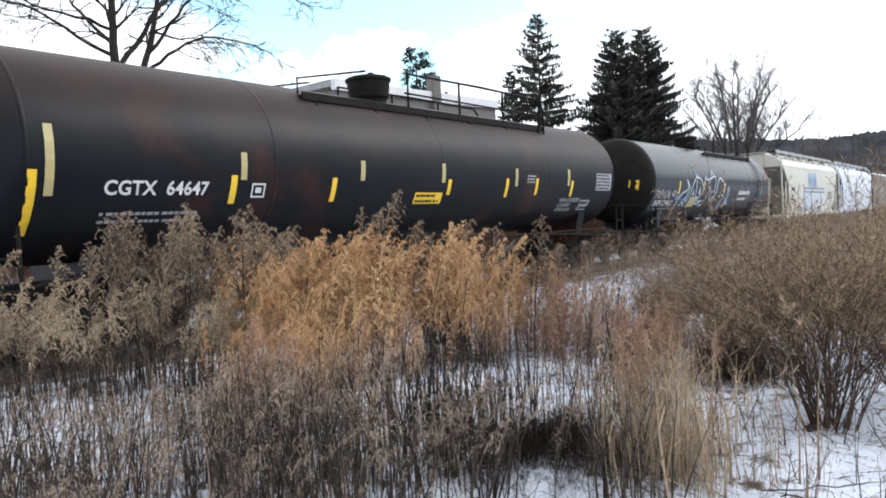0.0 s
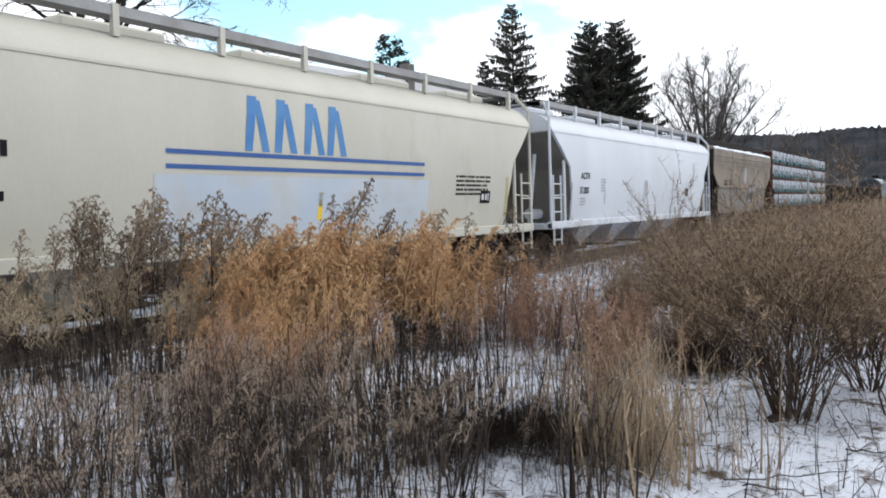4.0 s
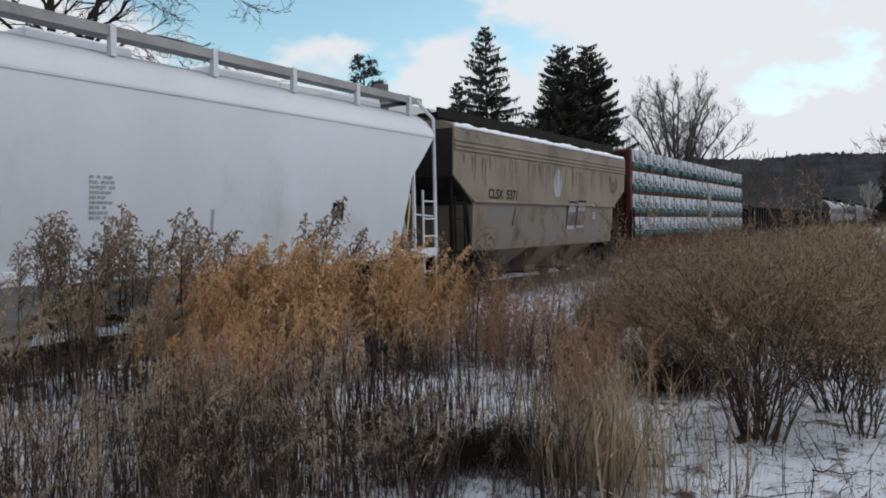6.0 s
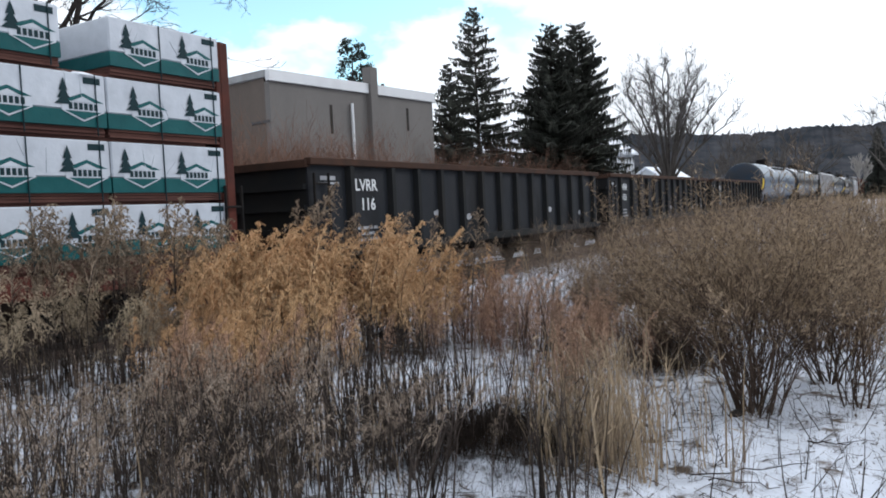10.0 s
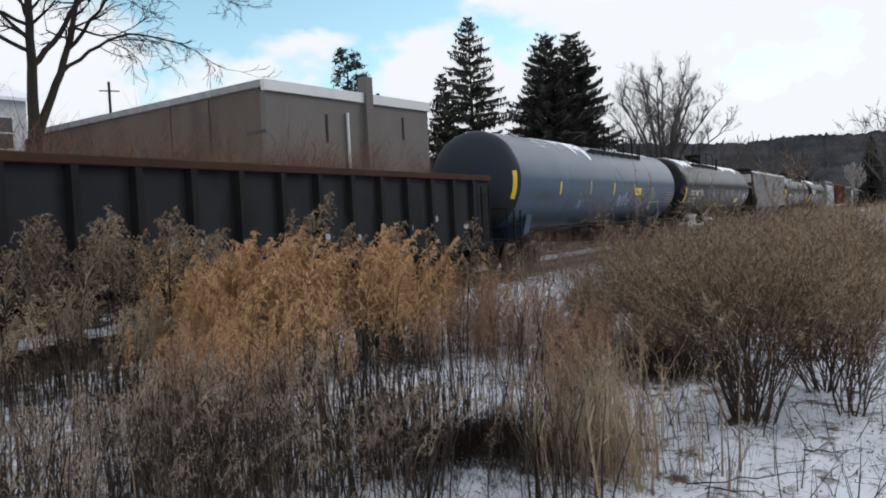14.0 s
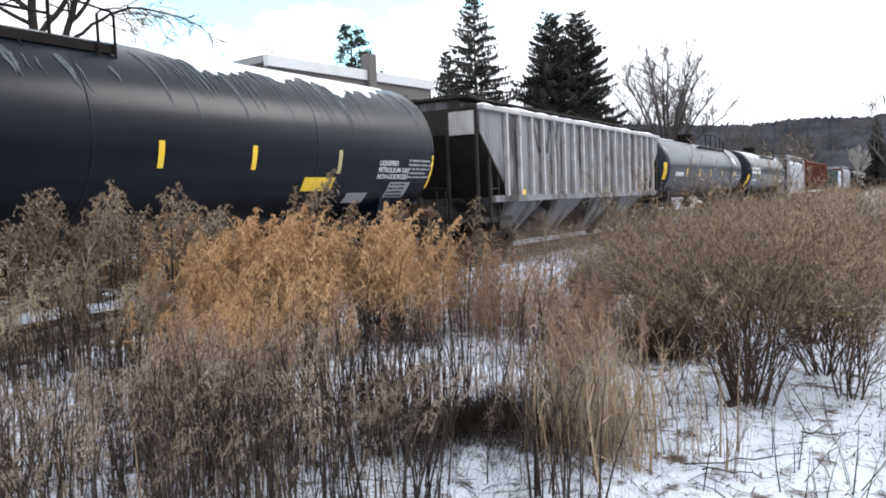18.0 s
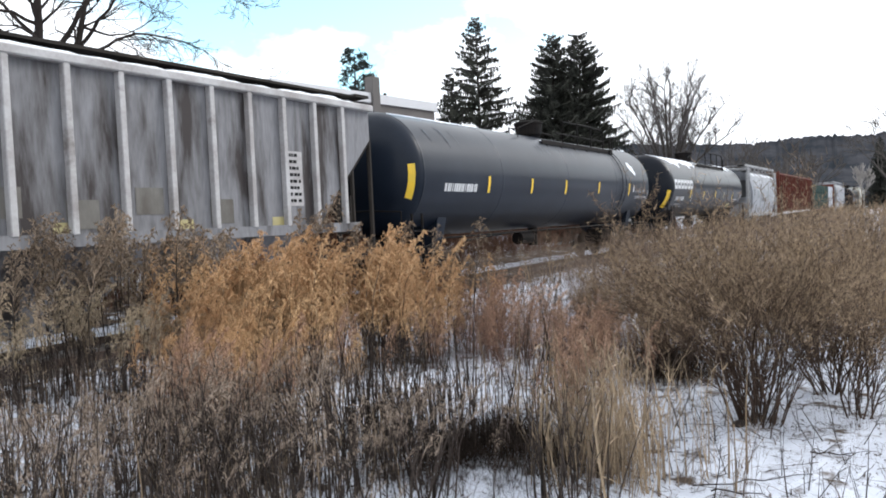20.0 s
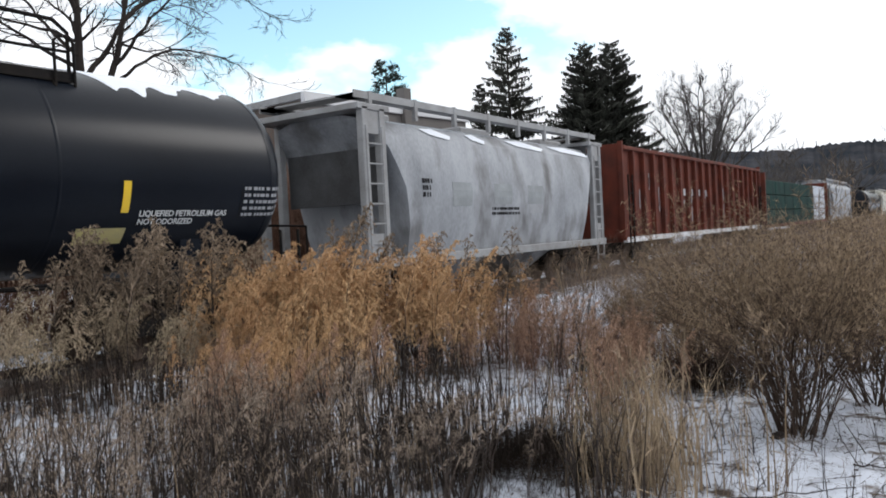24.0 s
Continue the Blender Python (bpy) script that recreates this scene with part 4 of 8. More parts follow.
def fan_tree(x, y, label, seed, low, height, half, r):
    """A broad tree whose stems fan out of a short trunk and end in a domed crown of fine twigs."""
    rng = random.Random(seed)
    tree = tagged(empty("bare_tree"), label, "tree")
    tree.location = (x, y, 0)
    trunk, crown = Twigs(), Twigs()
    trunk.stick((0, 0, -0.2), (0, 0, low), r * 1.2, r)

    def reach(p0, p1, r0, r1, bow, n=7):
        """A limb from p0 to p1 that first climbs, then leans out."""
        mid = p0.lerp(p1, 0.45) + Vector((0, 0, bow)) - Vector((p1.x - p0.x, p1.y - p0.y, 0)) * 0.12
        pts = []
        for i in range(n + 1):
            t = i / n
            pts.append(p0 * (1 - t) ** 2 + mid * 2 * t * (1 - t) + p1 * t * t + Vector((rng.gauss(0, 0.03), rng.gauss(0, 0.03), rng.gauss(0, 0.03))) * (1 if 0 < i < n else 0))
        for i in range(n):
            trunk.stick(pts[i], pts[i + 1], r0 + (r1 - r0) * i / n, r0 + (r1 - r0) * (i + 1) / n)
        return pts

    for k in range(16):
        a, q = 2.4 * k, math.sqrt((k + 0.5) / 16)
        out = half * 0.80 * q
        end = Vector((out * math.cos(a), out * math.sin(a), low + (height - low) * (0.10 + 0.68 * math.sqrt(1 - 0.88 * q * q))))
        stem = reach(Vector((0, 0, low - 0.4)), end, r * 0.42, 0.05, 0.7)
        for m in range(13):
            p0 = stem[rng.randint(3, 7)]
            spread = Vector((rng.gauss(0, 1), rng.gauss(0, 1), rng.uniform(0.5, 1.5))).normalized()
            p1 = p0 + (spread + Vector((p0.x, p0.y, 0)) * 0.16 + Vector((0, 0, 0.3))) * rng.uniform(0.7, 1.5)
            branch = reach(p0, p1, 0.045, 0.018, 0.25, 4)
            for q0 in branch[1:]:
                d = (p1 - p0).normalized() + Vector((rng.gauss(0, 0.5), rng.gauss(0, 0.5), 0.35))
                grow(crown, rng, q0, d, rng.uniform(0.5, 0.95), 0.016, 2, 0.5, (3, 4), 0.08, 0.62, 0.0075, 3)
    V, F = trunk.mesh(6)
    arrays("trunk", V, F, "twig", tree, True)
    V, F = crown.mesh(3)
    arrays("crown", V, F, "twig_grey", tree)
    return tree


x, y = polar(75.0, 70)
fan_tree(x, y, "bare tree with a domed fan of fine twigs", 14, 3.2, 15.4, 6.2, 0.34)
x, y = polar(88.6, 120)
bare_tree(x, y, "bare leaning tree at the edge of the valley", 15, 6, 14.5, 0.26, 4, "twig", 4, 0.55, 0.03, 0.022)
x, y = polar(86.95, 150)
bare_tree(x, y, "small frosted tree by the line", 16, 3.0, 7.2, 0.14, 4, "twig_pale", 4, 0.35, 0.2, 0.04)
for k in range(26):
    r = random.Random(40 + k)
    az = r.uniform(70, 92)
    x, y = polar(az, r.uniform(110, 240))
    bare_tree(x, y, "bare grey tree in the far woods", 60 + k, 3, r.uniform(8, 13), 0.16, 3, "twig", 4, 0.5, 0.1, 0.05, (2, 3))


def scatter(name, shapes, spots, mat, label, category, seed):
    """Many copies of a few plant shapes joined in one mesh: spots of (x, y, scale, lean)."""
    rng = np.random.RandomState(seed)
    VV, FF, n = [], [], 0
    for x, y, s, lean in spots:
        V, F = shapes[rng.randint(len(shapes))]
        a = rng.uniform(0, 2 * math.pi)
        c, sn = math.cos(a), math.sin(a)
        P = V * s
        Q = np.empty_like(P)
        Q[:, 0] = P[:, 0] * c - P[:, 1] * sn
        Q[:, 1] = P[:, 0] * sn + P[:, 1] * c
        Q[:, 2] = P[:, 2]
        b = rng.uniform(0, 2 * math.pi)
        Q[:, 0] += lean * math.cos(b) * P[:, 2] + 0.10 * P[:, 2] ** 2 / max(s, 0.2)
        Q[:, 1] += lean * math.sin(b) * P[:, 2]
        Q += (x, y, lie(x, y) - 0.02)
        VV.append(Q), FF.append(F + n)
        n += len(V)
    return tagged(arrays(name, np.concatenate(VV), np.concatenate(FF), mat), label, category, kind="stuff")


def ribbon(V, F, pts, w, rng):
    """A tapering flat strip through points."""
    a = rng.uniform(0, math.pi)
    off = np.array((math.cos(a), math.sin(a), rng.uniform(-0.3, 0.3)))
    b = len(V)
    m = len(pts)
    for i, p in enumerate(pts):
        t = w * (1 - 0.8 * i / (m - 1)) * 0.5
        V.append(np.array(p) + off * t), V.append(np.array(p) - off * t)
    for i in range(m - 1):
        F.append((b + 2 * i, b + 2 * i + 1, b + 2 * i + 2)), F.append((b + 2 * i + 1, b + 2 * i + 3, b + 2 * i + 2))


def grass_tuft(seed, stems, spread, feathers, w=0.006):
    """A tuft of fine stems, one metre tall, with hair-thin side branches."""
    rng = np.random.RandomState(seed)
    V, F = [], []
    for k in range(stems):
        b = rng.normal(0, spread * 0.35, 2)
        tip = b + rng.normal(0, spread, 2)
        hh = rng.uniform(0.65, 1.05)
        pts = [np.array((b[0] + (tip[0] - b[0]) * t ** 1.6, b[1] + (tip[1] - b[1]) * t ** 1.6, hh * t)) for t in np.linspace(0, 1, 5)]
        ribbon(V, F, pts, w, rng)
        for _ in range(feathers):
            t = rng.uniform(0.35, 1.0)
            i = min(3, int(t * 4))
            p = pts[i] + (pts[i + 1] - pts[i]) * (t * 4 - i)
            a = rng.uniform(0, 6.28)
            L = rng.uniform(0.05, 0.16)
            ribbon(V, F, [p, p + (math.cos(a) * L * 0.5, math.sin(a) * L * 0.5, L * 0.55), p + (math.cos(a) * L * 0.9, math.sin(a) * L * 0.9, L * 0.75)], w * 0.8, rng)
    return np.array(V), np.array(F)


WIND = -1.0                                                # most heads nod this way


def spine_of(rng, nod):
    """The line of one weed, one metre tall, that nods over towards +x at the top."""
    bend = rng.uniform(-0.10, 0.10, 2)

    def at(t):
        k = max(0.0, t - 0.45) / 0.55
        return np.array((bend[0] * t * t + nod * k * k, bend[1] * t * t, t - 0.45 * nod * k ** 3))
    return at


def goldenrod(seed, low, tiers, reach, fluff, nod):
    """A dead goldenrod, one metre tall: its stem with shrivelled leaves, and its head of arched branchlets set with seed down."""
    rng = np.random.RandomState(seed)
    at = spine_of(rng, nod)
    V, F = [], []
    for k in range(2):
        ribbon(V, F, [at(t) for t in (0, 0.25, 0.5, 0.75, 0.97)], 0.011, rng)
    for k in range(9):
        t, a, L = rng.uniform(0.12, low + 0.1), rng.uniform(0, 6.28), rng.uniform(0.04, 0.09)
        p = at(t)
        ribbon(V, F, [p, p + (math.cos(a) * L * 0.6, math.sin(a) * L * 0.6, rng.uniform(-0.01, 0.03)), p + (math.cos(a) * L, math.sin(a) * L, rng.uniform(-0.08, -0.01))], 0.012, rng)
    stem = np.array(V), np.array(F)
    V, F = [], []
    for k in range(tiers):
        t = low + (1 - low) * (k + rng.rand()) / tiers
        q = (t - low) / (1 - low)
        a = rng.choice((-1.25, -0.7, 0.0, 0.7, 1.25, 2.6)) + rng.normal(0, 0.3)
        L = reach * (0.22 + 1.1 * min(1.0, 0.35 + 3 * q) * (1.0 - q) ** 0.8) * rng.uniform(0.6, 1.2)
        p = at(t)
        lift, sag = rng.uniform(0.55, 0.95), rng.uniform(0.15, 0.55)
        arc = [p + (math.cos(a) * L * s, math.sin(a) * L * s, L * (lift * math.sin(s * 2.3) - sag * s ** 2.2)) for s in np.linspace(0, 1, 5)]
        ribbon(V, F, arc, 0.006, rng)
        for j in range(int(fluff * (0.5 + L / reach))):
            s = 0.2 + 0.8 * rng.rand()
            i = min(3, int(s * 4))
            c = arc[i] + (arc[i + 1] - arc[i]) * (s * 4 - i)
            e = rng.normal(0, 0.0075, 3) + (0, 0, 0.006)
            f = rng.normal(0, 0.0026, 3)
            b = len(V)
            V += [c - f, c + f, c + e]
            F.append((b, b + 1, b + 2))
    return stem, (np.array(V), np.array(F))


def bare_stalk(seed):
    """A thin dead stalk, one metre tall, bent, with a few broken side shoots and curled leaves."""
    rng = np.random.RandomState(seed)
    at = spine_of(rng, rng.uniform(-0.1, 0.22))
    V, F = [], []
    for k in range(2):
        ribbon(V, F, [at(t) for t in (0, 0.3, 0.6, 1.0)], 0.023, rng)
    for k in range(rng.randint(3, 8)):
        t, a, L = rng.uniform(0.2, 1.0), rng.uniform(0, 6.28), rng.uniform(0.06, 0.2)
        p, up = at(t), rng.uniform(-0.3, 0.9)
        ribbon(V, F, [p, p + (math.cos(a) * L * 0.6, math.sin(a) * L * 0.6, up * L), p + (math.cos(a) * L, math.sin(a) * L, up * L - rng.uniform(0.0, 0.06))], 0.011, rng)
    return np.array(V), np.array(F)


def planted(shapes, spots, seed, nodding=0.65):
    """Copies of a few shapes at (x, y, height, lean), each turned so that most heads nod with the wind: arrays of points and faces per layer."""
    rng = np.random.RandomState(seed)
    layers = [([], []) for _ in shapes[0]]
    count = [0] * len(layers)
    for x, y, s, lean in spots:
        shape = shapes[rng.randint(len(shapes))]
        a, b = WIND + rng.normal(0, nodding), rng.uniform(0, 6.28)
        c, sn, z0 = math.cos(a), math.sin(a), lie(x, y) - 0.03
        for i, (V, F) in enumerate(shape):
            P = V * s
            Q = np.empty_like(P)
            Q[:, 0] = x + P[:, 0] * c - P[:, 1] * sn + lean * math.cos(b) * P[:, 2]
            Q[:, 1] = y + P[:, 0] * sn + P[:, 1] * c + lean * math.sin(b) * P[:, 2]
            Q[:, 2] = z0 + P[:, 2]
            layers[i][0].append(Q), layers[i][1].append(F + count[i])
            count[i] += len(V)
    return [(np.concatenate(v), np.concatenate(f)) for v, f in layers]


TALL_ROD = [goldenrod(200 + i, 0.56, 30, 0.135, 22, 0.03 + 0.035 * i) for i in range(6)]
DENSE_ROD = [goldenrod(220 + i, 0.24, 48, 0.15, 30, 0.03 + 0.04 * i) for i in range(6)]
OPEN_ROD = [goldenrod(230 + i, 0.44, 40, 0.15, 28, 0.03 + 0.04 * i) for i in range(6)]
SMALL_ROD = [goldenrod(240 + i, 0.58, 20, 0.15, 16, 0.06 + 0.07 * i) for i in range(6)]
STALKS = [(bare_stalk(260 + i),) for i in range(10)]


def goldenrods(name, shapes, spots, seed, stem_mat, head_mat, label, nodding=0.65):
    (sv, sf), (hv, hf) = planted(shapes, spots, seed, nodding)
    tagged(arrays(name + "_stems", sv, sf, stem_mat), label + ", stems", "weeds", kind="stuff")
    tagged(arrays(name + "_seed_heads", hv, hf, head_mat), label + ", feathery seed heads", "weeds", kind="stuff")


def stalks(name, spots, seed, mat, label):
    (v, f), = planted(STALKS, spots, seed, 3.0)
    tagged(arrays(name, v, f, mat), label, "weeds", kind="stuff")


R = random.Random(5)


def field(n, az, d, s, lean=0.12, keep=None):
    out = []
    while len(out) < n:
        a, q = R.uniform(*az), math.sqrt(R.uniform(d[0] ** 2, d[1] ** 2))
        x, y = polar(a, q)
        if keep and not keep(x, y, a, q):
            continue
        out.append((x, y, R.uniform(*s), R.uniform(0, lean)))
    return out


def clump(n, az, d, rx, ry, s, lean=0.12):
    cx, cy = polar(az, d)
    out = []
    ca, sa = math.sin(radians(az)), math.cos(radians(az))
    for _ in range(n):
        u, v = R.gauss(0, 0.5) * rx, R.gauss(0, 0.5) * ry       # across the view, along it
        out.append((cx + u * sa + v * ca, cy - u * ca + v * sa, R.uniform(*s), R.uniform(0, lean)))
    return out


def drift(x, y):
    return noise.noise(Vector((x * 1.1, y * 1.1, 9.0))) + 0.6 * noise.noise(Vector((x * 3.1, y * 3.1, 4.0))) + 0.4 * noise.noise(Vector((x * 7.0, y * 7.0, 6.0)))


def in_drifts(x, y, a, q):
    """Stalks stand in uneven drifts with open snow between them, and leave the clearing by the shrub free."""
    if a > 70.0 and q < 7.8:
        return False
    if 52 < a < 66 and 5.7 < q < 8.2:
        return drift(x, y) > 0.22
    if 57.5 < a < 70 and q < 5.7:
        return drift(x, y) > 0.36
    if a < 38 and 7.4 < q < 10.4:
        return drift(x, y) > 0.2
    return drift(x, y) > (-0.30 if q < 5.6 else 0.02)


# withered weeds and grass, from the camera's feet to the track
stalks("foreground_stalks", field(1220, (20, 70), (3.5, 6.3), (0.22, 0.74), 0.34, in_drifts), 1, "dark_stalk", "dark withered weed stalks in the snow")
stalks("brown_stalks", clump(240, 43.5, 5.6, 1.5, 1.5, (0.4, 0.85), 0.2) + clump(90, 50, 5.0, 1.6, 1.0, (0.35, 0.75), 0.25) + clump(70, 38, 6.6, 0.9, 1.2, (0.4, 0.8), 0.2), 2, "stalk", "dense brown weed stalks in the snow")
stalks("lineside_stalks", clump(44, 54.5, 5.8, 0.6, 0.35, (0.5, 0.85), 0.12) + clump(30, 58.8, 5.6, 0.5, 0.3, (0.45, 0.75), 0.12) + clump(26, 36.5, 8.4, 1.2, 0.6, (0.4, 0.7), 0.15) + clump(30, 30.5, 8.6, 1.3, 0.7, (0.4, 0.7), 0.15) + field(400, (21, 43), (6.4, 10.6), (0.35, 0.75), 0.25, in_drifts) + field(460, (43, 70), (6.2, 10.5), (0.3, 0.7), 0.28, in_drifts) + field(160, (56, 70), (12, 24), (0.3, 0.6), 0.2), 3, "dark_stalk", "dark weed stalks standing along the line")
stalks("pale_stalks", clump(50, 69.8, 4.8, 0.55, 0.5, (0.5, 0.95), 0.2) + field(240, (21, 68), (4.0, 10.5), (0.3, 0.65), 0.3, in_drifts), 4, "straw", "pale dry stalks among the weeds")
goldenrods("foreground_goldenrod", SMALL_ROD, clump(34, 30.2, 5.6, 0.9, 0.5, (0.4, 0.68), 0.3) + clump(9, 44, 4.9, 0.9, 0.4, (0.7, 0.92)) + clump(7, 38.5, 5.4, 0.6, 0.4, (0.75, 0.95)) + clump(22, 30.5, 4.9, 1.0, 0.6, (0.35, 0.62), 0.3) + clump(16, 35, 5.6, 1.2, 0.6, (0.35, 0.65), 0.3)
           + clump(30, 51, 5.0, 1.7, 0.7, (0.4, 0.72), 0.25) + clump(12, 56, 4.8, 1.0, 0.5, (0.35, 0.6), 0.25) + clump(12, 46, 6.0, 0.8, 0.5, (0.6, 0.85)) + field(300, (22, 57), (3.8, 6.2), (0.25, 0.66), 0.45), 5, "stalk", "plume", "withered goldenrod in the snow")
goldenrods("tall_goldenrod", TALL_ROD, clump(16, 32.8, 9.2, 1.0, 0.4, (1.55, 2.1)) + clump(9, 36.5, 9.2, 1.0, 0.4, (1.5, 2.0)) + clump(9, 40.2, 9.0, 0.6, 0.4, (1.6, 2.0)) + clump(3, 48.8, 9.2, 0.3, 0.3, (1.85, 2.1)) + clump(8, 53.5, 9.2, 1.2, 0.4, (1.45, 1.75))
           + clump(8, 61.5, 9.6, 1.4, 0.4, (1.1, 1.4)) + clump(6, 27.5, 9.4, 0.8, 0.4, (1.3, 1.7)), 6, "dark_stalk", "brown_plume", "tall goldenrod with nodding plumes")
goldenrods("olive_goldenrod", OPEN_ROD, clump(46, 29.0, 9.0, 1.5, 0.6, (0.85, 1.35), 0.2) + clump(20, 24.5, 9.2, 1.0, 0.5, (0.7, 1.2), 0.2) + clump(28, 39.4, 8.6, 0.8, 0.5, (0.6, 1.1), 0.2) + clump(8, 33.5, 8.9, 0.9, 0.3, (0.4, 0.65), 0.25),
           7, "stalk", "olive_plume", "olive-tan goldenrod beside the track")
goldenrods("orange_goldenrod", DENSE_ROD, clump(56, 44.4, 8.9, 0.95, 0.6, (1.15, 1.68), 0.2) + clump(58, 49.4, 9.0, 0.95, 0.6, (1.15, 1.68), 0.2) + clump(30, 41.4, 8.6, 0.6, 0.6, (0.9, 1.5), 0.2) + clump(24, 40.6, 7.6, 0.5, 0.4, (0.5, 0.9), 0.25) + clump(16, 46.5, 7.4, 0.6, 0.4, (0.5, 0.85), 0.25) + clump(30, 54.2, 9.2, 0.8, 0.5, (1.0, 1.55), 0.2)
           + clump(34, 43.6, 7.9, 0.9, 0.5, (0.65, 1.05), 0.25) + clump(18, 42.8, 7.2, 0.6, 0.4, (0.5, 0.8), 0.25) + clump(20, 57.4, 9.4, 0.7, 0.5, (0.85, 1.3), 0.2),
           8, "stalk", "orange_grass", "dense orange-brown goldenrod")
goldenrods("russet_goldenrod", DENSE_ROD, clump(30, 40.8, 6.7, 0.5, 0.5, (0.5, 0.92), 0.2) + clump(14, 43.2, 6.2, 0.4, 0.4, (0.5, 0.85), 0.2) + clump(16, 67.4, 5.9, 0.35, 0.35, (0.45, 0.8), 0.2) + clump(14, 68.6, 7.3, 0.5, 0.4, (0.5, 0.8), 0.2) + clump(44, 60.6, 9.4, 1.0, 0.6, (0.7, 1.15), 0.2) + clump(20, 48.5, 8.0, 0.9, 0.4, (0.5, 0.85), 0.25) + clump(26, 68.0, 8.1, 0.7, 0.5, (0.45, 0.85), 0.25) + clump(16, 64.0, 8.9, 0.8, 0.5, (0.4, 0.75), 0.25) + clump(12, 71.5, 8.8, 0.6, 0.5, (0.4, 0.8), 0.25) + clump(10, 65.0, 9.8, 0.8, 0.5, (0.5, 0.85), 0.25) + clump(10, 57.0, 8.6, 0.6, 0.4, (0.4, 0.7), 0.25),
           9, "stalk", "russet_plume", "russet goldenrod beside the track")
BROWN = [grass_tuft(60 + i, 11, 0.17, 7, 0.0047) for i in range(4)]
scatter("brown_grass", BROWN, clump(34, 64.5, 9.3, 1.7, 0.7, (0.45, 0.85), 0.3) + clump(10, 32, 9.6, 2.2, 0.4, (0.3, 0.55), 0.25) + [(R.uniform(9.5, 20), R.uniform(5.4, 8.7), R.uniform(0.35, 0.7), 0.3) for _ in range(80)] + clump(40, 44, 7.8, 1.4, 0.5, (0.45, 0.9), 0.25)
        + clump(80, 66.5, 10.4, 2.0, 2.2, (0.4, 0.85), 0.3) + clump(60, 72.6, 12.6, 1.8, 1.2, (0.5, 0.95), 0.3) + clump(50, 71.5, 17, 3.0, 4.0, (0.5, 1.0), 0.3) + clump(60, 66.5, 17, 2.4, 4.0, (0.35, 0.7), 0.3) + clump(46, 73.6, 7.9, 0.7, 0.5, (0.3, 0.62), 0.35) + clump(24, 57, 10.2, 1.6, 0.6, (0.4, 0.8), 0.2), "dry_brown", "dull brown tangled dry weeds", "dry grass", 15)
scatter("russet_grass", BROWN, clump(30, 65.5, 8.6, 1.1, 0.6, (0.45, 0.85), 0.3) + clump(30, 45, 8.2, 1.2, 0.4, (0.5, 0.95), 0.3) + clump(40, 68.6, 7.8, 0.8, 0.7, (0.35, 0.75), 0.3) + clump(46, 64, 9.4, 1.6, 1.2, (0.35, 0.7), 0.3), "red_scrub", "russet tangled dry weeds", "dry grass", 16)
STRAW = [grass_tuft(10 + i, 9, 0.16, 2, 0.007) for i in range(6)]
scatter("straw_grass", STRAW, clump(30, 70.4, 4.75, 0.45, 0.5, (0.5, 0.95), 0.2) + clump(14, 68.2, 4.8, 0.35, 0.5, (0.4, 0.8), 0.3) + field(50, (24, 70), (3.4, 7.5), (0.25, 0.5), keep=in_drifts), "straw", "pale upright straw grass", "dry grass", 6)
scatter("brown_straw", STRAW, clump(16, 70.0, 5.3, 0.4, 0.4, (0.4, 0.8), 0.3) + clump(8, 71.6, 4.7, 0.4, 0.4, (0.4, 0.8), 0.25), "dry_brown", "brown dry grass among the straw", "dry grass", 19)
THIN = [grass_tuft(30 + i, 4, 0.2, 2, 0.006) for i in range(4)]
MAT = [grass_tuft(40 + i, 8, 0.42, 2, 0.008) for i in range(5)]


def matted(x, y, a, q):
    """Flattened grass lies where the stalks stand, and thins out in the snowy gap."""
    k = noise.noise(Vector((x * 1.3, y * 1.3, 2.0))) + 0.5 * noise.noise(Vector((x * 4.0, y * 4.0, 5.0)))
    return k > (0.3 if (52 < a < 66 and 5.7 < q < 8.2) or (a < 38 and q > 7) else 0.05)


scatter("matted_grass", MAT, field(430, (20, 70), (3.5, 5.8), (0.10, 0.26), 0.5) + field(420, (22, 70.5), (5.6, 10.0), (0.10, 0.30), 0.5, keep=matted) + clump(40, 61.8, 5.3, 0.62, 0.42, (0.12, 0.30), 0.6) + field(110, (54, 69), (3.6, 4.75), (0.08, 0.22), 0.5) + field(160, (64, 76), (8.0, 14.0), (0.2, 0.45), 0.5), "dark_stalk", "flattened dead grass lying over the snow", "dry grass", 17)
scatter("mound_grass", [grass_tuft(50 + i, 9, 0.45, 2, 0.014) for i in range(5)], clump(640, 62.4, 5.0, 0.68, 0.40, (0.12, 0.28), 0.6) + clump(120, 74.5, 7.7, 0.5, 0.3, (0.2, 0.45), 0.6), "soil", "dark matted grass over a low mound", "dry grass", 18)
scatter("snow_grass", THIN, field(700, (71, 96), (3.4, 10), (0.08, 0.30)) + field(300, (58, 76), (7.8, 16), (0.2, 0.5)) + field(300, (22, 72), (3.6, 9.5), (0.2, 0.55)) + field(420, (52, 67), (5.6, 8.4), (0.06, 0.2), 0.5), "stalk", "short dead stems poking through the snow", "dry grass", 7)
stalks("verge_stalks", [(R.uniform(11, 40), R.uniform(4.5, 9.2), R.uniform(0.35, 0.8), 0.3) for _ in range(420)], 11, "stalk", "brown stalks on the verge of the line")
stalks("snow_twigs", field(230, (71.5, 96), (3.8, 8.0), (0.12, 0.5), 0.8), 10, "dark_stalk", "thin dark twigs standing in the snow")
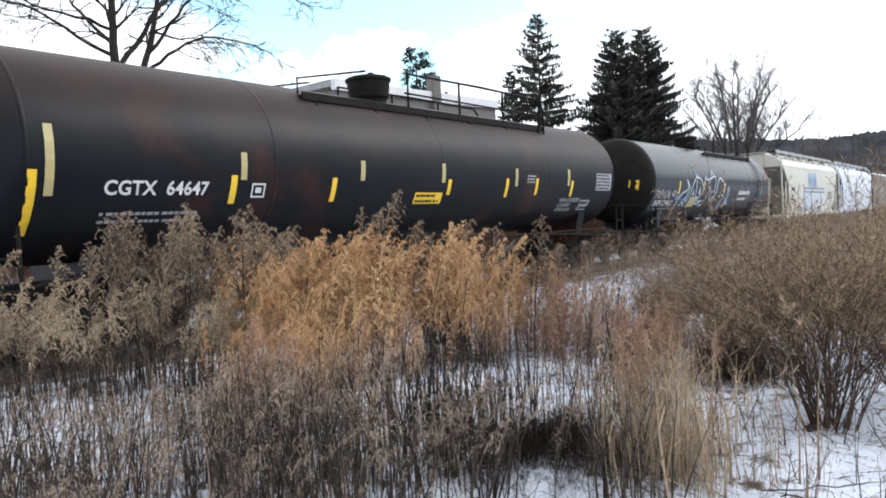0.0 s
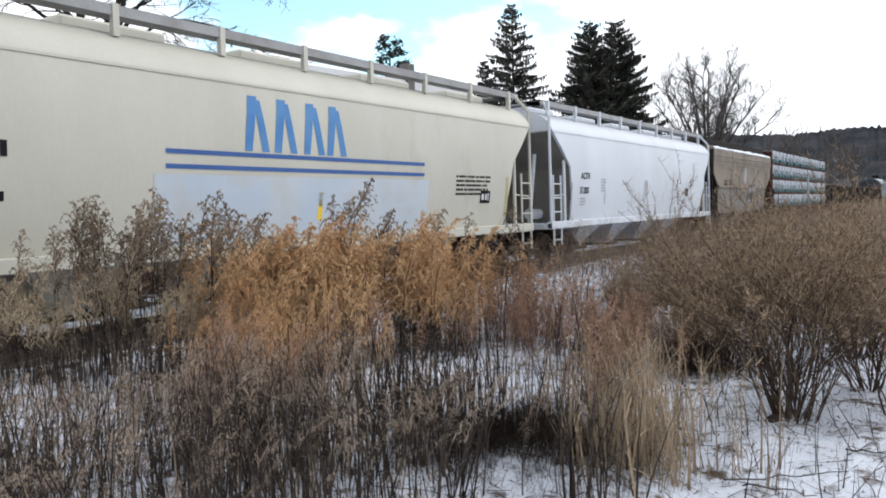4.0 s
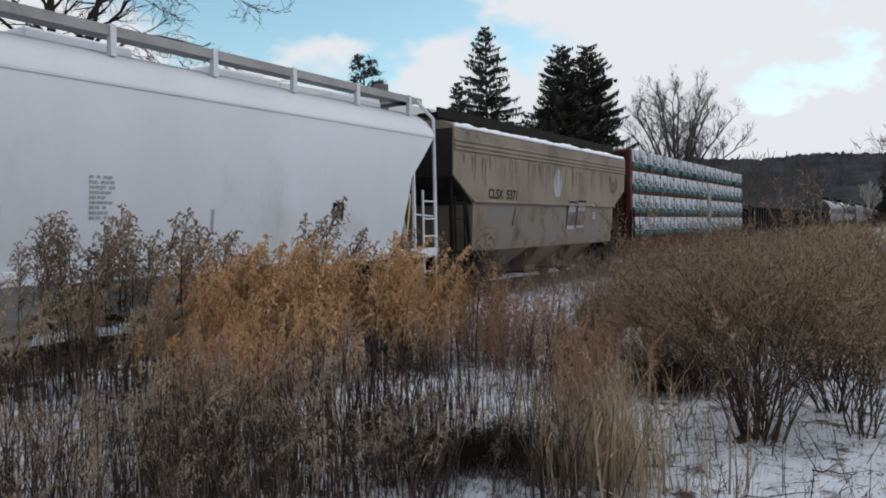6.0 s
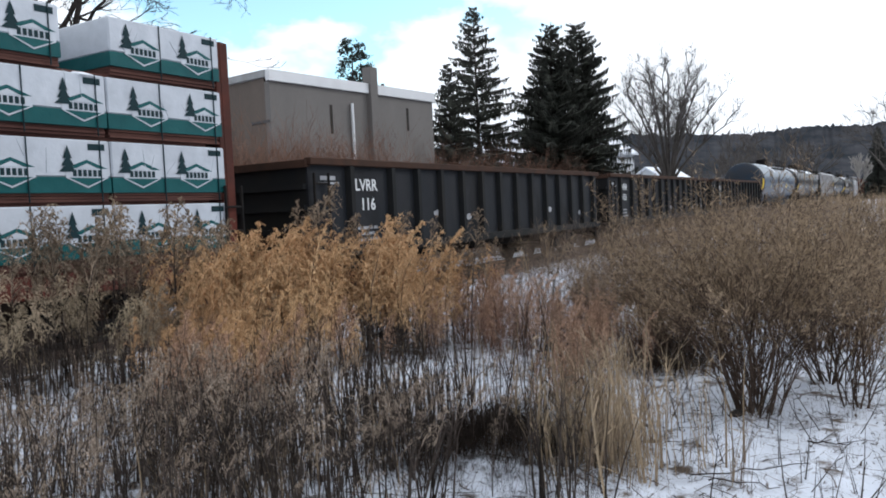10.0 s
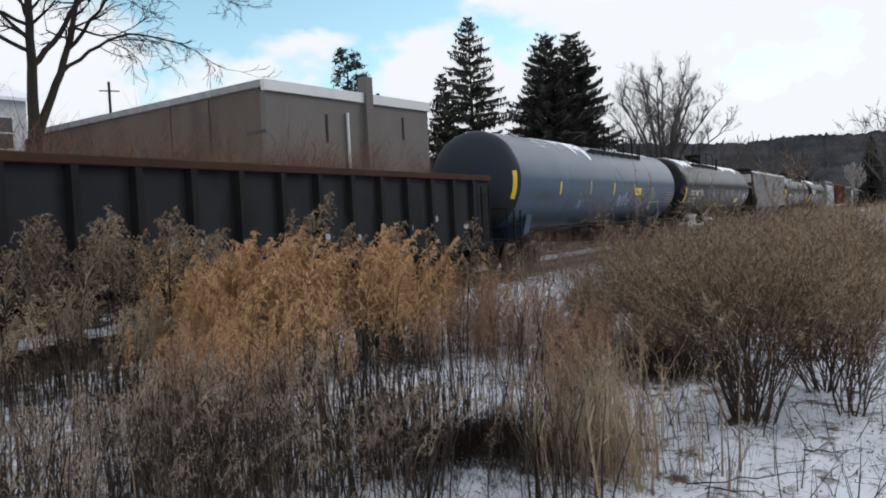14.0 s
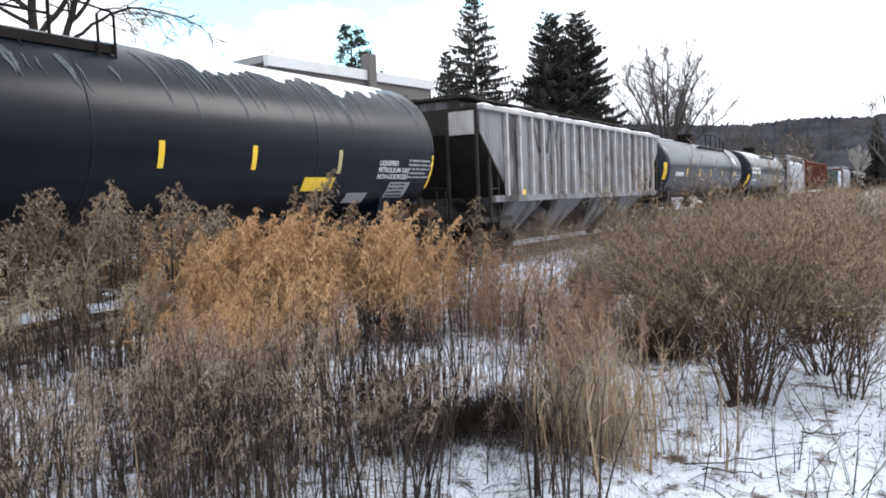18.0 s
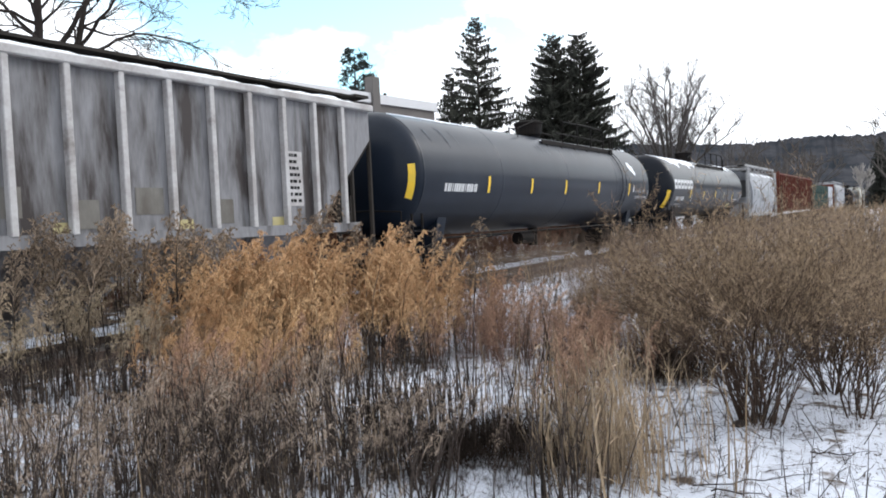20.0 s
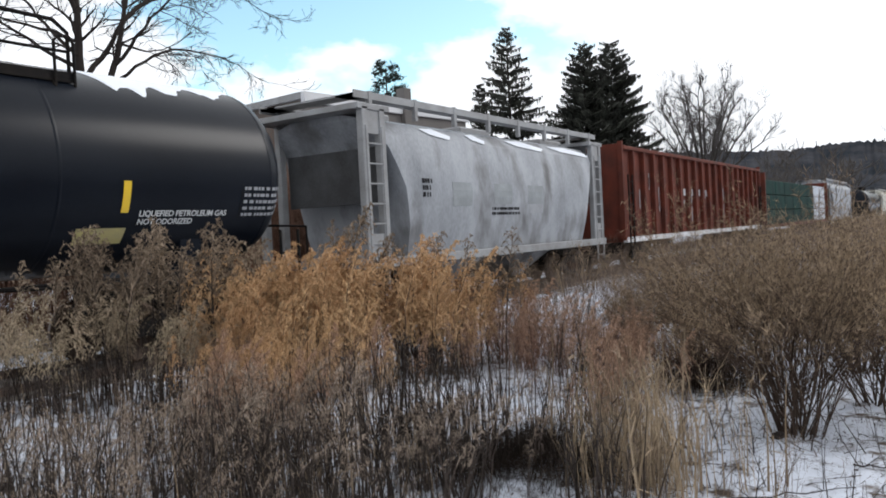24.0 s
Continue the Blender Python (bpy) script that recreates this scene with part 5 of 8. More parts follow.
scatter("trackside_grass", STRAW, [(R.uniform(11, 60), R.uniform(8.3, 9.3), R.uniform(0.25, 0.55), 0.1) for _ in range(120)], "shrub_leaf", "dry grass along the ballast", "dry grass", 8)

def fallen(n, az, d, seed):
    """Broken stems lying flat on the snow."""
    rng = np.random.RandomState(seed)
    V, F = [], []
    for _ in range(n):
        x, y = polar(rng.uniform(*az), rng.uniform(*d))
        a, L = rng.uniform(0, 6.28), rng.choice((0.03, 0.05, 0.08, 0.12, 0.28)) * rng.uniform(0.6, 1.4)
        pts = []
        for t in np.linspace(-0.5, 0.5, 4):
            px, py = x + math.cos(a) * L * t + rng.normal(0, 0.008), y + math.sin(a) * L * t + rng.normal(0, 0.008)
            pts.append((px, py, lie(px, py) + 0.008 + 0.02 * rng.rand()))
        ribbon(V, F, pts, rng.uniform(0.006, 0.014), rng)
    return tagged(arrays("fallen_stems", V, F, "stalk"), "broken dead stems lying on the snow", "dry grass", kind="stuff")


fallen(5600, (30, 94), (3.4, 8.5), 4)


def fallen_branch(a, b, r, seed):
    """A dead branch lying on the snow, with a few side twigs."""
    rng = random.Random(seed)
    a, b = Vector(a), Vector(b)
    tw = Twigs()
    pts = []
    for i in range(8):
        p = a.lerp(b, i / 7) + Vector((rng.gauss(0, 0.012), rng.gauss(0, 0.012), 0))
        pts.append(Vector((p.x, p.y, lie(p.x, p.y) + 0.02 + 0.015 * rng.random())))
    for i in range(7):
        tw.stick(pts[i], pts[i + 1], r * (1 - 0.08 * i), r * (1 - 0.08 * (i + 1)))
        if i % 2:
            tw.stick(pts[i], pts[i] + Vector((rng.gauss(0, 0.08), rng.gauss(0, 0.08), 0.05)), r * 0.5, r * 0.25)
    V, F = tw.mesh(5)
    tagged(arrays("fallen_branch", V, F, "bark"), "thin dead branch lying on the snow", "branch")


fallen_branch((4.44, 1.11, 0), (4.96, 0.56, 0), 0.005, 1)
fallen_branch((4.40, 1.03, 0), (4.52, 0.66, 0), 0.005, 2)
fallen_branch((5.35, 0.60, 0), (5.47, 0.36, 0), 0.006, 3)


def haze_tuft(seed):
    """A thicket of hair-thin upright shoots, one metre tall."""
    rng = np.random.RandomState(seed)
    V, F = [], []
    for k in range(14):
        b, tip, hh = rng.normal(0, 0.06, 2), rng.normal(0, 0.13, 2), rng.uniform(0.6, 1.05)
        pts = [np.array((b[0] + tip[0] * t, b[1] + tip[1] * t, hh * t)) for t in (0, 0.35, 0.7, 1.0)]
        ribbon(V, F, pts, 0.0035, rng)
        for _ in range(15):
            t = rng.uniform(0.3, 0.98)
            p = np.array((b[0] + tip[0] * t, b[1] + tip[1] * t, hh * t))
            a, L = rng.uniform(0, 6.28), rng.uniform(0.04, 0.13)
            ribbon(V, F, [p, p + (math.cos(a) * L, math.sin(a) * L, L * rng.uniform(0.6, 1.8))], 0.0024, rng)
    return np.array(V), np.array(F)


HAZE = [haze_tuft(80 + i) for i in range(6)]
REDS = [grass_tuft(20 + i, 12, 0.17, 7, 0.012) for i in range(5)]
scatter("far_scrub", HAZE, [(R.uniform(7, 21), R.uniform(15.0, 19.0), R.uniform(2.9, 4.6), 0.12) for _ in range(340)] + [(R.uniform(18, 38), R.uniform(15.0, 20.5), R.uniform(2.6, 4.6), 0.12) for _ in range(290)], "red_scrub", "reddish-brown leafless scrub behind the line", "scrub", 9)
scatter("lineside_scrub", REDS, [(R.uniform(12, 62), R.uniform(13.7, 15.2), R.uniform(0.5, 1.1), 0.2) for _ in range(130)], "red_scrub", "low reddish scrub along the far side of the track", "scrub", 12)
scatter("distant_scrub", REDS, [(R.uniform(38, 190), R.uniform(14.5, 60), R.uniform(1.6, 3.6), 0.1) for _ in range(190)], "shrub_twig", "brown leafless scrub in the distance", "scrub", 10)
scatter("verge_scrub", [haze_tuft(90 + i) for i in range(4)], [(R.uniform(15, 60), R.uniform(3.5, 8.9), R.uniform(0.8, 1.35), 0.25) for _ in range(420)] + clump(60, 76, 13, 2.2, 2.0, (0.8, 1.3), 0.3) + clump(110, 85, 16, 3.6, 5.0, (0.9, 1.45), 0.3) + clump(70, 82, 30, 6.0, 10.0, (1.1, 1.7), 0.3), "dry_brown", "brown leafless scrub on the near side of the line", "scrub", 21)
scatter("right_scrub", REDS, [(R.uniform(8.5, 17), R.uniform(-1.6, 2.6), R.uniform(0.7, 1.3), 0.2) for _ in range(110)] + [(R.uniform(14, 110), R.uniform(-3, 8.2), R.uniform(0.9, 1.6), 0.1) for _ in range(330)], "shrub_leaf", "low brown scrub beside the line", "scrub", 11)


def shrub(az, d, height, width, stems, seed, label, bloom=3):
    """Many thin stems that fan out of one root, split into fine twigs with dry specks of leaf."""
    rng = random.Random(seed)
    x, y = polar(az, d)
    ob = tagged(empty("shrub"), label, "shrub", "bare shrubs")
    ob.location = (x, y, lie(x, y) - 0.03)
    tw = Twigs()
    for k in range(stems):
        a = rng.uniform(0, 6.28)
        s = math.sqrt(rng.random()) * 0.44 * width / height
        p = (0.17 * math.cos(a) * rng.random(), 0.17 * math.sin(a) * rng.random(), 0)
        grow(tw, rng, p, (s * math.cos(a), s * math.sin(a), 1), height * rng.uniform(0.30, 0.60), rng.uniform(0.005, 0.0105), 3, 0.52, (3, 5), 0.07, 0.62, 0.0013, 3, 0.0, 0.22)
    V, F = tw.mesh(3)
    arrays("branchwork", V, F, "shrub_twig", ob)
    ends, starts = np.array(tw.b), np.array(tw.a)
    keep = ends[:, 2] > height * (0.30 + 0.42 * np.random.RandomState(seed + 1).rand(len(ends)))
    ends, starts = ends[keep], starts[keep]
    rs = np.random.RandomState(seed)
    VV, FF = [], []
    for p, q in zip(ends, starts):
        for _ in range(bloom):                            # hair-thin dry shoots along the outer twigs
            c = q + (p - q) * rs.rand()
            e, f = rs.normal(0, 0.03, 3) + (0, 0, 0.025), rs.normal(0, 0.0013, 3)
            b = len(VV)
            VV += [c - f, c + f, c + e]
            FF.append((b, b + 1, b + 2))
    arrays("dry_foliage", VV, FF, "shrub_leaf", ob)
    return ob


shrub(80.2, 6.15, 1.68, 1.9, 40, 3, "leafless brown shrub with many stems rising from snow", 5)
shrub(85.0, 7.3, 1.5, 1.7, 22, 10, "leafless brown shrub at the edge of the snow", 4)
shrub(84.0, 8.8, 1.6, 2.2, 28, 4, "leafless brown shrub in the snow")
shrub(75.0, 8.6, 1.5, 2.2, 32, 5, "leafless brown shrub near the line")
shrub(86.6, 6.5, 1.2, 1.3, 12, 6, "sparse leafless shrub with leaning stems")
shrub(87.5, 10.5, 1.75, 2.6, 26, 7, "leafless brown shrub in the snow")
shrub(75.0, 7.6, 0.95, 1.4, 22, 9, "low leafless brown shrub near the line")
shrub(70.0, 9.6, 0.95, 1.5, 24, 8, "low leafless brown shrub near the line")


def snow_lump(x, y, sx, sy, sz, seed, mat, name, label, category):
    rng = random.Random(seed)
    bm = bmesh.new()
    bmesh.ops.create_icosphere(bm, subdivisions=3, radius=1.0)
    for v in bm.verts:
        k = 1 + 0.35 * noise.noise(v.co * 1.7 + Vector((seed, 0, 0))) + 0.12 * noise.noise(v.co * 5 + Vector((seed, 3, 0)))
        v.co = Vector((v.co.x * sx * k, v.co.y * sy * k, max(-0.25, v.co.z * k) * sz))
    ob = part(name, bm, mat, None, smooth=True)
    ob.location = (x, y, lie(x, y))
    return tagged(ob, label, category)


x, y = polar(71.9, 9.2)
snow_lump(x, y, 0.11, 0.12, 0.50, 2, "snow", "snow_lump", "small heap of snow among the weeds", "snow heap")
x, y = polar(73.1, 8.9)
snow_lump(x, y, 0.20, 0.16, 0.22, 3, "snow", "snow_lump", "low snow drift among the weeds", "snow heap")
x, y = polar(79.0, 6.05)
snow_lump(x, y, 0.08, 0.05, 0.028, 5, "bark", "stone", "small dark stone in the snow at a shrub's foot", "stone")

# ---------------------------------------------------------------- the train


def travel(t):
    """How far the train has moved by t, in metres."""
    u = (t - 12) / 12
    return 127.18 * u + 1.136 * u * u + 0.884 * u ** 3


CARS = []      # (thing, x of its middle along the train)
AXLES = []


def make_axle_mesh():
    bm = bmesh.new()
    rod(bm, (0, -0.85, 0), (0, 0.85, 0), 0.085, 8)
    for s in (-1, 1):
        prof = ((0.12, 0.66), (0.40, 0.69), (0.47, 0.70), (0.50, 0.69), (0.455, 0.73), (0.455, 0.83), (0.40, 0.84), (0.34, 0.80), (0.2, 0.80), (0.12, 0.86))
        loops = [[(r * math.cos(a), s * y, r * math.sin(a)) for a in (2 * math.pi * i / 24 for i in range(24))] for r, y in prof]
        vs = [[bm.verts.new(p) for p in lp] for lp in loops]
        for a, b in zip(vs, vs[1:]):
            for i in range(24):
                bm.faces.new((a[i], a[(i + 1) % 24], b[(i + 1) % 24], b[i]))
        for k in range(3):                       # lightening holes, as bosses
            a = 2 * math.pi * k / 3
            rod(bm, (0.27 * math.cos(a), s * 0.79, 0.27 * math.sin(a)), (0.27 * math.cos(a), s * 0.83, 0.27 * math.sin(a)), 0.05, 6)
    return bm


def make_side_frame(y):
    """A cast bogie side frame with its two pedestals and the spring window."""
    bm = bmesh.new()
    out = [(-1.05, 0.40), (-1.05, 0.58), (-0.78, 0.66), (-0.45, 0.80), (0.45, 0.80), (0.78, 0.66), (1.05, 0.58), (1.05, 0.40), (0.75, 0.40), (0.42, 0.20), (-0.42, 0.20), (-0.75, 0.40)]
    hole = [(-0.62, 0.56), (-0.40, 0.66), (0.40, 0.66), (0.62, 0.56), (0.36, 0.36), (-0.36, 0.36)]
    a = [[bm.verts.new((x, yy, z)) for x, z in out] for yy in (y - 0.07, y + 0.07)]
    h = [[bm.verts.new((x, yy, z)) for x, z in hole] for yy in (y - 0.07, y + 0.07)]
    pick = [0, 0, 0, 1, 2, 3, 3, 3, 3, 4, 5, 0]
    n = len(out)
    for i in range(n):
        j = (i + 1) % n
        for k in (0, 1):
            f = [a[k][i], a[k][j], h[k][pick[j]]] + ([h[k][pick[i]]] if pick[i] != pick[j] else [])
            bm.faces.new(f)
        bm.faces.new((a[0][i], a[0][j], a[1][j], a[1][i]))
    for i in range(6):
        bm.faces.new((h[0][i], h[0][(i + 1) % 6], h[1][(i + 1) % 6], h[1][i]))
    return bm


MESH = {}


def shared(key, make, mat, parent, name, smooth=False):
    """A part on a mesh that alike parts share."""
    if key not in MESH:
        ob = part(name, make(), mat, parent, smooth=smooth)
        MESH[key] = ob.data
        return ob
    ob = new(name, MESH[key])
    ob.parent = parent
    return ob


def spring():
    """A stout coil under the bolster."""
    prof = [(0.085 if k % 3 < 2 else 0.058, 0.36 + 0.26 * k / 15) for k in range(16)]
    return rings([[(r * math.cos(2 * math.pi * i / 8), r * math.sin(2 * math.pi * i / 8), z) for i in range(8)] for r, z in prof])


def bogie(car, x):
    """Two wheelsets, side frames, bolster and springs under a car at x."""
    tr = new("bogie")
    tr.parent = car
    tr.location = (x, 0, 0)
    shared("bolster", lambda: boxm(-0.22, 0.22, -1.1, 1.1, 0.55, 0.82, bevel=0.03), "iron", tr, "bolster")
    for s in (-1, 1):
        shared(("frame", s), lambda: make_side_frame(s * 0.98), "iron", tr, "side_frame")
    for s in (-0.98, 0.98):
        for sx in (-0.2, 0, 0.2):
            sp = shared("spring", spring, "rust", tr, "spring")
            sp.location = (sx, s, 0)
    for s in (-0.86, 0.86):
        ax = shared("axle", make_axle_mesh, "wheel", tr, "wheelset", True)
        ax.location = (s, 0, 0.455)
        AXLES.append((ax, s))


def coupler(car, x, s):
    bm = boxm(min(x, x + s * 0.75), max(x, x + s * 0.75), -0.12, 0.12, 0.78, 0.98, bevel=0.02)
    box(bm, *sorted((x + s * 0.55, x + s * 0.78)), -0.17, 0.17, 0.74, 1.04)
    part("coupler", bm, "rust", car)
    bm = pipe([(x + s * 0.1, -0.35, 0.95), (x + s * 0.3, -0.35, 0.6), (x + s * 0.6, -0.2, 0.5)], 0.03)
    part("air_hose", bm, "iron", car)


def ladder(car, x, y, z0, z1, width, mat, along="x", step=0.4):
    bm = bmesh.new()
    d = Vector((width / 2, 0, 0)) if along == "x" else Vector((0, width / 2, 0))
    for s in (-1, 1):
        rod(bm, Vector((x, y, z0)) + s * d, Vector((x, y, z1)) + s * d, 0.028, 6)
    z = z0 + 0.15
    while z < z1:
        rod(bm, Vector((x, y, z)) - d, Vector((x, y, z)) + d, 0.02, 5)
        z += step
    return part("ladder", bm, mat, car)


def car_base(name, left, right, label, category="freight car"):
    car = tagged(empty(name), label, category, "cars of the freight train")
    CARS.append((car, (left + right) / 2))
    return car, (right - left) / 2


# ---- tank cars
def tank_car(left, right, label, mat, r=1.52, zc=2.87, walk_l=-1.4, walk_r=5.0, dome_x=-0.9, rail=(0.6, 4.9), hoop=(-2.7, -1.3), rail_mat="iron", tall=0.80, head_mat=None):
    car, h = car_base("tank_car", left, right, label)
    dome_x += 0.65
    N = 40
    st = []
    head = 0.72
    for k in range(9):                                     # dished head
        a = math.pi / 2 * k / 8
        st.append((-h + head - head * math.cos(a), r * math.sin(a) if k else 0.02))
    prof = st + [(-h + head + 0.05 + (2 * h - 2 * head - 0.1) * i / 10, r) for i in range(11)] + [(-x, q) for x, q in reversed(st)]
    bm = rings([[(x, -q * math.cos(2 * math.pi * i / N), zc + q * math.sin(2 * math.pi * i / N)) for i in range(N)] for x, q in prof])
    shell = part("shell", bm, mat, car, smooth=True)
    if head_mat:                                           # the left head in a darker colour, which paints in its shade
        shell.data.materials.append(M[head_mat])
        for f in shell.data.polygons:
            if f.center.x < -h + head * 0.97:
                f.material_index = 1

    for k, x in enumerate((-h + head, -h * 0.5, 0, h * 0.5, h - head)):    # weld seams
        bm = rings([[(x + dx, -(r + q) * math.cos(2 * math.pi * i / N), zc + (r + q) * math.sin(2 * math.pi * i / N)) for i in range(N)]
                    for dx, q in ((-0.03, 0), (-0.012, 0.006), (0.012, 0.006), (0.03, 0))], cap=False)
        part("weld_seam", bm, mat, car, smooth=True)

    def on(u, v):
        a = v / r
        over = max(0.0, abs(u) - (h - head)) / head
        q = r * math.sqrt(max(0.05, 1 - over * over)) + 0.006
        return Vector((u, -q * math.cos(a), zc + q * math.sin(a)))

    # underframe
    for s in (-1, 1):
        bm = boxm(*sorted((s * (h - 3.3), s * (h + 0.25))), -0.30, 0.30, 0.72, 1.12, bevel=0.02)
        part("stub_sill", bm, "iron", car)
        bm = bmesh.new()                                   # saddle and bolster under the shell
        x = s * (h - 2.1)
        pts = [(-(r - 0.02) * math.cos(a), zc - (r - 0.02) * math.sin(a)) for a in np.linspace(0.75, math.pi - 0.75, 9)] + [(0.95, 1.15), (0.5, 0.82), (-0.5, 0.82), (-0.95, 1.15)]
        va = [bm.verts.new((x - 0.2, y, z)) for y, z in pts]
        vb = [bm.verts.new((x + 0.2, y, z)) for y, z in pts]
        for i in range(len(pts)):
            bm.faces.new((va[i], va[(i + 1) % len(pts)], vb[(i + 1) % len(pts)], vb[i]))
        bm.faces.new(va), bm.faces.new(vb[::-1])
        part("saddle", bm, mat, car)
        bogie(car, x)
        coupler(car, s * (h + 0.25), s)
        bm = boxm(*sorted((s * (h - 0.75), s * (h + 0.2))), -1.45, 1.45, 1.02, 1.07)
        part("end_platform", bm, "iron", car)
        rails = [(s * (h + 0.16), -1.42, 1.05), (s * (h + 0.16), -1.42, 1.95), (s * (h + 0.16), -0.55, 2.0), (s * (h + 0.16), 0.55, 2.0), (s * (h + 0.16), 1.42, 1.95), (s * (h + 0.16), 1.42, 1.05)]
        part("end_handrail", pipe(rails, 0.022), "iron", car)
        ladder(car, s * (h - 0.35), -1.50, 0.55, 1.9, 0.42, "iron")
        bm = bmesh.new()
        rod(bm, (s * (h - 2.8), -1.35, 1.18), (s * (h - 6), -1.1, 1.3), 0.03)
        part("brake_rod", bm, "iron", car)
    part("side_handrail", pipe([(-h + 0.4, -1.50, 1.08), (-h + 1.5, -1.56, 1.30), (h - 1.5, -1.56, 1.30), (h - 0.4, -1.50, 1.08)], 0.024), "iron", car)
    part("brake_reservoir", rod(bmesh.new(), (-1.6, -0.35, 1.05), (-0.7, -0.35, 1.05), 0.2, 12), "iron", car)
    part("outlet_valve", rod(bmesh.new(), (0.3, 0, 1.4), (0.3, 0, 0.75), 0.16, 10), "iron", car)

    # top platform, housing and railing
    wl, wr = walk_l, walk_r
    zt = zc + r
    zp = zt - 0.33
    for s in (-1, 1):
        y0, y1 = sorted((s * 0.55, s * 1.0))
        part("platform", boxm(wl, wr, y0, y1, zp, zp + 0.05), "iron", car)
        part("platform_edge", boxm(wl, wr, *sorted((s * 1.0, s * 1.03)), zp - 0.04, zp + 0.10), "iron", car)
        for x in np.linspace(wl + 0.3, wr - 0.3, 6):
            part("platform_bracket", rod(bmesh.new(), (x, s * 0.98, zp), (x, s * 1.08, zc + math.sqrt(r * r - 1.08 ** 2) - 0.02), 0.025), "iron", car)
    part("platform_snow", boxm(wl + 0.2, wr - 0.2, -0.92, -0.62, zp + 0.052, zp + 0.085, bevel=0.01), "snow", car)
    part("housing", rings([[(dome_x + q * math.cos(a), q * math.sin(a), z) for a in (2 * math.pi * i / 24 for i in range(24))]
                           for q, z in ((0.36, zt - 0.12), (0.38, zt + 0.02), (0.43, zt + 0.08), (0.47, zt + 0.42), (0.50, zt + 0.43), (0.50, zt + 0.49), (0.40, zt + 0.53))]), "iron", car)
    for x in (dome_x - 0.15, dome_x + 0.25):
        part("valve", rod(bmesh.new(), (x, -0.2, zt + 0.5), (x, -0.2, zt + 0.58), 0.07, 8), "iron", car)
    r0, r1 = rail
    for s in (-1, 1):
        y, z1, z2 = s * 1.0, zp + 0.05, zp + tall
        part("railing", pipe([(r0, y, z1), (r0, y, z2), ((r0 + r1) / 2, y, z2 + 0.03), (r1 - 0.2, y, z2), (r1, y, z2 - 0.15), (r1, y, z1)], 0.030), rail_mat, car)
        part("mid_rail", pipe([(min(r0, dome_x), y, z1 + tall * 0.42), (r1, y, z1 + tall * 0.42)], 0.022), rail_mat, car)
        for x in np.linspace(r0, r1, 4)[1:-1]:
            part("railing_post", rod(bmesh.new(), (x, y, z1), (x, y, z2), 0.027), rail_mat, car)
    part("grab_hoop", pipe([(wr - 0.28, -1.05, zp - 0.25), (wr - 0.28, -1.05, zp + 0.5), (wr - 0.2, -1.05, zp + 0.58), (wr - 0.05, -1.05, zp + 0.58), (wr, -1.05, zp + 0.5), (wr, -1.05, zp - 0.25)], 0.024), rail_mat, car)
    if hoop:
        h0, h1 = hoop
        for y in (-0.8, 0.8):
            part("grab_hoop", pipe([(h0, y, zp + 0.02), (h0, y, zp + 0.38), (h1, y, zp + 0.75)], 0.022), rail_mat, car)
    if mat == "tank_grey":
        curved_ladder(car, wr - 0.15, r, zc, mat)
    return car, on, h


def curved_ladder(car, x, r, zc, mat):
    """A ladder that follows the shell: two side rails and nine rungs."""
    lad = new("side_ladder")
    lad.parent = car
    at = lambda dx, a: (x + dx, -(r + 0.05) * math.cos(a), zc + (r + 0.05) * math.sin(a))
    for dx in (-0.21, 0.21):
        part("ladder_rail", pipe([at(dx, a) for a in np.linspace(-0.75, 0.95, 10)], 0.014, 5), mat, lad)
    for a in np.linspace(-0.7, 0.9, 9):
        part("rung", rod(bmesh.new(), at(-0.21, a), at(0.21, a), 0.016, 5), mat, lad)


def stripe(car, on, u, v0, v1, mat="yellow", w=0.12):
    return patch([(u, v0), (u + w, v0), (u + w, v1), (u, v1)], on, mat, car, "reflector_stripe", "yellow reflective strip" if mat == "yellow" else "faded pale reflective strip", 4)


def placard(car, on, u, v, w, hh, mat, label, lines=0, line_mat="decal_grey", seed=1):
    patch([(u, v), (u + w, v), (u + w, v + hh), (u, v + hh)], on, mat, car, "placard", label, 3)
    if lines:
        def on2(a, b):
            p = on(a, b)
            return p + Vector((0, -0.004, 0))
        bars(print_rows(u + 0.05, v + hh - hh / lines * 0.8, w - 0.12, lines, hh / lines * 0.45, hh / lines * 0.5, random.Random(seed)), on2, line_mat, car)


def snow_cap(car, h, r, zc, spans, depth, seed, mat="snow", thick=0.02):
    """Snow lying along the top of a tank, with a ragged near edge that drips down the side."""
    rng = random.Random(seed)
    for x0, x1, amax in spans:
        n = max(6, int((x1 - x0) / 0.05))
        bm = bmesh.new()
        rows = []
        edge = amax
        for i in range(n + 1):
            x = x0 + (x1 - x0) * i / n
            t = min(1, 5 * min(i, n - i) / n + 0.15)
            edge = amax * (0.82 + 0.34 * noise.noise(Vector((x * 0.9, seed, 0))) + 0.30 * noise.noise(Vector((x * 2.6, seed, 2))) + 0.13 * noise.noise(Vector((x * 6.5, seed, 4))))
            low = max(0.06, edge * t)
            rows.append([bm.verts.new((x, -(r + thick * q) * math.sin(a), zc + (r + thick * q) * math.cos(a)))
                         for a, q in ((-0.35 * t, 0.2), (0.0, 1), (low * 0.4, 1), (low * 0.75, 0.9), (low * 0.93, 0.6), (low, 0.1))])
        for a, b in zip(rows, rows[1:]):
            for k in range(5):
                bm.faces.new((a[k], a[k + 1], b[k + 1], b[k]))
        part("snow_cover", bm, mat, car, "patchy snow lying on the curved top", True)


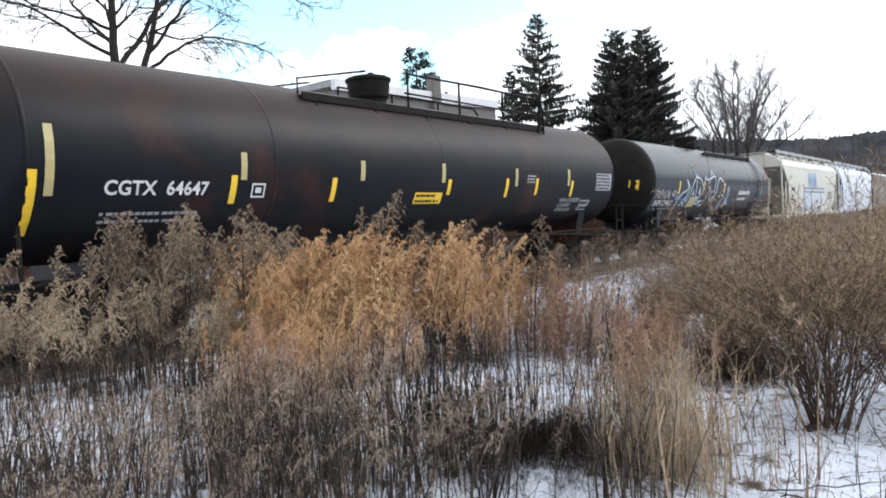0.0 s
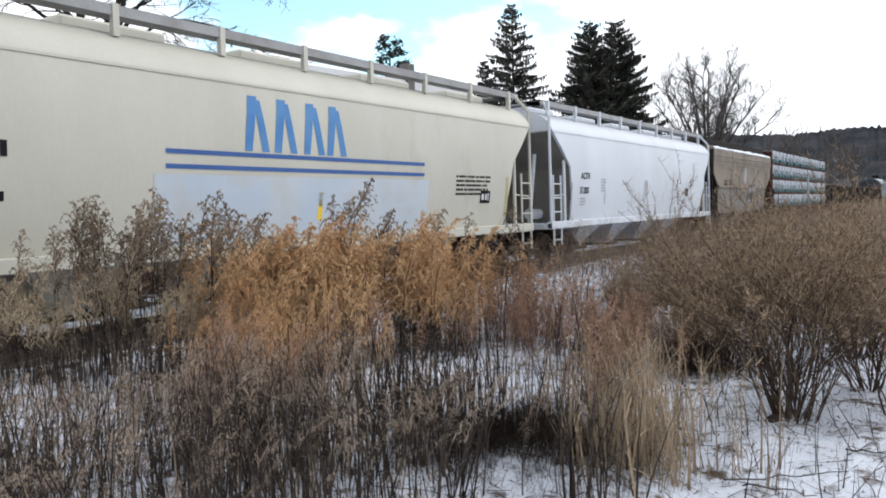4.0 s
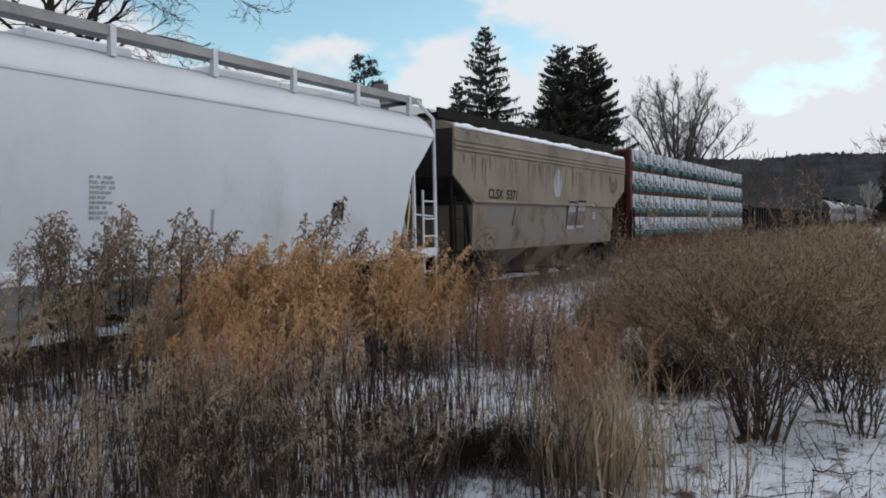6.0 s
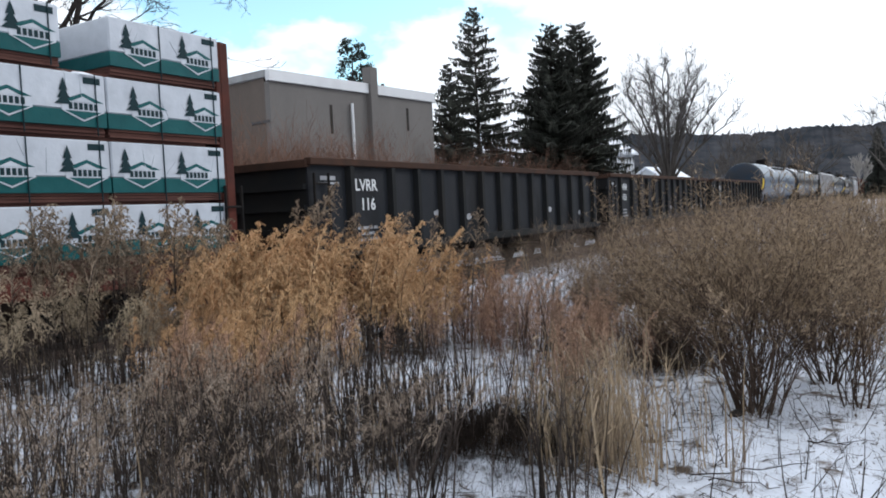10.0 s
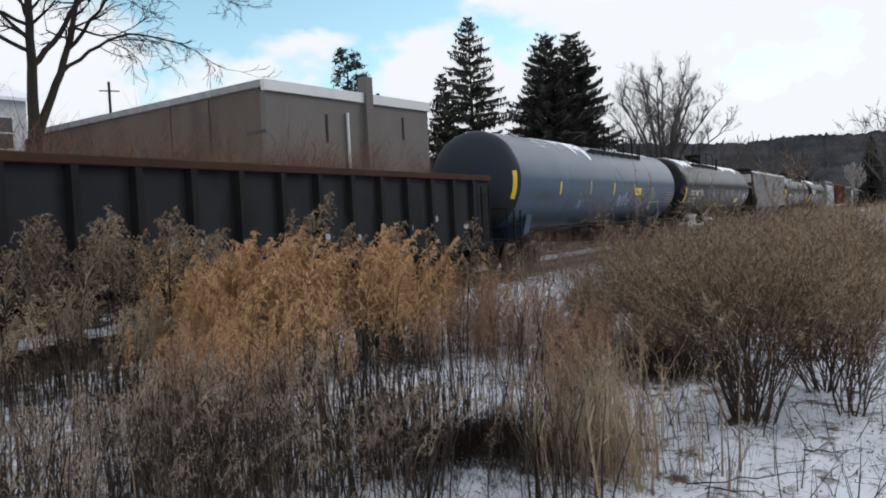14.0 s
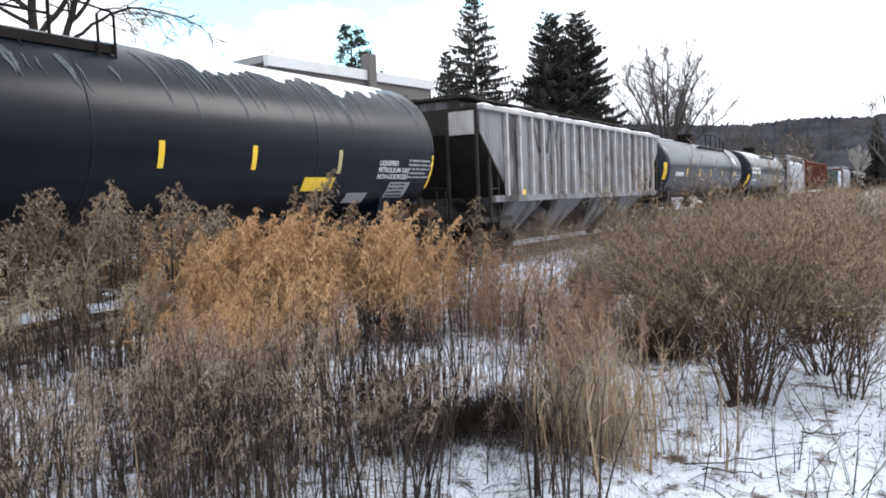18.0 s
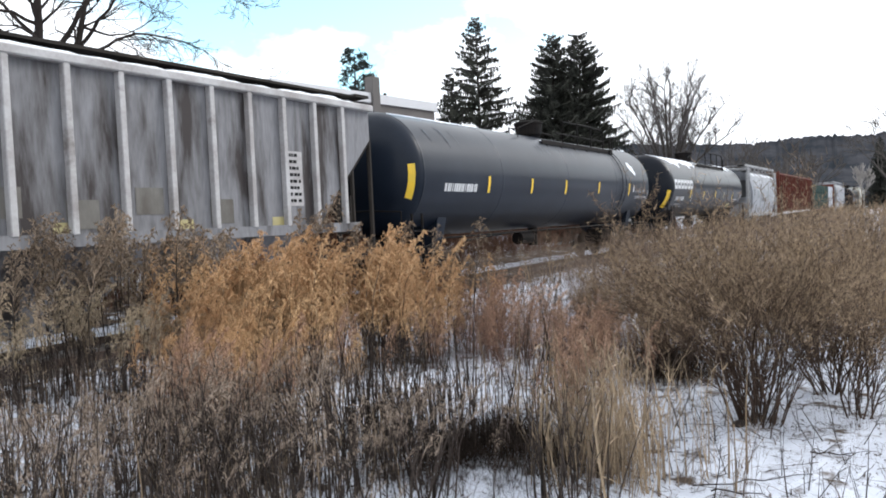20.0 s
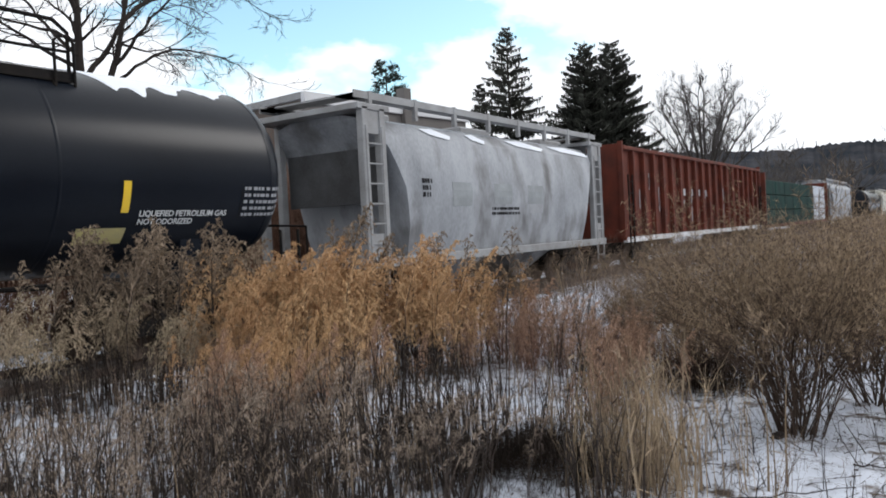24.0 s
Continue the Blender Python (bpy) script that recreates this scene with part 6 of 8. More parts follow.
def drips(car, on, r, x0, x1, count, seed, v_top, lo=0.3, hi=1.0, mat="streak", lean=0.25):
    """Frozen melt streaks that run down the shell."""
    rng = random.Random(seed)
    for _ in range(count):
        u, v, w, ln = rng.uniform(x0, x1), v_top + rng.uniform(-0.1, 0.15), rng.choice((0.010, 0.014, 0.02, 0.035)), rng.uniform(lo, hi)
        k, prev, bm = 7, None, bmesh.new()
        for i in range(k + 1):
            t = i / k
            ww = w * (1 - t ** 1.5) + 0.004
            uu = u + lean * ln * t + 0.015 * math.sin(u * 40 + 7 * t)
            cur = (bm.verts.new(on(uu - ww, v - ln * t)), bm.verts.new(on(uu + ww, v - ln * t)))
            if prev:
                bm.faces.new((prev[0], prev[1], cur[1], cur[0]))
            prev = cur
        part("melt_streak", bm, mat, car, "pale frozen melt streak")


def text_on(car, on, text, height, u, v, mat="decal_white", label="", spread=1.0, name="lettering"):
    return lettering(text, height, lambda a, b: on(u + a, v + b), mat, car, name, label, spread)


rngp = random.Random(7)

# tank car with a brown, rust-stained top
car, on, h = tank_car(-122.85, -103.85, "black tank car with a rusty brown top and yellow strips", "tank_rusty", walk_l=-3.6, walk_r=5.35, dome_x=-1.25, rail=(-0.5, 5.25), hoop=(-3.5, -1.6))
text_on(car, on, "CGTX  64647", 0.20, -7.76, -0.60, label="white reporting mark and number", spread=1.02)
bars(print_rows(-7.75, -0.92, 1.7, 2, 0.05, 0.08, rngp), on, "decal_grey", car)
for u, m, a, b in ((-8.78, "yellow", -1.22, -0.28), (-8.56, "worn_yellow", -0.62, 0.3), (-5.66, "yellow", -0.75, -0.29), (-5.48, "worn_yellow", -0.36, 0.07), (-3.42, "yellow", -0.73, -0.29), (-2.68, "worn_yellow", -0.33, 0.04),
                   (-0.1, "worn_yellow", -0.33, 0.07), (0.14, "yellow", -0.6, -0.26), (2.54, "yellow", -0.66, -0.2), (2.96, "worn_yellow", -0.38, 0.05), (4.0, "yellow", -0.6, -0.17), (5.77, "worn_yellow", -0.34, 0.1), (6.0, "yellow", -0.64, -0.2), (8.88, "worn_yellow", -0.55, 0.2), (9.06, "yellow", -0.85, -0.15)):
    stripe(car, on, u, a, b, m)
placard(car, on, -5.26, -0.67, 0.32, 0.28, "decal_black", "small square test plate")
bars([(-5.24, -4.96, -0.65, -0.62), (-5.24, -4.96, -0.44, -0.41), (-5.24, -5.21, -0.62, -0.44), (-4.99, -4.96, -0.62, -0.44), (-5.16, -5.04, -0.57, -0.48)], lambda a, b: on(a, b) + Vector((0, -0.004, 0)), "decal_white", car)
placard(car, on, -0.95, -0.80, 0.95, 0.25, "yellow", "yellow warning panel", 2, "decal_black")
placard(car, on, 7.6, -0.46, 1.05, 0.50, "decal_grey", "pale data panel with small print", 5, "decal_black")
text_on(car, on, "NON-ODORIZED\nLIQUEFIED\nPETROLEUM", 0.11, 5.55, -0.80, "decal_grey")
bars(print_rows(3.55, -0.14, 0.42, 3, 0.04, 0.035, rngp), on, "decal_grey", car)
placard(car, on, 6.85, -1.09, 0.6, 0.34, "decal_grey", "framed stencil box", 2, "decal_black")
TANK1 = car


# second tank car, sprayed with a mural of interlocked strokes
car, on, h = tank_car(-101.6, -84.6, "black tank car with blue and white sprayed strokes along its side", "tank_grey", r=1.5, zc=2.85, walk_l=-0.9, walk_r=6.0, dome_x=-0.8, rail=(0.5, 5.9), hoop=(-2.4, 0.3), head_mat="iron")


def spray(points, w, mat, name="sprayed_stroke", lift=0.0):
    """A broad sprayed line that follows the shell."""
    bm = bmesh.new()
    prev = None
    for i, (u, v) in enumerate(points):
        a, b = points[max(0, i - 1)], points[min(len(points) - 1, i + 1)]
        d = Vector((b[0] - a[0], b[1] - a[1]))
        d = d.normalized() if d.length > 1e-6 else Vector((1, 0))
        nx, ny = -d.y * w / 2, d.x * w / 2
        cur = []
        for s in (-1, 1):
            p = on(u + s * nx, v + s * ny)
            cur.append(bm.verts.new(p + Vector((0, -lift, 0))))
        if prev:
            bm.faces.new((prev[0], prev[1], cur[1], cur[0]))
        prev = cur
    return part(name, bm, mat, car, "sprayed paint stroke")


def curl(u, v, su, sv, turn, start, n=14):
    return [(u + su * math.cos(start + turn * i / n), v + sv * math.sin(start + turn * i / n)) for i in range(n + 1)]


def flowing(points, n=5):
    """A smooth line through a few turning points."""
    out = []
    p = [points[0]] + list(points) + [points[-1]]
    for a, b, c, d in zip(p, p[1:], p[2:], p[3:]):
        for k in range(n):
            t = k / n
            out.append(tuple(0.5 * (2 * b[i] + (c[i] - a[i]) * t + (2 * a[i] - 5 * b[i] + 4 * c[i] - d[i]) * t * t + (3 * b[i] - a[i] - 3 * c[i] + d[i]) * t ** 3) for i in (0, 1)))
    return out + [points[-1]]


g = random.Random(21)
patch([(-5.1, -1.2), (-5.1, -0.7), (-4.8, -0.5), (-4.3, -0.35), (-4.3, -1.1)], on, "tank_black", car, "sprayed_ground", "black field behind the sprayed strokes", 6)
patch([(-4.15, -1.2), (-4.05, -0.5), (-3.6, 0.05), (-2.9, 0.0), (-2.3, 0.12), (-1.0, 0.15), (-0.3, 0.1), (0.2, -0.15), (0.4, -0.7), (0.1, -1.35), (-2.0, -1.3)], on, "tank_black", car, "sprayed_ground", "black field behind the sprayed strokes", 8)
near = lambda a, b: on(a, b) + Vector((0, -0.003, 0))
for outline in ([(-5.5, -0.68), (-4.84, -0.42), (-5.04, -0.62), (-5.13, -0.95)], [(-4.49, -0.61), (-4.26, -0.40), (-4.29, -0.95), (-4.43, -0.78)], [(0.88, -1.13), (0.99, -0.7), (1.55, -1.01)],
                [(-3.64, 0.24), (-3.2, 0.24), (-3.37, 0.10)], [(0.3, -1.22), (0.39, -0.98), (0.5, -1.23), (0.41, -1.4)]):
    patch(outline, near, "spray_blue", car, "sprayed_patch", "blue sprayed patch", 3)
patch([(-3.9, -0.66), (-2.9, -0.64), (-3.05, -1.1), (-3.9, -1.1)], near, "worn_yellow", car, "placard", "dull yellow warning panel", 3)
HOOK = ((-5.13, -1.24), (-5.16, -0.98), (-5.07, -0.67), (-4.87, -0.49), (-4.56, -0.42), (-4.38, -0.27), (-4.49, -0.11), (-4.56, 0.02), (-4.26, -0.29), (-4.29, -0.51), (-4.47, -0.73), (-4.48, -0.9), (-4.26, -1.03))
PEAK = ((-4.2, -0.93), (-4.05, -0.55), (-3.89, -0.19), (-3.57, 0.07), (-3.37, 0.16), (-3.43, -0.1), (-3.41, -0.36), (-3.34, -0.67))
BOWL = ((-3.34, 0.13), (-2.9, 0.03), (-2.59, -0.27), (-2.64, -0.48), (-2.9, -0.76), (-2.64, -0.87), (-2.32, -0.78), (-2.68, -0.97), (-3.07, -0.9), (-3.14, -0.62))
FORK = ((-2.55, -0.1), (-2.27, 0.17), (-2.13, 0.03), (-1.7, 0.1), (-1.99, -0.19), (-1.7, -0.34), (-1.94, -0.64), (-2.08, -1.01), (-2.45, -1.04))
STEP = ((-1.7, 0.1), (-0.99, 0.19), (-1.1, -0.35), (-0.97, -0.6), (-1.4, -0.82), (-1.52, -0.56), (-1.3, -0.38))
FOOT = ((-0.94, -0.93), (-0.79, -0.27), (-0.57, 0.07), (-0.25, 0.12), (0.19, -0.15), (0.08, -0.55), (0.42, -0.66), (0.08, -1.01), (-0.09, -1.35), (-0.36, -1.13), (-0.57, -1.38))
TAIL = ((0.76, -1.45), (0.88, -0.79), (0.83, -0.21), (1.09, -0.56), (0.99, -0.9), (1.53, -1.04))
MURAL = (HOOK, PEAK, BOWL, FORK, STEP, FOOT, TAIL, ((0.28, -1.21), (0.39, -0.94), (0.53, -1.23), (0.42, -1.42), (0.28, -1.21)), ((-1.55, 0.22), (-1.38, 0.41), (-1.2, 0.23)))
for u, v in ((-3.7, -0.45), (-2.98, -0.38), (-0.2, -0.52)):      # pale wedges inside the shapes
    patch([(u - 0.11, v - 0.16), (u + 0.1, v - 0.16), (u + 0.02, v + 0.16)], near, "spray_white", car, "sprayed_patch", "white sprayed wedge", 2)
for line in MURAL:
    spray(flowing(line, 3), 0.11, "spray_glow", "sprayed_halo", lift=0.004)
for line in MURAL:
    spray(flowing(line, 3), 0.046, "spray_white", lift=0.007)
bars([(-4.78, -4.5, -0.76, -0.73), (-4.78, -4.5, -1.02, -0.99), (-4.78, -4.75, -1.02, -0.73), (-4.53, -4.5, -1.02, -0.73), (-4.7, -4.58, -0.92, -0.83)], lambda a, b: on(a, b) + Vector((0, -0.006, 0)), "decal_white", car, "test_plate", "small square test plate")
for u, v, w, hh in ((6.2, -0.55, 0.9, 0.4), (7.2, -0.75, 0.8, 0.5), (6.7, -1.05, 1.5, 0.25)):
    patch([(u, v), (u + w, v), (u + w, v + hh), (u, v + hh)], on, "spray_glow", car, "sprayed_patch", "dull teal sprayed patch", 3)
text_on(car, on, "SHPX 224412", 0.22, -7.48, -1.00, label="white reporting mark and number", spread=1.02)
u = -7.55
for k in range(11):                                        # a scrawled line that cannot be read
    w, top, low = g.uniform(0.09, 0.17), g.uniform(-0.46, -0.38), g.uniform(-0.72, -0.64)
    mid = g.uniform(-0.6, -0.5)
    kind = (1, 0, 3, 0, 2, 3, 1, 2, 0, 1, 3)[k]
    if kind == 0:
        spray(curl(u + w / 2, mid, w / 2, (top - low) / 2.4, 6.1, 0.6), 0.026, "decal_white")
    elif kind == 1:
        spray([(u, low), (u + 0.02, top), (u + w, top - 0.03), (u + w * 0.9, mid), (u + 0.03, mid - 0.02)], 0.026, "decal_white")
    elif kind == 2:
        spray([(u + w, top), (u, mid), (u + w, low)], 0.026, "decal_white")
        spray([(u, top), (u + 0.01, low)], 0.026, "decal_white")
    else:
        spray([(u, low), (u + w * 0.15, top), (u + w * 0.85, low), (u + w, top)], 0.026, "decal_white")
    u += w + g.uniform(0.03, 0.07) + (0.12 if k in (3, 7) else 0)
bars(print_rows(-7.4, -1.18, 2.2, 1, 0.06, 0.05, rngp), on, "decal_grey", car)
bars(print_rows(2.6, -0.55, 2.1, 1, 0.16, 0.1, rngp) + print_rows(2.7, -0.82, 1.5, 1, 0.12, 0.1, rngp), on, "decal_white", car)
placard(car, on, 6.8, -0.50, 0.8, 0.4, "spray_glow", "dull data panel with small print", 4, "decal_black")
for u in (-8.4, -5.4, -2.5, 0.28, 8.35):
    stripe(car, on, u, -0.52, -0.06)
for u in (2.9, 4.1, 6.6):
    stripe(car, on, u, -0.5, -0.1, "decal_grey", 0.05)


# ---- covered hoppers
def hopper_body(h, prof, cut, z_low, mat, car, name="body"):
    """A hull from a half profile of (half width, height), bottom to top; its ends rise along cut, a line of (inset, height)."""
    zs, ws = [p[1] for p in prof], [p[0] for p in prof]
    ins, hts = [c[0] for c in cut], [c[1] for c in cut]
    edge = sorted(set(ins + [(a + b) / 2 for a, b in zip(ins, ins[1:])]))
    xs = [-h + e for e in edge] + list(np.linspace(-h + ins[-1], h - ins[-1], 9))[1:-1] + [h - e for e in reversed(edge)]
    st = []
    for x in xs:
        e = h - abs(x)
        zb = float(np.interp(e, ins, hts)) if e < ins[-1] - 1e-6 else z_low
        near = [(float(np.interp(max(z, zb), zs, ws)), max(z, zb) + 0.0005 * i) for i, z in enumerate(zs)]
        st.append([(x, -w, z) for w, z in near] + [(x, w, z) for w, z in reversed(near)])
    hull = part(name, rings(st), mat, car, smooth=True)
    hull.data.set_sharp_from_angle(angle=radians(24))
    return hull


def running_board(car, h, z, y, mat, post_mat, n_post, snow=False):
    for s in (-1, 1):
        part("running_board", boxm(-h, h, *sorted((s * (y - 0.45), s * y)), z, z + 0.04), mat, car)
        part("board_edge", boxm(-h, h, *sorted((s * y, s * (y + 0.03))), z - 0.05, z + 0.10), mat, car)
        for x in np.linspace(-h + 0.5, h - 0.5, n_post):
            part("board_bracket", boxm(x - 0.05, x + 0.05, *sorted((s * (y - 0.05), s * (y + 0.045))), z - 0.34, z + 0.12), post_mat, car)
    for s in (-1, 1):
        part("end_board", boxm(*sorted((s * h, s * (h - 0.5))), -y, y, z, z + 0.04), mat, car)


def hatches(car, h, z, n, mat, length=0.9):
    for x in np.linspace(-h + 1.6, h - 1.6, n):
        part("hatch_cover", boxm(x - length, x + length, -0.45, 0.45, z - 0.05, z + 0.14, bevel=0.04), mat, car)


def end_frame(car, s, h, mat, z_top, slope_top, inset=0.0, post_x=(0.05, 0.95)):
    """End platform, corner posts, ladders, brake gear and slope-sheet braces at one end of a hopper."""
    part("end_platform", boxm(*sorted((s * (h - 1.9), s * h)), -1.5, 1.5, 1.06, 1.22, bevel=0.01), mat, car)
    for y in (-1.46, 1.46):
        part("corner_post", pipe([(s * (h - post_x[0]), y, 1.1), (s * (h - post_x[0]), y, z_top - 0.15), (s * (h - post_x[0] - 0.25), y * 0.8, z_top + 0.28)], 0.045), mat, car)
        part("side_post", rod(bmesh.new(), (s * (h - post_x[1]), y, 1.1), (s * (h - post_x[1]), y, slope_top - 0.6), 0.05, 6), mat, car)
        part("brace", rod(bmesh.new(), (s * (h - 1.65), y * 0.95, 1.2), (s * (h - 1.4), y * 0.95, 2.3), 0.05, 6), mat, car)
    ladder(car, s * (h - 0.38), -1.50, 0.6, 2.6, 0.5, mat)
    ladder(car, s * (h - 0.02), 1.0, 0.9, z_top + 0.1, 0.42, mat, "y")
    part("handrail", pipe([(s * (h - 0.05), -1.46, 2.0), (s * (h - 0.95), -1.46, 2.05)], 0.02), mat, car)
    for y in (-0.7, 0.7):
        part("slope_brace", rod(bmesh.new(), (s * (h - 0.15), y, 1.2), (s * (h - 0.6), y, slope_top - 0.45), 0.06, 6), mat, car)
    part("brake_cylinder", rod(bmesh.new(), (s * (h - 1.35), -0.4, 1.5), (s * (h - 0.7), -0.4, 1.5), 0.16, 12), "iron" if s > 0 else mat, car)
    coupler(car, s * h, s)
    part("centre_sill", boxm(*sorted((s * (h - 2.6), s * h)), -0.28, 0.28, 0.74, 1.08), "iron", car)
    bogie(car, s * (h - 1.75))


def bays(car, xs, top, mat, w=1.15):
    for x in xs:
        bm = rings([[(x - a, -b, z), (x + a, -b, z), (x + a, b, z), (x - a, b, z)] for a, b, z in ((0.35, 0.45, 0.32), (0.4, 0.5, 0.5), (w, 1.3, top))])
        part("outlet_bay", bm, mat, car)
        part("outlet_gate", boxm(x - 0.45, x + 0.45, -0.62, 0.62, 0.28, 0.36, bevel=0.01), "iron", car)


def side_on(prof):
    zs, ws = [p[1] for p in prof], [p[0] for p in prof]

    def on(u, v):
        return Vector((u, -float(np.interp(v, zs, ws)) - 0.008, v))
    return on


ROUND = [(1.38, 1.25), (1.47, 1.7), (1.54, 2.2), (1.58, 2.8), (1.57, 3.4), (1.53, 3.80), (1.525, 3.86), (1.46, 4.02), (1.32, 4.19), (1.10, 4.34), (0.8, 4.45), (0.45, 4.52), (0.0, 4.54)]


def round_hopper(left, right, label, mat, end_mat, n_post=9):
    car, h = car_base("covered_hopper", left, right, label)
    hopper_body(h - 0.12, ROUND, ((0, 3.86), (1.05, 2.86), (1.28, 1.9), (1.36, 1.25)), 1.25, mat, car)
    on = side_on(ROUND)
    for s in (-1, 1):
        part("side_sill", boxm(-h, h, *sorted((s * 1.36, s * 1.52)), 1.08, 1.28, bevel=0.015), mat, car)
        part("eave_seam", boxm(-h + 0.14, h - 0.14, *sorted((s * 1.48, s * 1.545)), 3.82, 3.86), mat, car)
        end_frame(car, s, h, mat, 4.42, 3.7)
        # sheet over the sloped end, greyer than the hull to paint in its shade
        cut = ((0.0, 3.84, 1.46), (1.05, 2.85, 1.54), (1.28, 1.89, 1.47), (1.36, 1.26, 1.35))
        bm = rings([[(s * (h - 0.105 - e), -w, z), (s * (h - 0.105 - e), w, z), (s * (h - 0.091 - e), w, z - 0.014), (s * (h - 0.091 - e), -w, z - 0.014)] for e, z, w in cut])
        part("slope_sheet", bm, "shade_print_grey", car, "grey slope sheet under the end, shade painted into its colour")
        part("end_panel", boxm(*sorted((s * (h - 0.11), s * (h - 0.07))), -0.45, 0.45, 3.9, 4.4), mat, car)
    running_board(car, h - 0.1, 4.66, 1.16, end_mat, mat, n_post)
    hatches(car, h, 4.56, 5, mat)
    bays(car, (-4.3, -1.45, 1.45, 4.3) if h > 8.1 else (-4.0, 0, 4.0), 1.4, mat)
    return car, on, h


# cream hopper with blue stripes and a pale blue lower band
car, on, h = round_hopper(-82.2, -65.65, "cream covered hopper with blue lines along its side", "cream_paint", "frame_grey")
for v in (2.66, 2.44):
    patch([(-3.4, v), (3.13, v), (3.13, v + 0.07), (-3.4, v + 0.07)], on, "decal_blue", car, "stripe", "dark blue line")
patch([(-3.6, 1.3), (3.3, 1.3), (3.3, 2.36), (-3.6, 2.36)], on, "pale_blue", car, "lower_band", "pale blue panel", 4)
for k, u in enumerate((-1.9, -1.25, -0.55, 0.05)):      # the owner's emblem, as plain slanted bars
    patch([(u, 2.76), (u + 0.16, 2.76), (u + 0.32, 3.66), (u + 0.12, 3.66)], on, "emblem_blue", car, "emblem_bar", "blue emblem bar", 3)
    patch([(u + 0.38, 2.76), (u + 0.54, 2.76), (u + 0.38, 3.60), (u + 0.24, 3.60)], on, "emblem_blue", car, "emblem_bar", "blue emblem bar", 3)
bars(print_rows(4.4, 2.44, 1.6, 5, 0.05, 0.05, rngp), on, "decal_black", car)
placard(car, on, 5.5, 1.84, 0.46, 0.30, "decal_black", "black data panel")
bars([(5.56, 5.66, 1.92, 2.06), (5.72, 5.80, 1.92, 2.06), (5.84, 5.88, 1.90, 2.08)], lambda a, b: on(a, b) + Vector((0, -0.004, 0)), "decal_white", car)
bars(print_rows(-6.4, 2.52, 0.9, 1, 0.2, 0.1, rngp) + print_rows(-6.4, 2.2, 0.7, 2, 0.12, 0.1, rngp), on, "decal_black", car)
stripe(car, on, -0.15, 1.6, 2.1), stripe(car, on, 6.75, 1.5, 2.5, "worn_yellow")

# white hopper
car, on, h = round_hopper(-64.5, -47.95, "clean white covered hopper with black lettering", "white_paint", "frame_grey", 9)
plate = lambda u, v: Vector((-h + 0.06, -u, v))
patch([(-0.1, 3.92), (0.75, 3.92), (0.75, 4.38), (-0.1, 4.38)], plate, "white_paint", car, "end_plate", "white plate on the car end")
for tx, tv in (("ACFX", 4.2), ("51283", 4.0)):
    lettering(tx, 0.13, lambda a, b: plate(0.1 + a, tv + b) + Vector((-0.006, 0, 0)), "decal_black", car, "lettering", "black mark on the end plate")
text_on(car, on, "ACFX", 0.19, -6.33, 2.52, "decal_black", "black reporting mark")
text_on(car, on, "51283", 0.19, -6.38, 2.08, "decal_black", "black car number")
for u, v, n in ((-4.75, 2.5, 5), (-6.3, 1.9, 3)):
    bars(print_rows(u, v, 0.4, n, 0.04, 0.05, rngp), on, "decal_grey", car)
bars(print_rows(-0.70, 2.50, 0.34, 9, 0.04, 0.03, rngp), on, "decal_grey", car)
placard(car, on, 4.42, 1.96, 0.34, 0.30, "decal_black", "black data panel")
bars([(4.48, 4.56, 2.08, 2.18), (4.60, 4.66, 2.04, 2.12)], lambda a, b: on(a, b) + Vector((0, -0.004, 0)), "decal_grey", car)
for u in (-4.36, -1.95, 1.45, 4.6):
    stripe(car, on, u, 1.75, 2.1, "decal_grey", 0.05)
stripe(car, on, 7.0, 1.5, 2.5, "worn_yellow", 0.07), stripe(car, on, -7.0, 1.6, 2.4, "decal_grey", 0.07)
bars([(-0.4, 0.2, 1.12, 1.24)], lambda u, v: Vector((u, -1.53, v)), "decal_grey", car)

def lumpy(x0, x1, y, z, wide, tall, seed):
    """A ragged roll of snow along an edge."""
    r = random.Random(seed)
    st = []
    n = int((x1 - x0) / 0.16)
    k = 0.8
    for i in range(n + 1):
        k = 0.55 * k + 0.45 * r.choice((0.35, 0.8, 1.0, 1.35))
        a, b = wide * (0.6 + 0.4 * k), tall * k + 0.015
        if i in (0, n):
            a, b = a * 0.3, 0.01
        st.append([(x0 + (x1 - x0) * i / n, y + a * math.cos(t), z + b * max(-0.3, math.sin(t))) for t in (2 * math.pi * j / 10 for j in range(10))])
    return rings(st)


# beige flat-sided hopper with a dark roof walk
FLAT = [(1.30, 1.12), (1.36, 1.6), (1.42, 2.36), (1.46, 2.42), (1.50, 3.1), (1.52, 3.6), (1.54, 3.9), (1.55, 4.12), (1.5, 4.24), (1.2, 4.36), (0.0, 4.44)]
car, h = car_base("covered_hopper", -47.2, -34.6, "beige covered hopper with rust marks and snow along its eave")
hopper_body(h, FLAT, ((0, 3.02), (1.08, 2.36), (1.14, 1.12)), 1.12, "beige_paint", car)
on = side_on(FLAT)
# weathered panel whose colour also includes shade
patch([(-4.95, 1.14), (4.95, 1.14), (4.95, 2.32), (-4.95, 2.32)], on, "beige_low", car, "lower_panel", "blue-grey weathered lower panel, darkened with painted shade", 4)
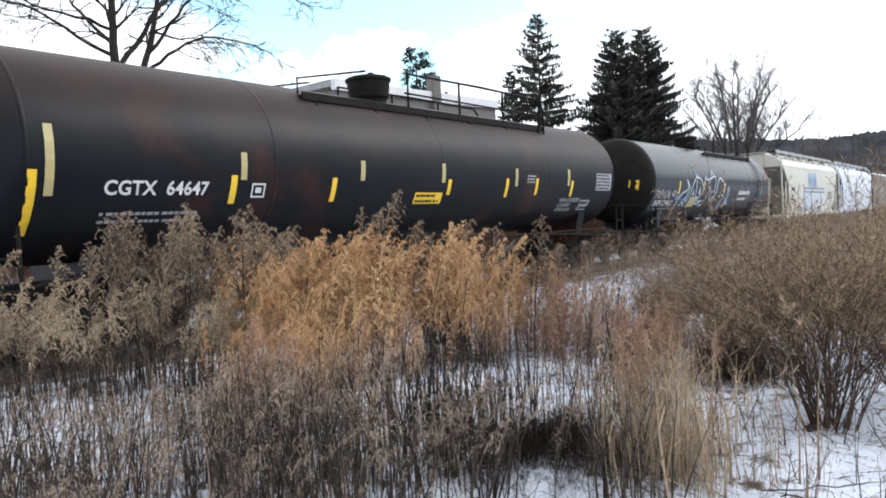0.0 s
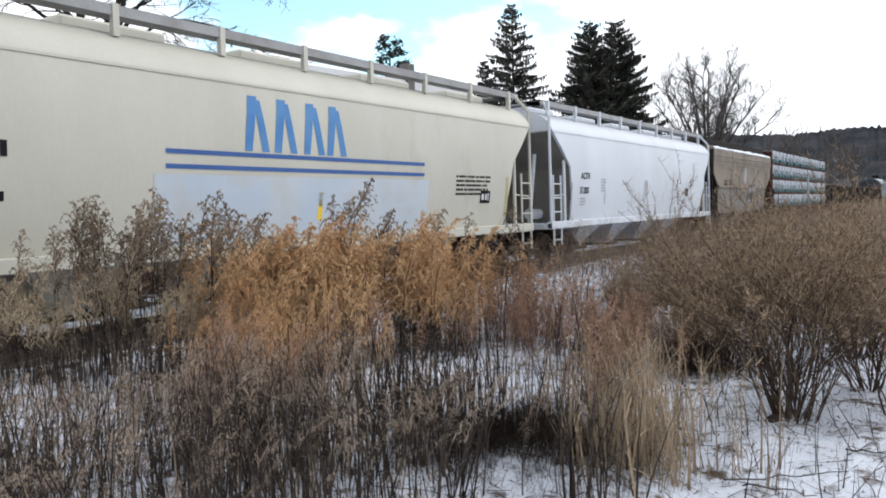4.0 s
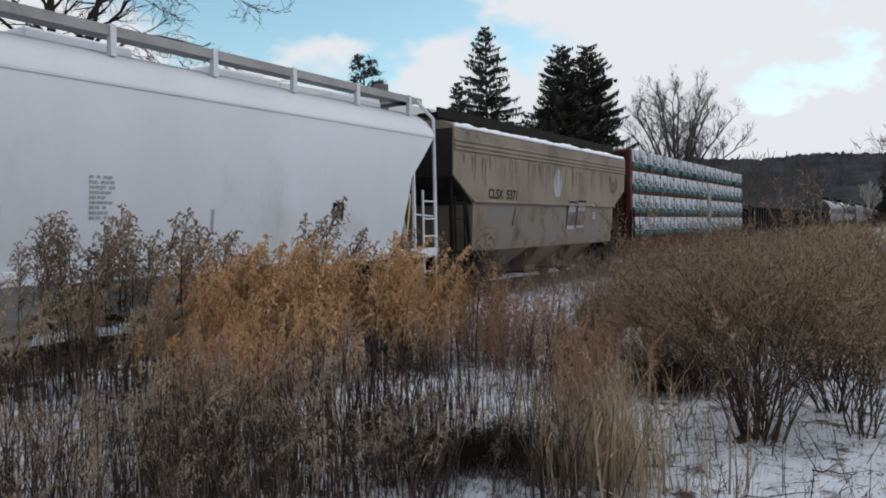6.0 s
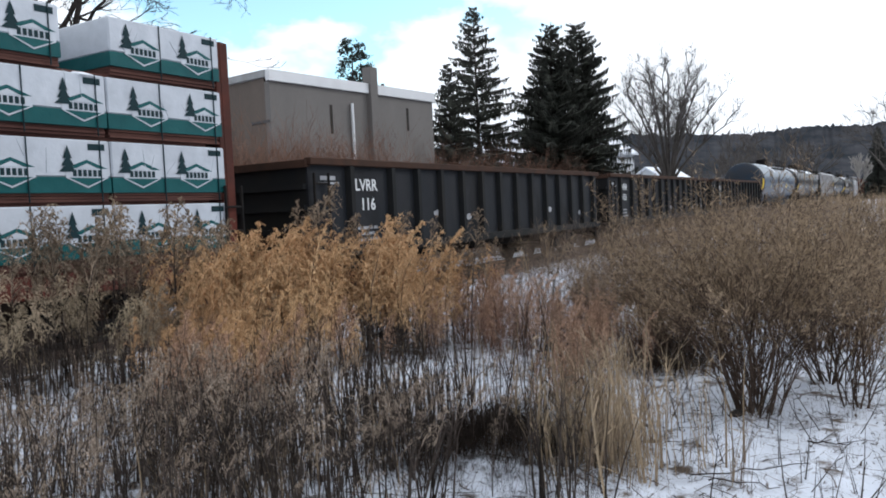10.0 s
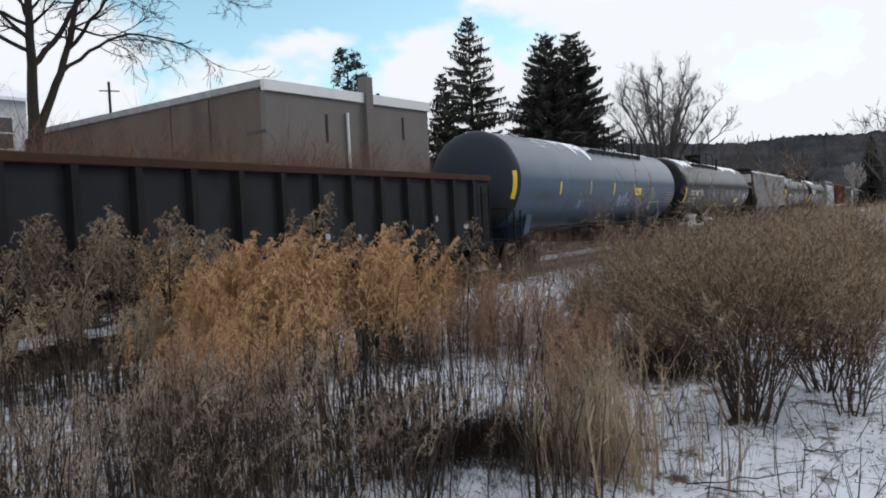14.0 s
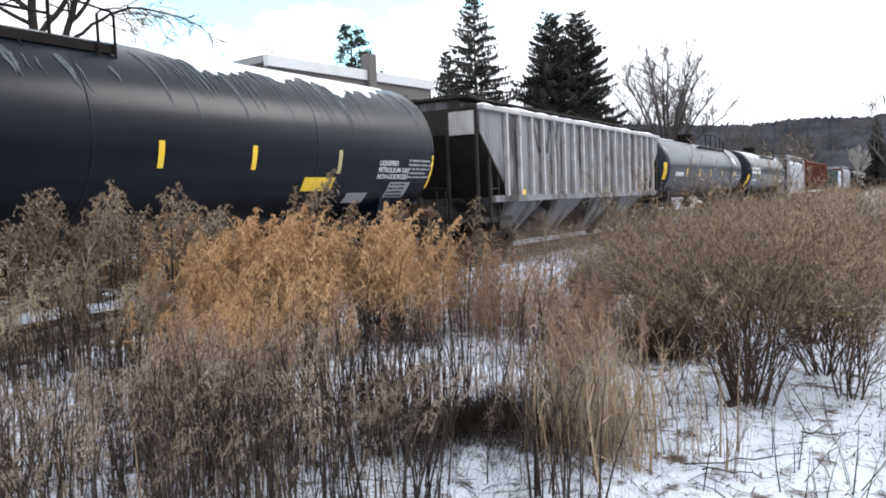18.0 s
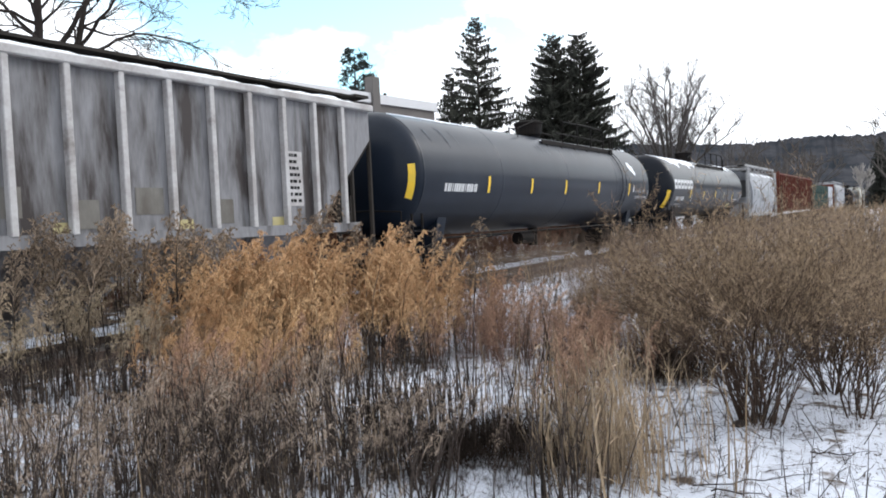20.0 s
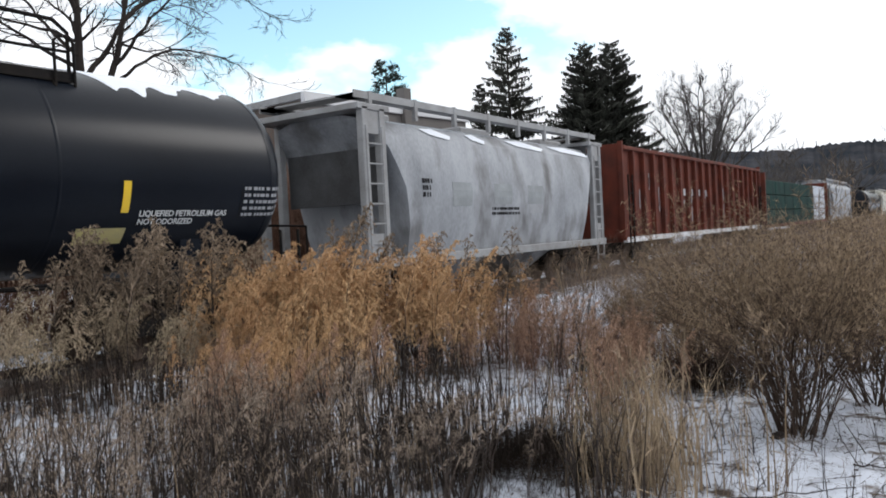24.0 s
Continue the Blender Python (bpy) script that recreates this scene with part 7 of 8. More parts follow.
for s in (-1, 1):
    for z, w in ((2.40, 1.50), (3.66, 1.56), (3.76, 1.565), (3.88, 1.57)):
        part("side_rib", boxm(-h + (0.02 if z > 3 else 1.0), h - (0.02 if z > 3 else 1.0), *sorted((s * (w - 0.06), s * w)), z - 0.03, z + 0.03, bevel=0.01), "beige_paint", car)
    part("eave_snow", lumpy(-h + 0.05, h - 0.05, s * 1.47, 4.20, 0.13, 0.10, 5 + s), "snow", car, smooth=True)
    # near-black skin that paints shade onto the end and its underside
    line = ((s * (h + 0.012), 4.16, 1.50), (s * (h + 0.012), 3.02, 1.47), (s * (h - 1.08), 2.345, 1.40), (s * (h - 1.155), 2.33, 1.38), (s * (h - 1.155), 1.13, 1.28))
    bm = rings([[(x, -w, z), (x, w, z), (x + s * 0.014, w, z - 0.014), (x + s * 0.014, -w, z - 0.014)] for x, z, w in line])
    part("slope_sheet", bm, "dark_end", car, "dark slope sheet under the end, shade painted into its colour")
    part("end_platform", boxm(*sorted((s * (h - 1.7), s * (h + 0.05))), -1.4, 1.4, 1.02, 1.14), "iron", car)
    ladder(car, s * (h - 0.35), -1.45, 0.6, 2.5, 0.45, "iron")
    for y in (-1.35, 1.35):
        part("corner_post", rod(bmesh.new(), (s * (h - 0.1), y, 1.1), (s * (h - 0.1), y, 3.1), 0.05), "iron", car)
        part("side_post", rod(bmesh.new(), (s * (h - 1.0), y, 1.1), (s * (h - 0.8), y, 2.4), 0.05), "iron", car)
        part("roof_grab", rod(bmesh.new(), (s * (h - 0.1), y * 0.9, 4.2), (s * (h + 0.05), y * 0.6, 4.66), 0.025), "iron", car)
    part("centre_sill", boxm(*sorted((s * (h - 2.4), s * (h + 0.15))), -0.28, 0.28, 0.74, 1.06), "iron", car)
    coupler(car, s * (h + 0.1), s)
    bogie(car, s * (h - 1.7))
    part("running_board", boxm(-h, h, *sorted((s * 0.5, s * 1.05)), 4.52, 4.58), "iron", car)
    part("board_edge", boxm(-h, h, *sorted((s * 1.05, s * 1.09)), 4.44, 4.70), "iron", car)
hatches(car, h, 4.46, 5, "dark_end", 0.8)
bays(car, (-2.6, 0, 2.6), 1.15, "beige_paint", 0.95)
drips(car, lambda u, v: on(u, v) + Vector((0, -0.002, 0)), 0, -h + 0.3, h - 0.3, 60, 71, 3.55, 0.2, 0.9, "rust_run", 0.0)
drips(car, lambda u, v: on(u, v) + Vector((0, -0.002, 0)), 0, -h + 0.3, h - 0.3, 40, 72, 4.02, 0.06, 0.12, "rust_run", 0.0)
text_on(car, on, "CLSX  5371", 0.25, -4.50, 2.49, "decal_black", "black reporting mark and number")
patch([(0.0 + 0.32 * math.cos(a), 3.05 + 0.44 * math.sin(a)) for a in np.linspace(0, 2 * math.pi, 24, endpoint=False)], on, "decal_grey", car, "faded_patch", "pale oval where a mark was painted out", 5)
placard(car, on, 3.1, 1.92, 0.4, 0.28, "decal_black", "small black data panel", 3, "decal_white", 8)
for u0, v0 in ((0.95, 1.62), (1.75, 1.66)):
    patch([(u0, v0), (u0 + 0.62, v0), (u0 + 0.7, v0 + 0.75), (u0 + 0.1, v0 + 0.82)], on, "decal_grey", car, "sprayed_patch", "pale sprayed block", 3)
    bars([(u0 - 0.08, u0 - 0.01, v0, v0 + 0.8), (u0, u0 + 0.7, v0 + 0.84, v0 + 0.9)], on, "decal_black", car, "sprayed_outline", "dark sprayed outline")
for k in range(5):
    bars([(-3.0 + 0.04 * k, -2.94 + 0.04 * k, 1.75 + 0.1 * k, 1.87 + 0.1 * k)], lambda a, b: on(a, b) + Vector((0, -0.003, 0)), "decal_black", car, "sprayed_outline", "dark sprayed mark")

wing = lambda a, b: on(a, b) + Vector((0, -0.003, 0))      # a small winged device, as plain curls
for pts in ([(4.66, 3.46), (4.68, 3.2), (4.82, 2.98), (5.05, 2.87), (5.28, 2.94), (5.42, 3.14), (5.40, 3.34), (5.28, 3.42)],
            [(4.66, 3.46), (4.84, 3.30), (4.94, 3.12), (4.98, 2.95)], [(5.05, 3.28), (5.14, 3.20), (5.05, 3.12), (5.14, 3.04), (5.06, 2.95)],
            [(5.28, 3.42), (5.24, 3.25), (5.32, 3.12), (5.24, 3.0)], [(5.0, 3.24), (4.94, 3.2), (5.0, 3.14)]):
    bm, prev = bmesh.new(), None
    for i, (u, v) in enumerate(pts):
        p, q = pts[max(0, i - 1)], pts[min(len(pts) - 1, i + 1)]
        d = Vector((q[0] - p[0], q[1] - p[1])).normalized() * 0.015
        row = [bm.verts.new(wing(u - d.y, v + d.x)), bm.verts.new(wing(u + d.y, v - d.x))]
        if prev:
            bm.faces.new((prev[0], prev[1], row[1], row[0]))
        prev = row
    part("painted_curl", bm, "rust", car, "rust-red painted curl")

# ---- bulkhead flat car stacked with wrapped timber
car, h = car_base("bulkhead_flat_car", -33.75, -11.75, "oxide-red bulkhead flat car under a timber load")
part("deck", boxm(-h, h, -1.4, 1.4, 0.98, 1.12, bevel=0.01), "oxide_grimy", car)
part("side_sill", boxm(-h, h, -1.46, -1.36, 0.82, 1.10), "oxide_grimy", car, "grimy red side sill")
part("side_sill", boxm(-h, h, 1.36, 1.46, 0.82, 1.10), "oxide_grimy", car)
part("centre_sill", boxm(-h - 0.1, h + 0.1, -0.35, 0.35, 0.62, 0.98), "oxide_grimy", car)
for s in (-1, 1):
    part("bulkhead", boxm(*sorted((s * (h - 0.28), s * (h - 0.18))), -1.45, 1.45, 1.12, 4.66, bevel=0.01), "oxide_grimy", car)
    for y in (-1.36, -0.7, 0, 0.7, 1.36):
        part("bulkhead_post", boxm(*sorted((s * (h - 0.18), s * (h + 0.0))), y - 0.09, y + 0.09, 1.0, 4.66, bevel=0.01), "oxide_grimy", car)
    for z in (1.6, 2.6, 3.6, 4.6):
        part("bulkhead_beam", boxm(*sorted((s * (h - 0.17), s * (h - 0.08))), -1.44, 1.44, z - 0.07, z + 0.07), "oxide_grimy", car)
    ladder(car, s * (h - 0.1), -1.50, 0.6, 2.3, 0.35, "iron")
    coupler(car, s * (h + 0.05), s)
    bogie(car, s * (h - 2.6))
for x in np.linspace(-h + 0.7, h - 0.7, 18):
    part("stake_pocket", boxm(x - 0.06, x + 0.06, -1.52, -1.44, 0.84, 1.08), "oxide_grimy", car)
patch([(-h + 0.05, 1.15), (-h + 0.17, 1.15), (-h + 0.17, 1.7), (-h + 0.05, 1.7)], lambda u, v: Vector((u, -1.46, v)), "yellow", car, "reflector_stripe", "yellow reflective strip")
FLATCAR = car


def timber_pack(car, x0, x1, y0, y1, z0, z1, seed):
    """A banded pack of planks in a printed wrap: white above, a green band below, bare plank ends at the foot."""
    g = random.Random(seed)
    p = new("timber_pack")
    p.parent = car
    hh = z1 - z0
    zw, zg = z0 + 0.135, z0 + hh * 0.405
    o = g.uniform(-0.012, 0.012)
    for k in range(3):                                     # bare plank edges, one over the other
        part("plank_layer", boxm(x0 + 0.02, x1 - 0.02, y0 + 0.02 + g.uniform(0, 0.03), y1 - 0.02, z0 + 0.012 + 0.042 * k, z0 + 0.048 + 0.042 * k), "lumber", p)
    part("green_wrap", boxm(x0, x1, y0 + o, y1, zw, zg), "wrap_green", p)
    part("white_wrap", boxm(x0 - 0.004, x1 + 0.004, y0 + o - 0.004, y1 + 0.004, zg, z1, bevel=0.02), "wrap_white", p)
    for k in range(g.randint(2, 4)):                       # loose folds of the wrap
        fx, fz = g.uniform(x0 + 0.1, x1 - 0.1), g.uniform(zg + 0.1, z1 - 0.12)
        d = Vector((g.uniform(-0.12, 0.12), 0, g.uniform(0.1, 0.2)))
        part("fold", rod(bmesh.new(), Vector((fx, y0 + o - 0.004, fz)) - d, Vector((fx, y0 + o - 0.004, fz)) + d, 0.014, 5, 0.004), "wrap_white", p)
    n = max(1, round((x1 - x0) / 1.1))

    def on(u, v):
        return Vector((u, y0 + o - 0.010, v))
    L = (x1 - x0)
    slide = g.uniform(-0.22, 0.22)
    for k in range(n):
        w = 0.30
        cx = min(x1 - w - 0.06, max(x0 + w + 0.2, x0 + L * (k + 0.5) / n + slide))
        zc = zg + 0.03
        # emblem as plain shapes: a roofed lozenge with a pale edge, a row of dark blocks and a fir silhouette beside it
        patch([(cx - w - .02, zc - 0.04), (cx, zc - 0.18), (cx + w + .02, zc - 0.04), (cx + w + .02, zc + 0.10), (cx, zc + 0.22), (cx - w - .02, zc + 0.10)], on, "wrap_white", p, "emblem_edge")
        patch([(cx - w + .02, zc - 0.04), (cx, zc - 0.155), (cx + w - .02, zc - 0.04)], lambda u, v: on(u, v) + Vector((0, -0.003, 0)), "wrap_green", p, "emblem_foot")
        patch([(cx - w - .02, zc + 0.09), (cx + w + .02, zc + 0.09), (cx, zc + 0.21)], lambda u, v: on(u, v) + Vector((0, -0.003, 0)), "wrap_green", p, "emblem_roof")
        patch([(cx - w * 0.55, zc + 0.09), (cx + w * 0.55, zc + 0.09), (cx, zc + 0.16)], lambda u, v: on(u, v) + Vector((0, -0.006, 0)), "wrap_white", p, "emblem_gable")
        for q in range(6):
            bl = shared("emblem_block", lambda: boxm(-0.026, 0.026, -0.003, 0.0, -0.045, 0.045), "wrap_dark", p, "emblem_block")
            bl.location = (cx - 0.19 + 0.076 * q, y0 + o - 0.013, zc + 0.025)
        tx = cx - w + 0.02
        patch([(tx - 0.14, zc + 0.04), (tx - 0.05, zc + 0.12), (tx - 0.10, zc + 0.12), (tx - 0.035, zc + 0.22), (tx - 0.07, zc + 0.22), (tx, zc + 0.40), (tx + 0.06, zc + 0.22), (tx + 0.03, zc + 0.22), (tx + 0.09, zc + 0.12), (tx + 0.045, zc + 0.12), (tx + 0.12, zc + 0.04)],
              lambda u, v: on(u, v) + Vector((0, -0.007, 0)), "wrap_dark", p, "fir_silhouette")
    bars([(x1 - 0.34, x1 - 0.08, z1 - 0.14, z1 - 0.05)], on, "wrap_dark", p, "pack_tag", "dark printed tag")
    for k in range(n):
        x = x0 + L * (k + 0.85) / n
        bm = boxm(x - 0.005, x + 0.005, y0 + o - 0.022, y0 + o - 0.004, z0 + 0.01, z1 + 0.006)
        part("strap", bm, "wrap_dark", p)
    return p


g = random.Random(4)
TIERS = [1.16, 2.06, 2.97, 3.87]
FIRST, PITCH = -6.79, 2.145                                # packs of one length, with a bolster between the two stows
LOWER = [(-10.66, -8.95)] + [(FIRST + PITCH * k, FIRST + PITCH * (k + 1)) for k in range(-1, 4)] + [(2.22 + PITCH * k, 2.22 + PITCH * (k + 1)) for k in range(4)]
UPPER = [(-10.68, -8.60), (-8.30, -6.24), (-5.77, -3.68), (-3.35, -1.22), (-0.85, 1.28), (1.50, 3.62), (3.62, 5.75), (5.90, 8.03), (8.74, 10.80)]
for i, z in enumerate(TIERS):
    for seq, (x0, x1) in enumerate(UPPER if i == 3 else LOWER):
        timber_pack(car, x0, x1 - 0.03, -1.46, -0.04, z, z + (0.83 if i == 3 else 0.86), i * 100 + seq)
    if i == 3:                                             # snow in the gaps of the top tier
        for x0, x1 in ((-8.60, -8.30), (-6.24, -5.77), (-3.68, -3.35), (8.03, 8.74)):
            part("snow_cover", lumpy(x0 + 0.02, x1 - 0.02, -0.75, z - 0.06, 0.70, 0.07, seq + 3), "snow", car, "snow lying between the packs", True)
    for y in (-1.3, -0.3):
        part("bearer", boxm(-h + 0.5, h - 0.5, y - 0.05, y + 0.05, z - 0.035, z + 0.012), "lumber", car)
    part("far_packs", boxm(-h + 0.45, h - 0.5, 0.04, 1.46, z, z + 0.85, bevel=0.02), "wrap_white", car, "far row of wrapped timber packs")


part("wrap_roll", rings([[(1.95 + 0.27 * math.cos(a), -1.30 + 0.27 * math.sin(a), z) for a in (2 * math.pi * i / 16 for i in range(16))] for z in (1.2, 1.6, 2.2, 2.9, 3.5, 3.84)]), "frame_grey", car, "pale grey wrapped bolster between the packs", True)


# ---- gondolas
def gondola(left, right, number, label, stains):
    car, h = car_base("gondola_car", left, right, label)
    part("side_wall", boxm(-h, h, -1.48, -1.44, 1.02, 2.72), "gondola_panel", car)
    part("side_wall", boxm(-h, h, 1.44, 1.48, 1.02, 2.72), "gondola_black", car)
    part("floor", boxm(-h, h, -1.44, 1.44, 1.04, 1.10), "rust", car)
    part("inner_wall", boxm(-h + 0.07, h - 0.07, 1.40, 1.438, 1.10, 2.62), "rust", car, "rusty inner side")
    for s in (-1, 1):
        part("end_wall", boxm(*sorted((s * h, s * (h - 0.06))), -1.44, 1.44, 1.02, 2.70), "gondola_black", car)
        part("top_rail", boxm(-h - 0.03, h + 0.03, *sorted((s * 1.43, s * 1.60)), 2.70, 2.84, bevel=0.015), "rust", car, "rust-edged top rail")
        part("end_rail", boxm(*sorted((s * (h + 0.08), s * (h - 0.05))), -1.5, 1.5, 2.66, 2.80), "rust", car)
        part("side_sill", boxm(-h, h, *sorted((s * 1.44, s * 1.60)), 0.92, 1.10, bevel=0.01), "gondola_black", car)
        for z in (1.45, 1.9, 2.3):
            part("end_rib", boxm(*sorted((s * h, s * (h + 0.1))), -1.44, 1.44, z - 0.05, z + 0.05), "gondola_black", car)
        part("centre_sill", boxm(*sorted((s * (h - 2.4), s * (h + 0.15))), -0.3, 0.3, 0.72, 1.02), "iron", car)
        ladder(car, s * (h - 0.3), -1.56, 0.6, 2.55, 0.42, "iron")
        coupler(car, s * (h + 0.12), s)
        bogie(car, s * (h - 1.9))
    part("centre_beam", boxm(-h + 2.3, h - 2.3, -0.3, 0.3, 0.62, 1.02), "iron", car)
    n = 15
    for i, x in enumerate([-h + 1.22] + list(np.arange(-h + 2.66, h - 0.4, 1.02))):
        for s in (-1, 1):
            bm = bmesh.new()
            y0, y1 = s * 1.48, s * 1.60
            pts = [(-0.10, y0), (-0.06, y1), (0.06, y1), (0.10, y0)]
            a = [bm.verts.new((x + p, y, 1.10)) for p, y in pts]
            b = [bm.verts.new((x + p, y, 2.70)) for p, y in pts]
            for k in range(3):
                bm.faces.new((a[k], a[k + 1], b[k + 1], b[k]))
            bm.faces.new(a), bm.faces.new(b)
            part("side_stake", bm, "gondola_black", car)
    flat = lambda u, v: Vector((u, -1.49, v))
    raised = lambda u, v: Vector((u, -1.61, v))
    text_on(car, flat, "LVRR", 0.23, -h + 1.42, 2.22, "decal_white", "worn white reporting mark")
    text_on(car, flat, number, 0.24, -h + 1.58, 1.82, "decal_white", "worn white car number")
    bars(print_rows(-h + 1.45, 1.42, 0.75, 3, 0.06, 0.06, rngp), flat, "decal_grey", car)
    bars([(-h + 0.35, -h + 0.8, 2.42, 2.5), (-h + 0.3, -h + 0.9, 2.34, 2.38)], flat, "decal_grey", car)
    g = random.Random(stains)
    for _ in range(7):
        u, v = g.uniform(-h + 3, h - 1), g.uniform(1.3, 1.75)
        patch([(u + 0.13 * math.cos(a) * g.uniform(0.7, 1.2), v + 0.08 * math.sin(a) * g.uniform(0.7, 1.3)) for a in np.linspace(0, 2 * math.pi, 10, endpoint=False)], flat, "decal_grey", car, "scuff", "pale scuff on the side")
    return car


gondola(-9.95, 5.45, "116", "black ribbed gondola with a rusty top rail", 1)
gondola(6.75, 22.65, "103", "black ribbed gondola with a rusty top rail", 2)
gondola(24.05, 39.9, "122", "black ribbed gondola with a rusty top rail", 3)

# blue-grey tank car
car, on, h = tank_car(41.3, 60.05, "blue-grey tank car with yellow marks and snow on top", "tank_blue", r=1.52, zc=2.83, walk_l=-1.5, walk_r=4.7, dome_x=-1.0, rail=(0.25, 3.8), hoop=(-2.6, -1.2), head_mat="tank_blue_head_shade")
text_on(car, on, "UTLX 35216", 0.22, -7.8, -0.62, "faint_yellow", "worn faint yellow reporting mark and number", 0.95)
for u, a, b in ((-8.95, -0.65, 0.24), (-5.66, -0.47, -0.05), (-2.85, -0.46, 0.03), (-0.28, -0.46, 0.0), (2.27, -0.49, -0.01), (4.9, -0.4, -0.1), (8.8, -0.6, 0.2)):
    stripe(car, on, u, a, b, "yellow" if u not in (-2.85, 4.9) else "worn_yellow", 0.11)
placard(car, on, 2.45, -0.46, 0.83, 0.29, "yellow", "yellow warning panel", 1, "worn_yellow")


def spray_on(on, car, points, w, mat):
    bm = bmesh.new()
    prev = None
    for i, (u, v) in enumerate(points):
        a, b = points[max(0, i - 1)], points[min(len(points) - 1, i + 1)]
        d = Vector((b[0] - a[0], b[1] - a[1])).normalized()
        cur = [bm.verts.new(on(u - s * d.y * w / 2, v + s * d.x * w / 2)) for s in (-1, 1)]
        if prev:
            bm.faces.new((prev[0], prev[1], cur[1], cur[0]))
        prev = cur
    part("sprayed_stroke", bm, mat, car, "thin sprayed scrawl")


zig = random.Random(17)
for u0, n, lo, hi, m in ((0.35, 9, -0.95, -0.45, "spray_white"), (4.75, 6, -0.72, -0.25, "worn_yellow"), (-3.75, 4, -1.05, -0.75, "spray_white"), (3.5, 5, -1.1, -0.9, "spray_white")):
    line = [(u0 + 0.13 * k + zig.uniform(-0.05, 0.08), (hi if k % 2 else lo) + zig.uniform(-0.1, 0.1)) for k in range(n)]
    spray_on(on, car, flowing(line), 0.030, m)
spray_on(on, car, curl(1.75, -0.78, 0.16, 0.12, 5.6, 0.4), 0.03, "spray_white")
spray_on(on, car, [(4.8, -0.82), (5.6, -0.78), (6.6, -0.76)], 0.05, "worn_yellow")
placard(car, on, 7.1, -0.85, 1.5, 0.6, "streak", "pale data panel with small print", 5, "decal_grey", 41)
snow_cap(car, h, 1.52, 2.83, ((-5.3, -3.4, 0.45), (-3.5, -1.75, 1.05), (4.6, 8.2, 0.45)), 0.5, 3)
for u, v, w, hh in ((-7.75, 1.72, 0.42, 0.16), (-6.35, 1.42, 0.5, 0.18), (-5.95, 1.62, 0.75, 0.12), (-5.55, 1.50, 0.5, 0.10), (-4.7, 1.52, 0.7, 0.16), (-6.1, 1.20, 0.35, 0.14)):
    patch([(u, v + hh), (u + w * 0.4, v + hh * 0.8), (u + w, v + hh * 0.2), (u + w * 1.1, v), (u + w * 0.55, v + hh * 0.1), (u + w * 0.3, v + hh * 0.45)], on, "snow", car, "snow_patch", "small patch of snow")

# black gas tank car with white lettering and long melt streaks
car, on, h = tank_car(61.2, 80.35, "black tank car with white lettering, snow and melt streaks", "tank_black", r=1.53, zc=2.88, walk_l=-5.6, walk_r=0.8, dome_x=-1.55, rail=(-5.2, -0.2), hoop=(-7.4, -5.4))
text_on(car, on, "CTCX  780277", 0.24, -8.02, -0.48, label="white reporting mark and number", spread=0.95)
bars(print_rows(-8.1, -0.72, 1.8, 2, 0.07, 0.1, rngp), on, "decal_grey", car)
placard(car, on, -5.5, -0.51, 0.32, 0.28, "decal_black", "small square test plate")
bars([(-5.48, -5.2, -0.50, -0.47), (-5.48, -5.2, -0.27, -0.24), (-5.48, -5.45, -0.48, -0.26), (-5.23, -5.2, -0.48, -0.26), (-5.4, -5.28, -0.42, -0.33)], lambda a, b: on(a, b) + Vector((0, -0.004, 0)), "decal_white", car)
for u, a, b, m in ((-9.0, -0.9, -0.1, "yellow"), (-5.68, -0.55, -0.14, "yellow"), (-2.5, -0.54, -0.16, "worn_yellow"), (1.1, -0.55, -0.13, "yellow"), (3.05, -0.55, -0.13, "yellow"), (5.4, -0.6, -0.13, "worn_yellow"), (8.85, -0.95, -0.14, "yellow")):
    stripe(car, on, u, a, b, m, 0.11)
text_on(car, on, "LIQUEFIED\nPETROLEUM GAS\nNON-ODORIZED", 0.105, 6.8, -0.40)
placard(car, on, 7.86, -0.72, 1.1, 0.5, "decal_black", "black data panel with small print", 5, "decal_grey", 12)
placard(car, on, 4.5, -0.98, 0.9, 0.3, "yellow", "yellow panel")
placard(car, on, 7.35, -1.2, 0.8, 0.42, "decal_grey", "pale stencil panel", 4, "decal_black", 14)
placard(car, on, 6.0, -1.32, 0.7, 0.28, "decal_grey", "pale stencil panel")
snow_cap(car, h, 1.53, 2.88, ((-8.75, -5.4, 0.98), (-4.7, -3.9, 0.62), (-3.1, -2.6, 0.85), (1.0, 8.8, 0.82)), 0.5, 9)
drips(car, on, 1.53, -8.7, -5.4, 34, 5, 1.35, 0.4, 1.3, "streak")
drips(car, on, 1.53, -5, 1.0, 30, 6, 1.0, 0.2, 0.6, "streak")
drips(car, on, 1.53, 1.0, 8.6, 60, 7, 1.5, 0.4, 1.3, "streak")
head = lambda u, v: Vector((-h - 0.004 + 0.72 * (1 - math.sqrt(max(0.0, 1 - (u * u + (v - 2.88) ** 2) / 1.53 ** 2))), -u, v))
lettering("CTCX 780277", 0.125, lambda a, b: Vector((head(a - 0.75, 3.16 + b).x, 0.75 - a, 3.16 + b)), "decal_white", car, "lettering", "small white mark on the tank end")
bars([(u, u + 0.07, v, v + 0.05) for v, n in ((3.0, 11), (2.88, 11), (2.76, 7)) for u in np.linspace(-0.72, -0.72 + 0.085 * n, n)], lambda u, v: Vector((head(u, v).x, -u, v)), "decal_grey", car)

# ribbed grey hopper
car, h = car_base("covered_hopper", 82.15, 98.75, "weathered grey ribbed covered hopper with dark ends")
RIB = [(1.46, 1.72), (1.46, 4.05), (1.40, 4.16), (1.1, 4.24), (0.0, 4.34)]
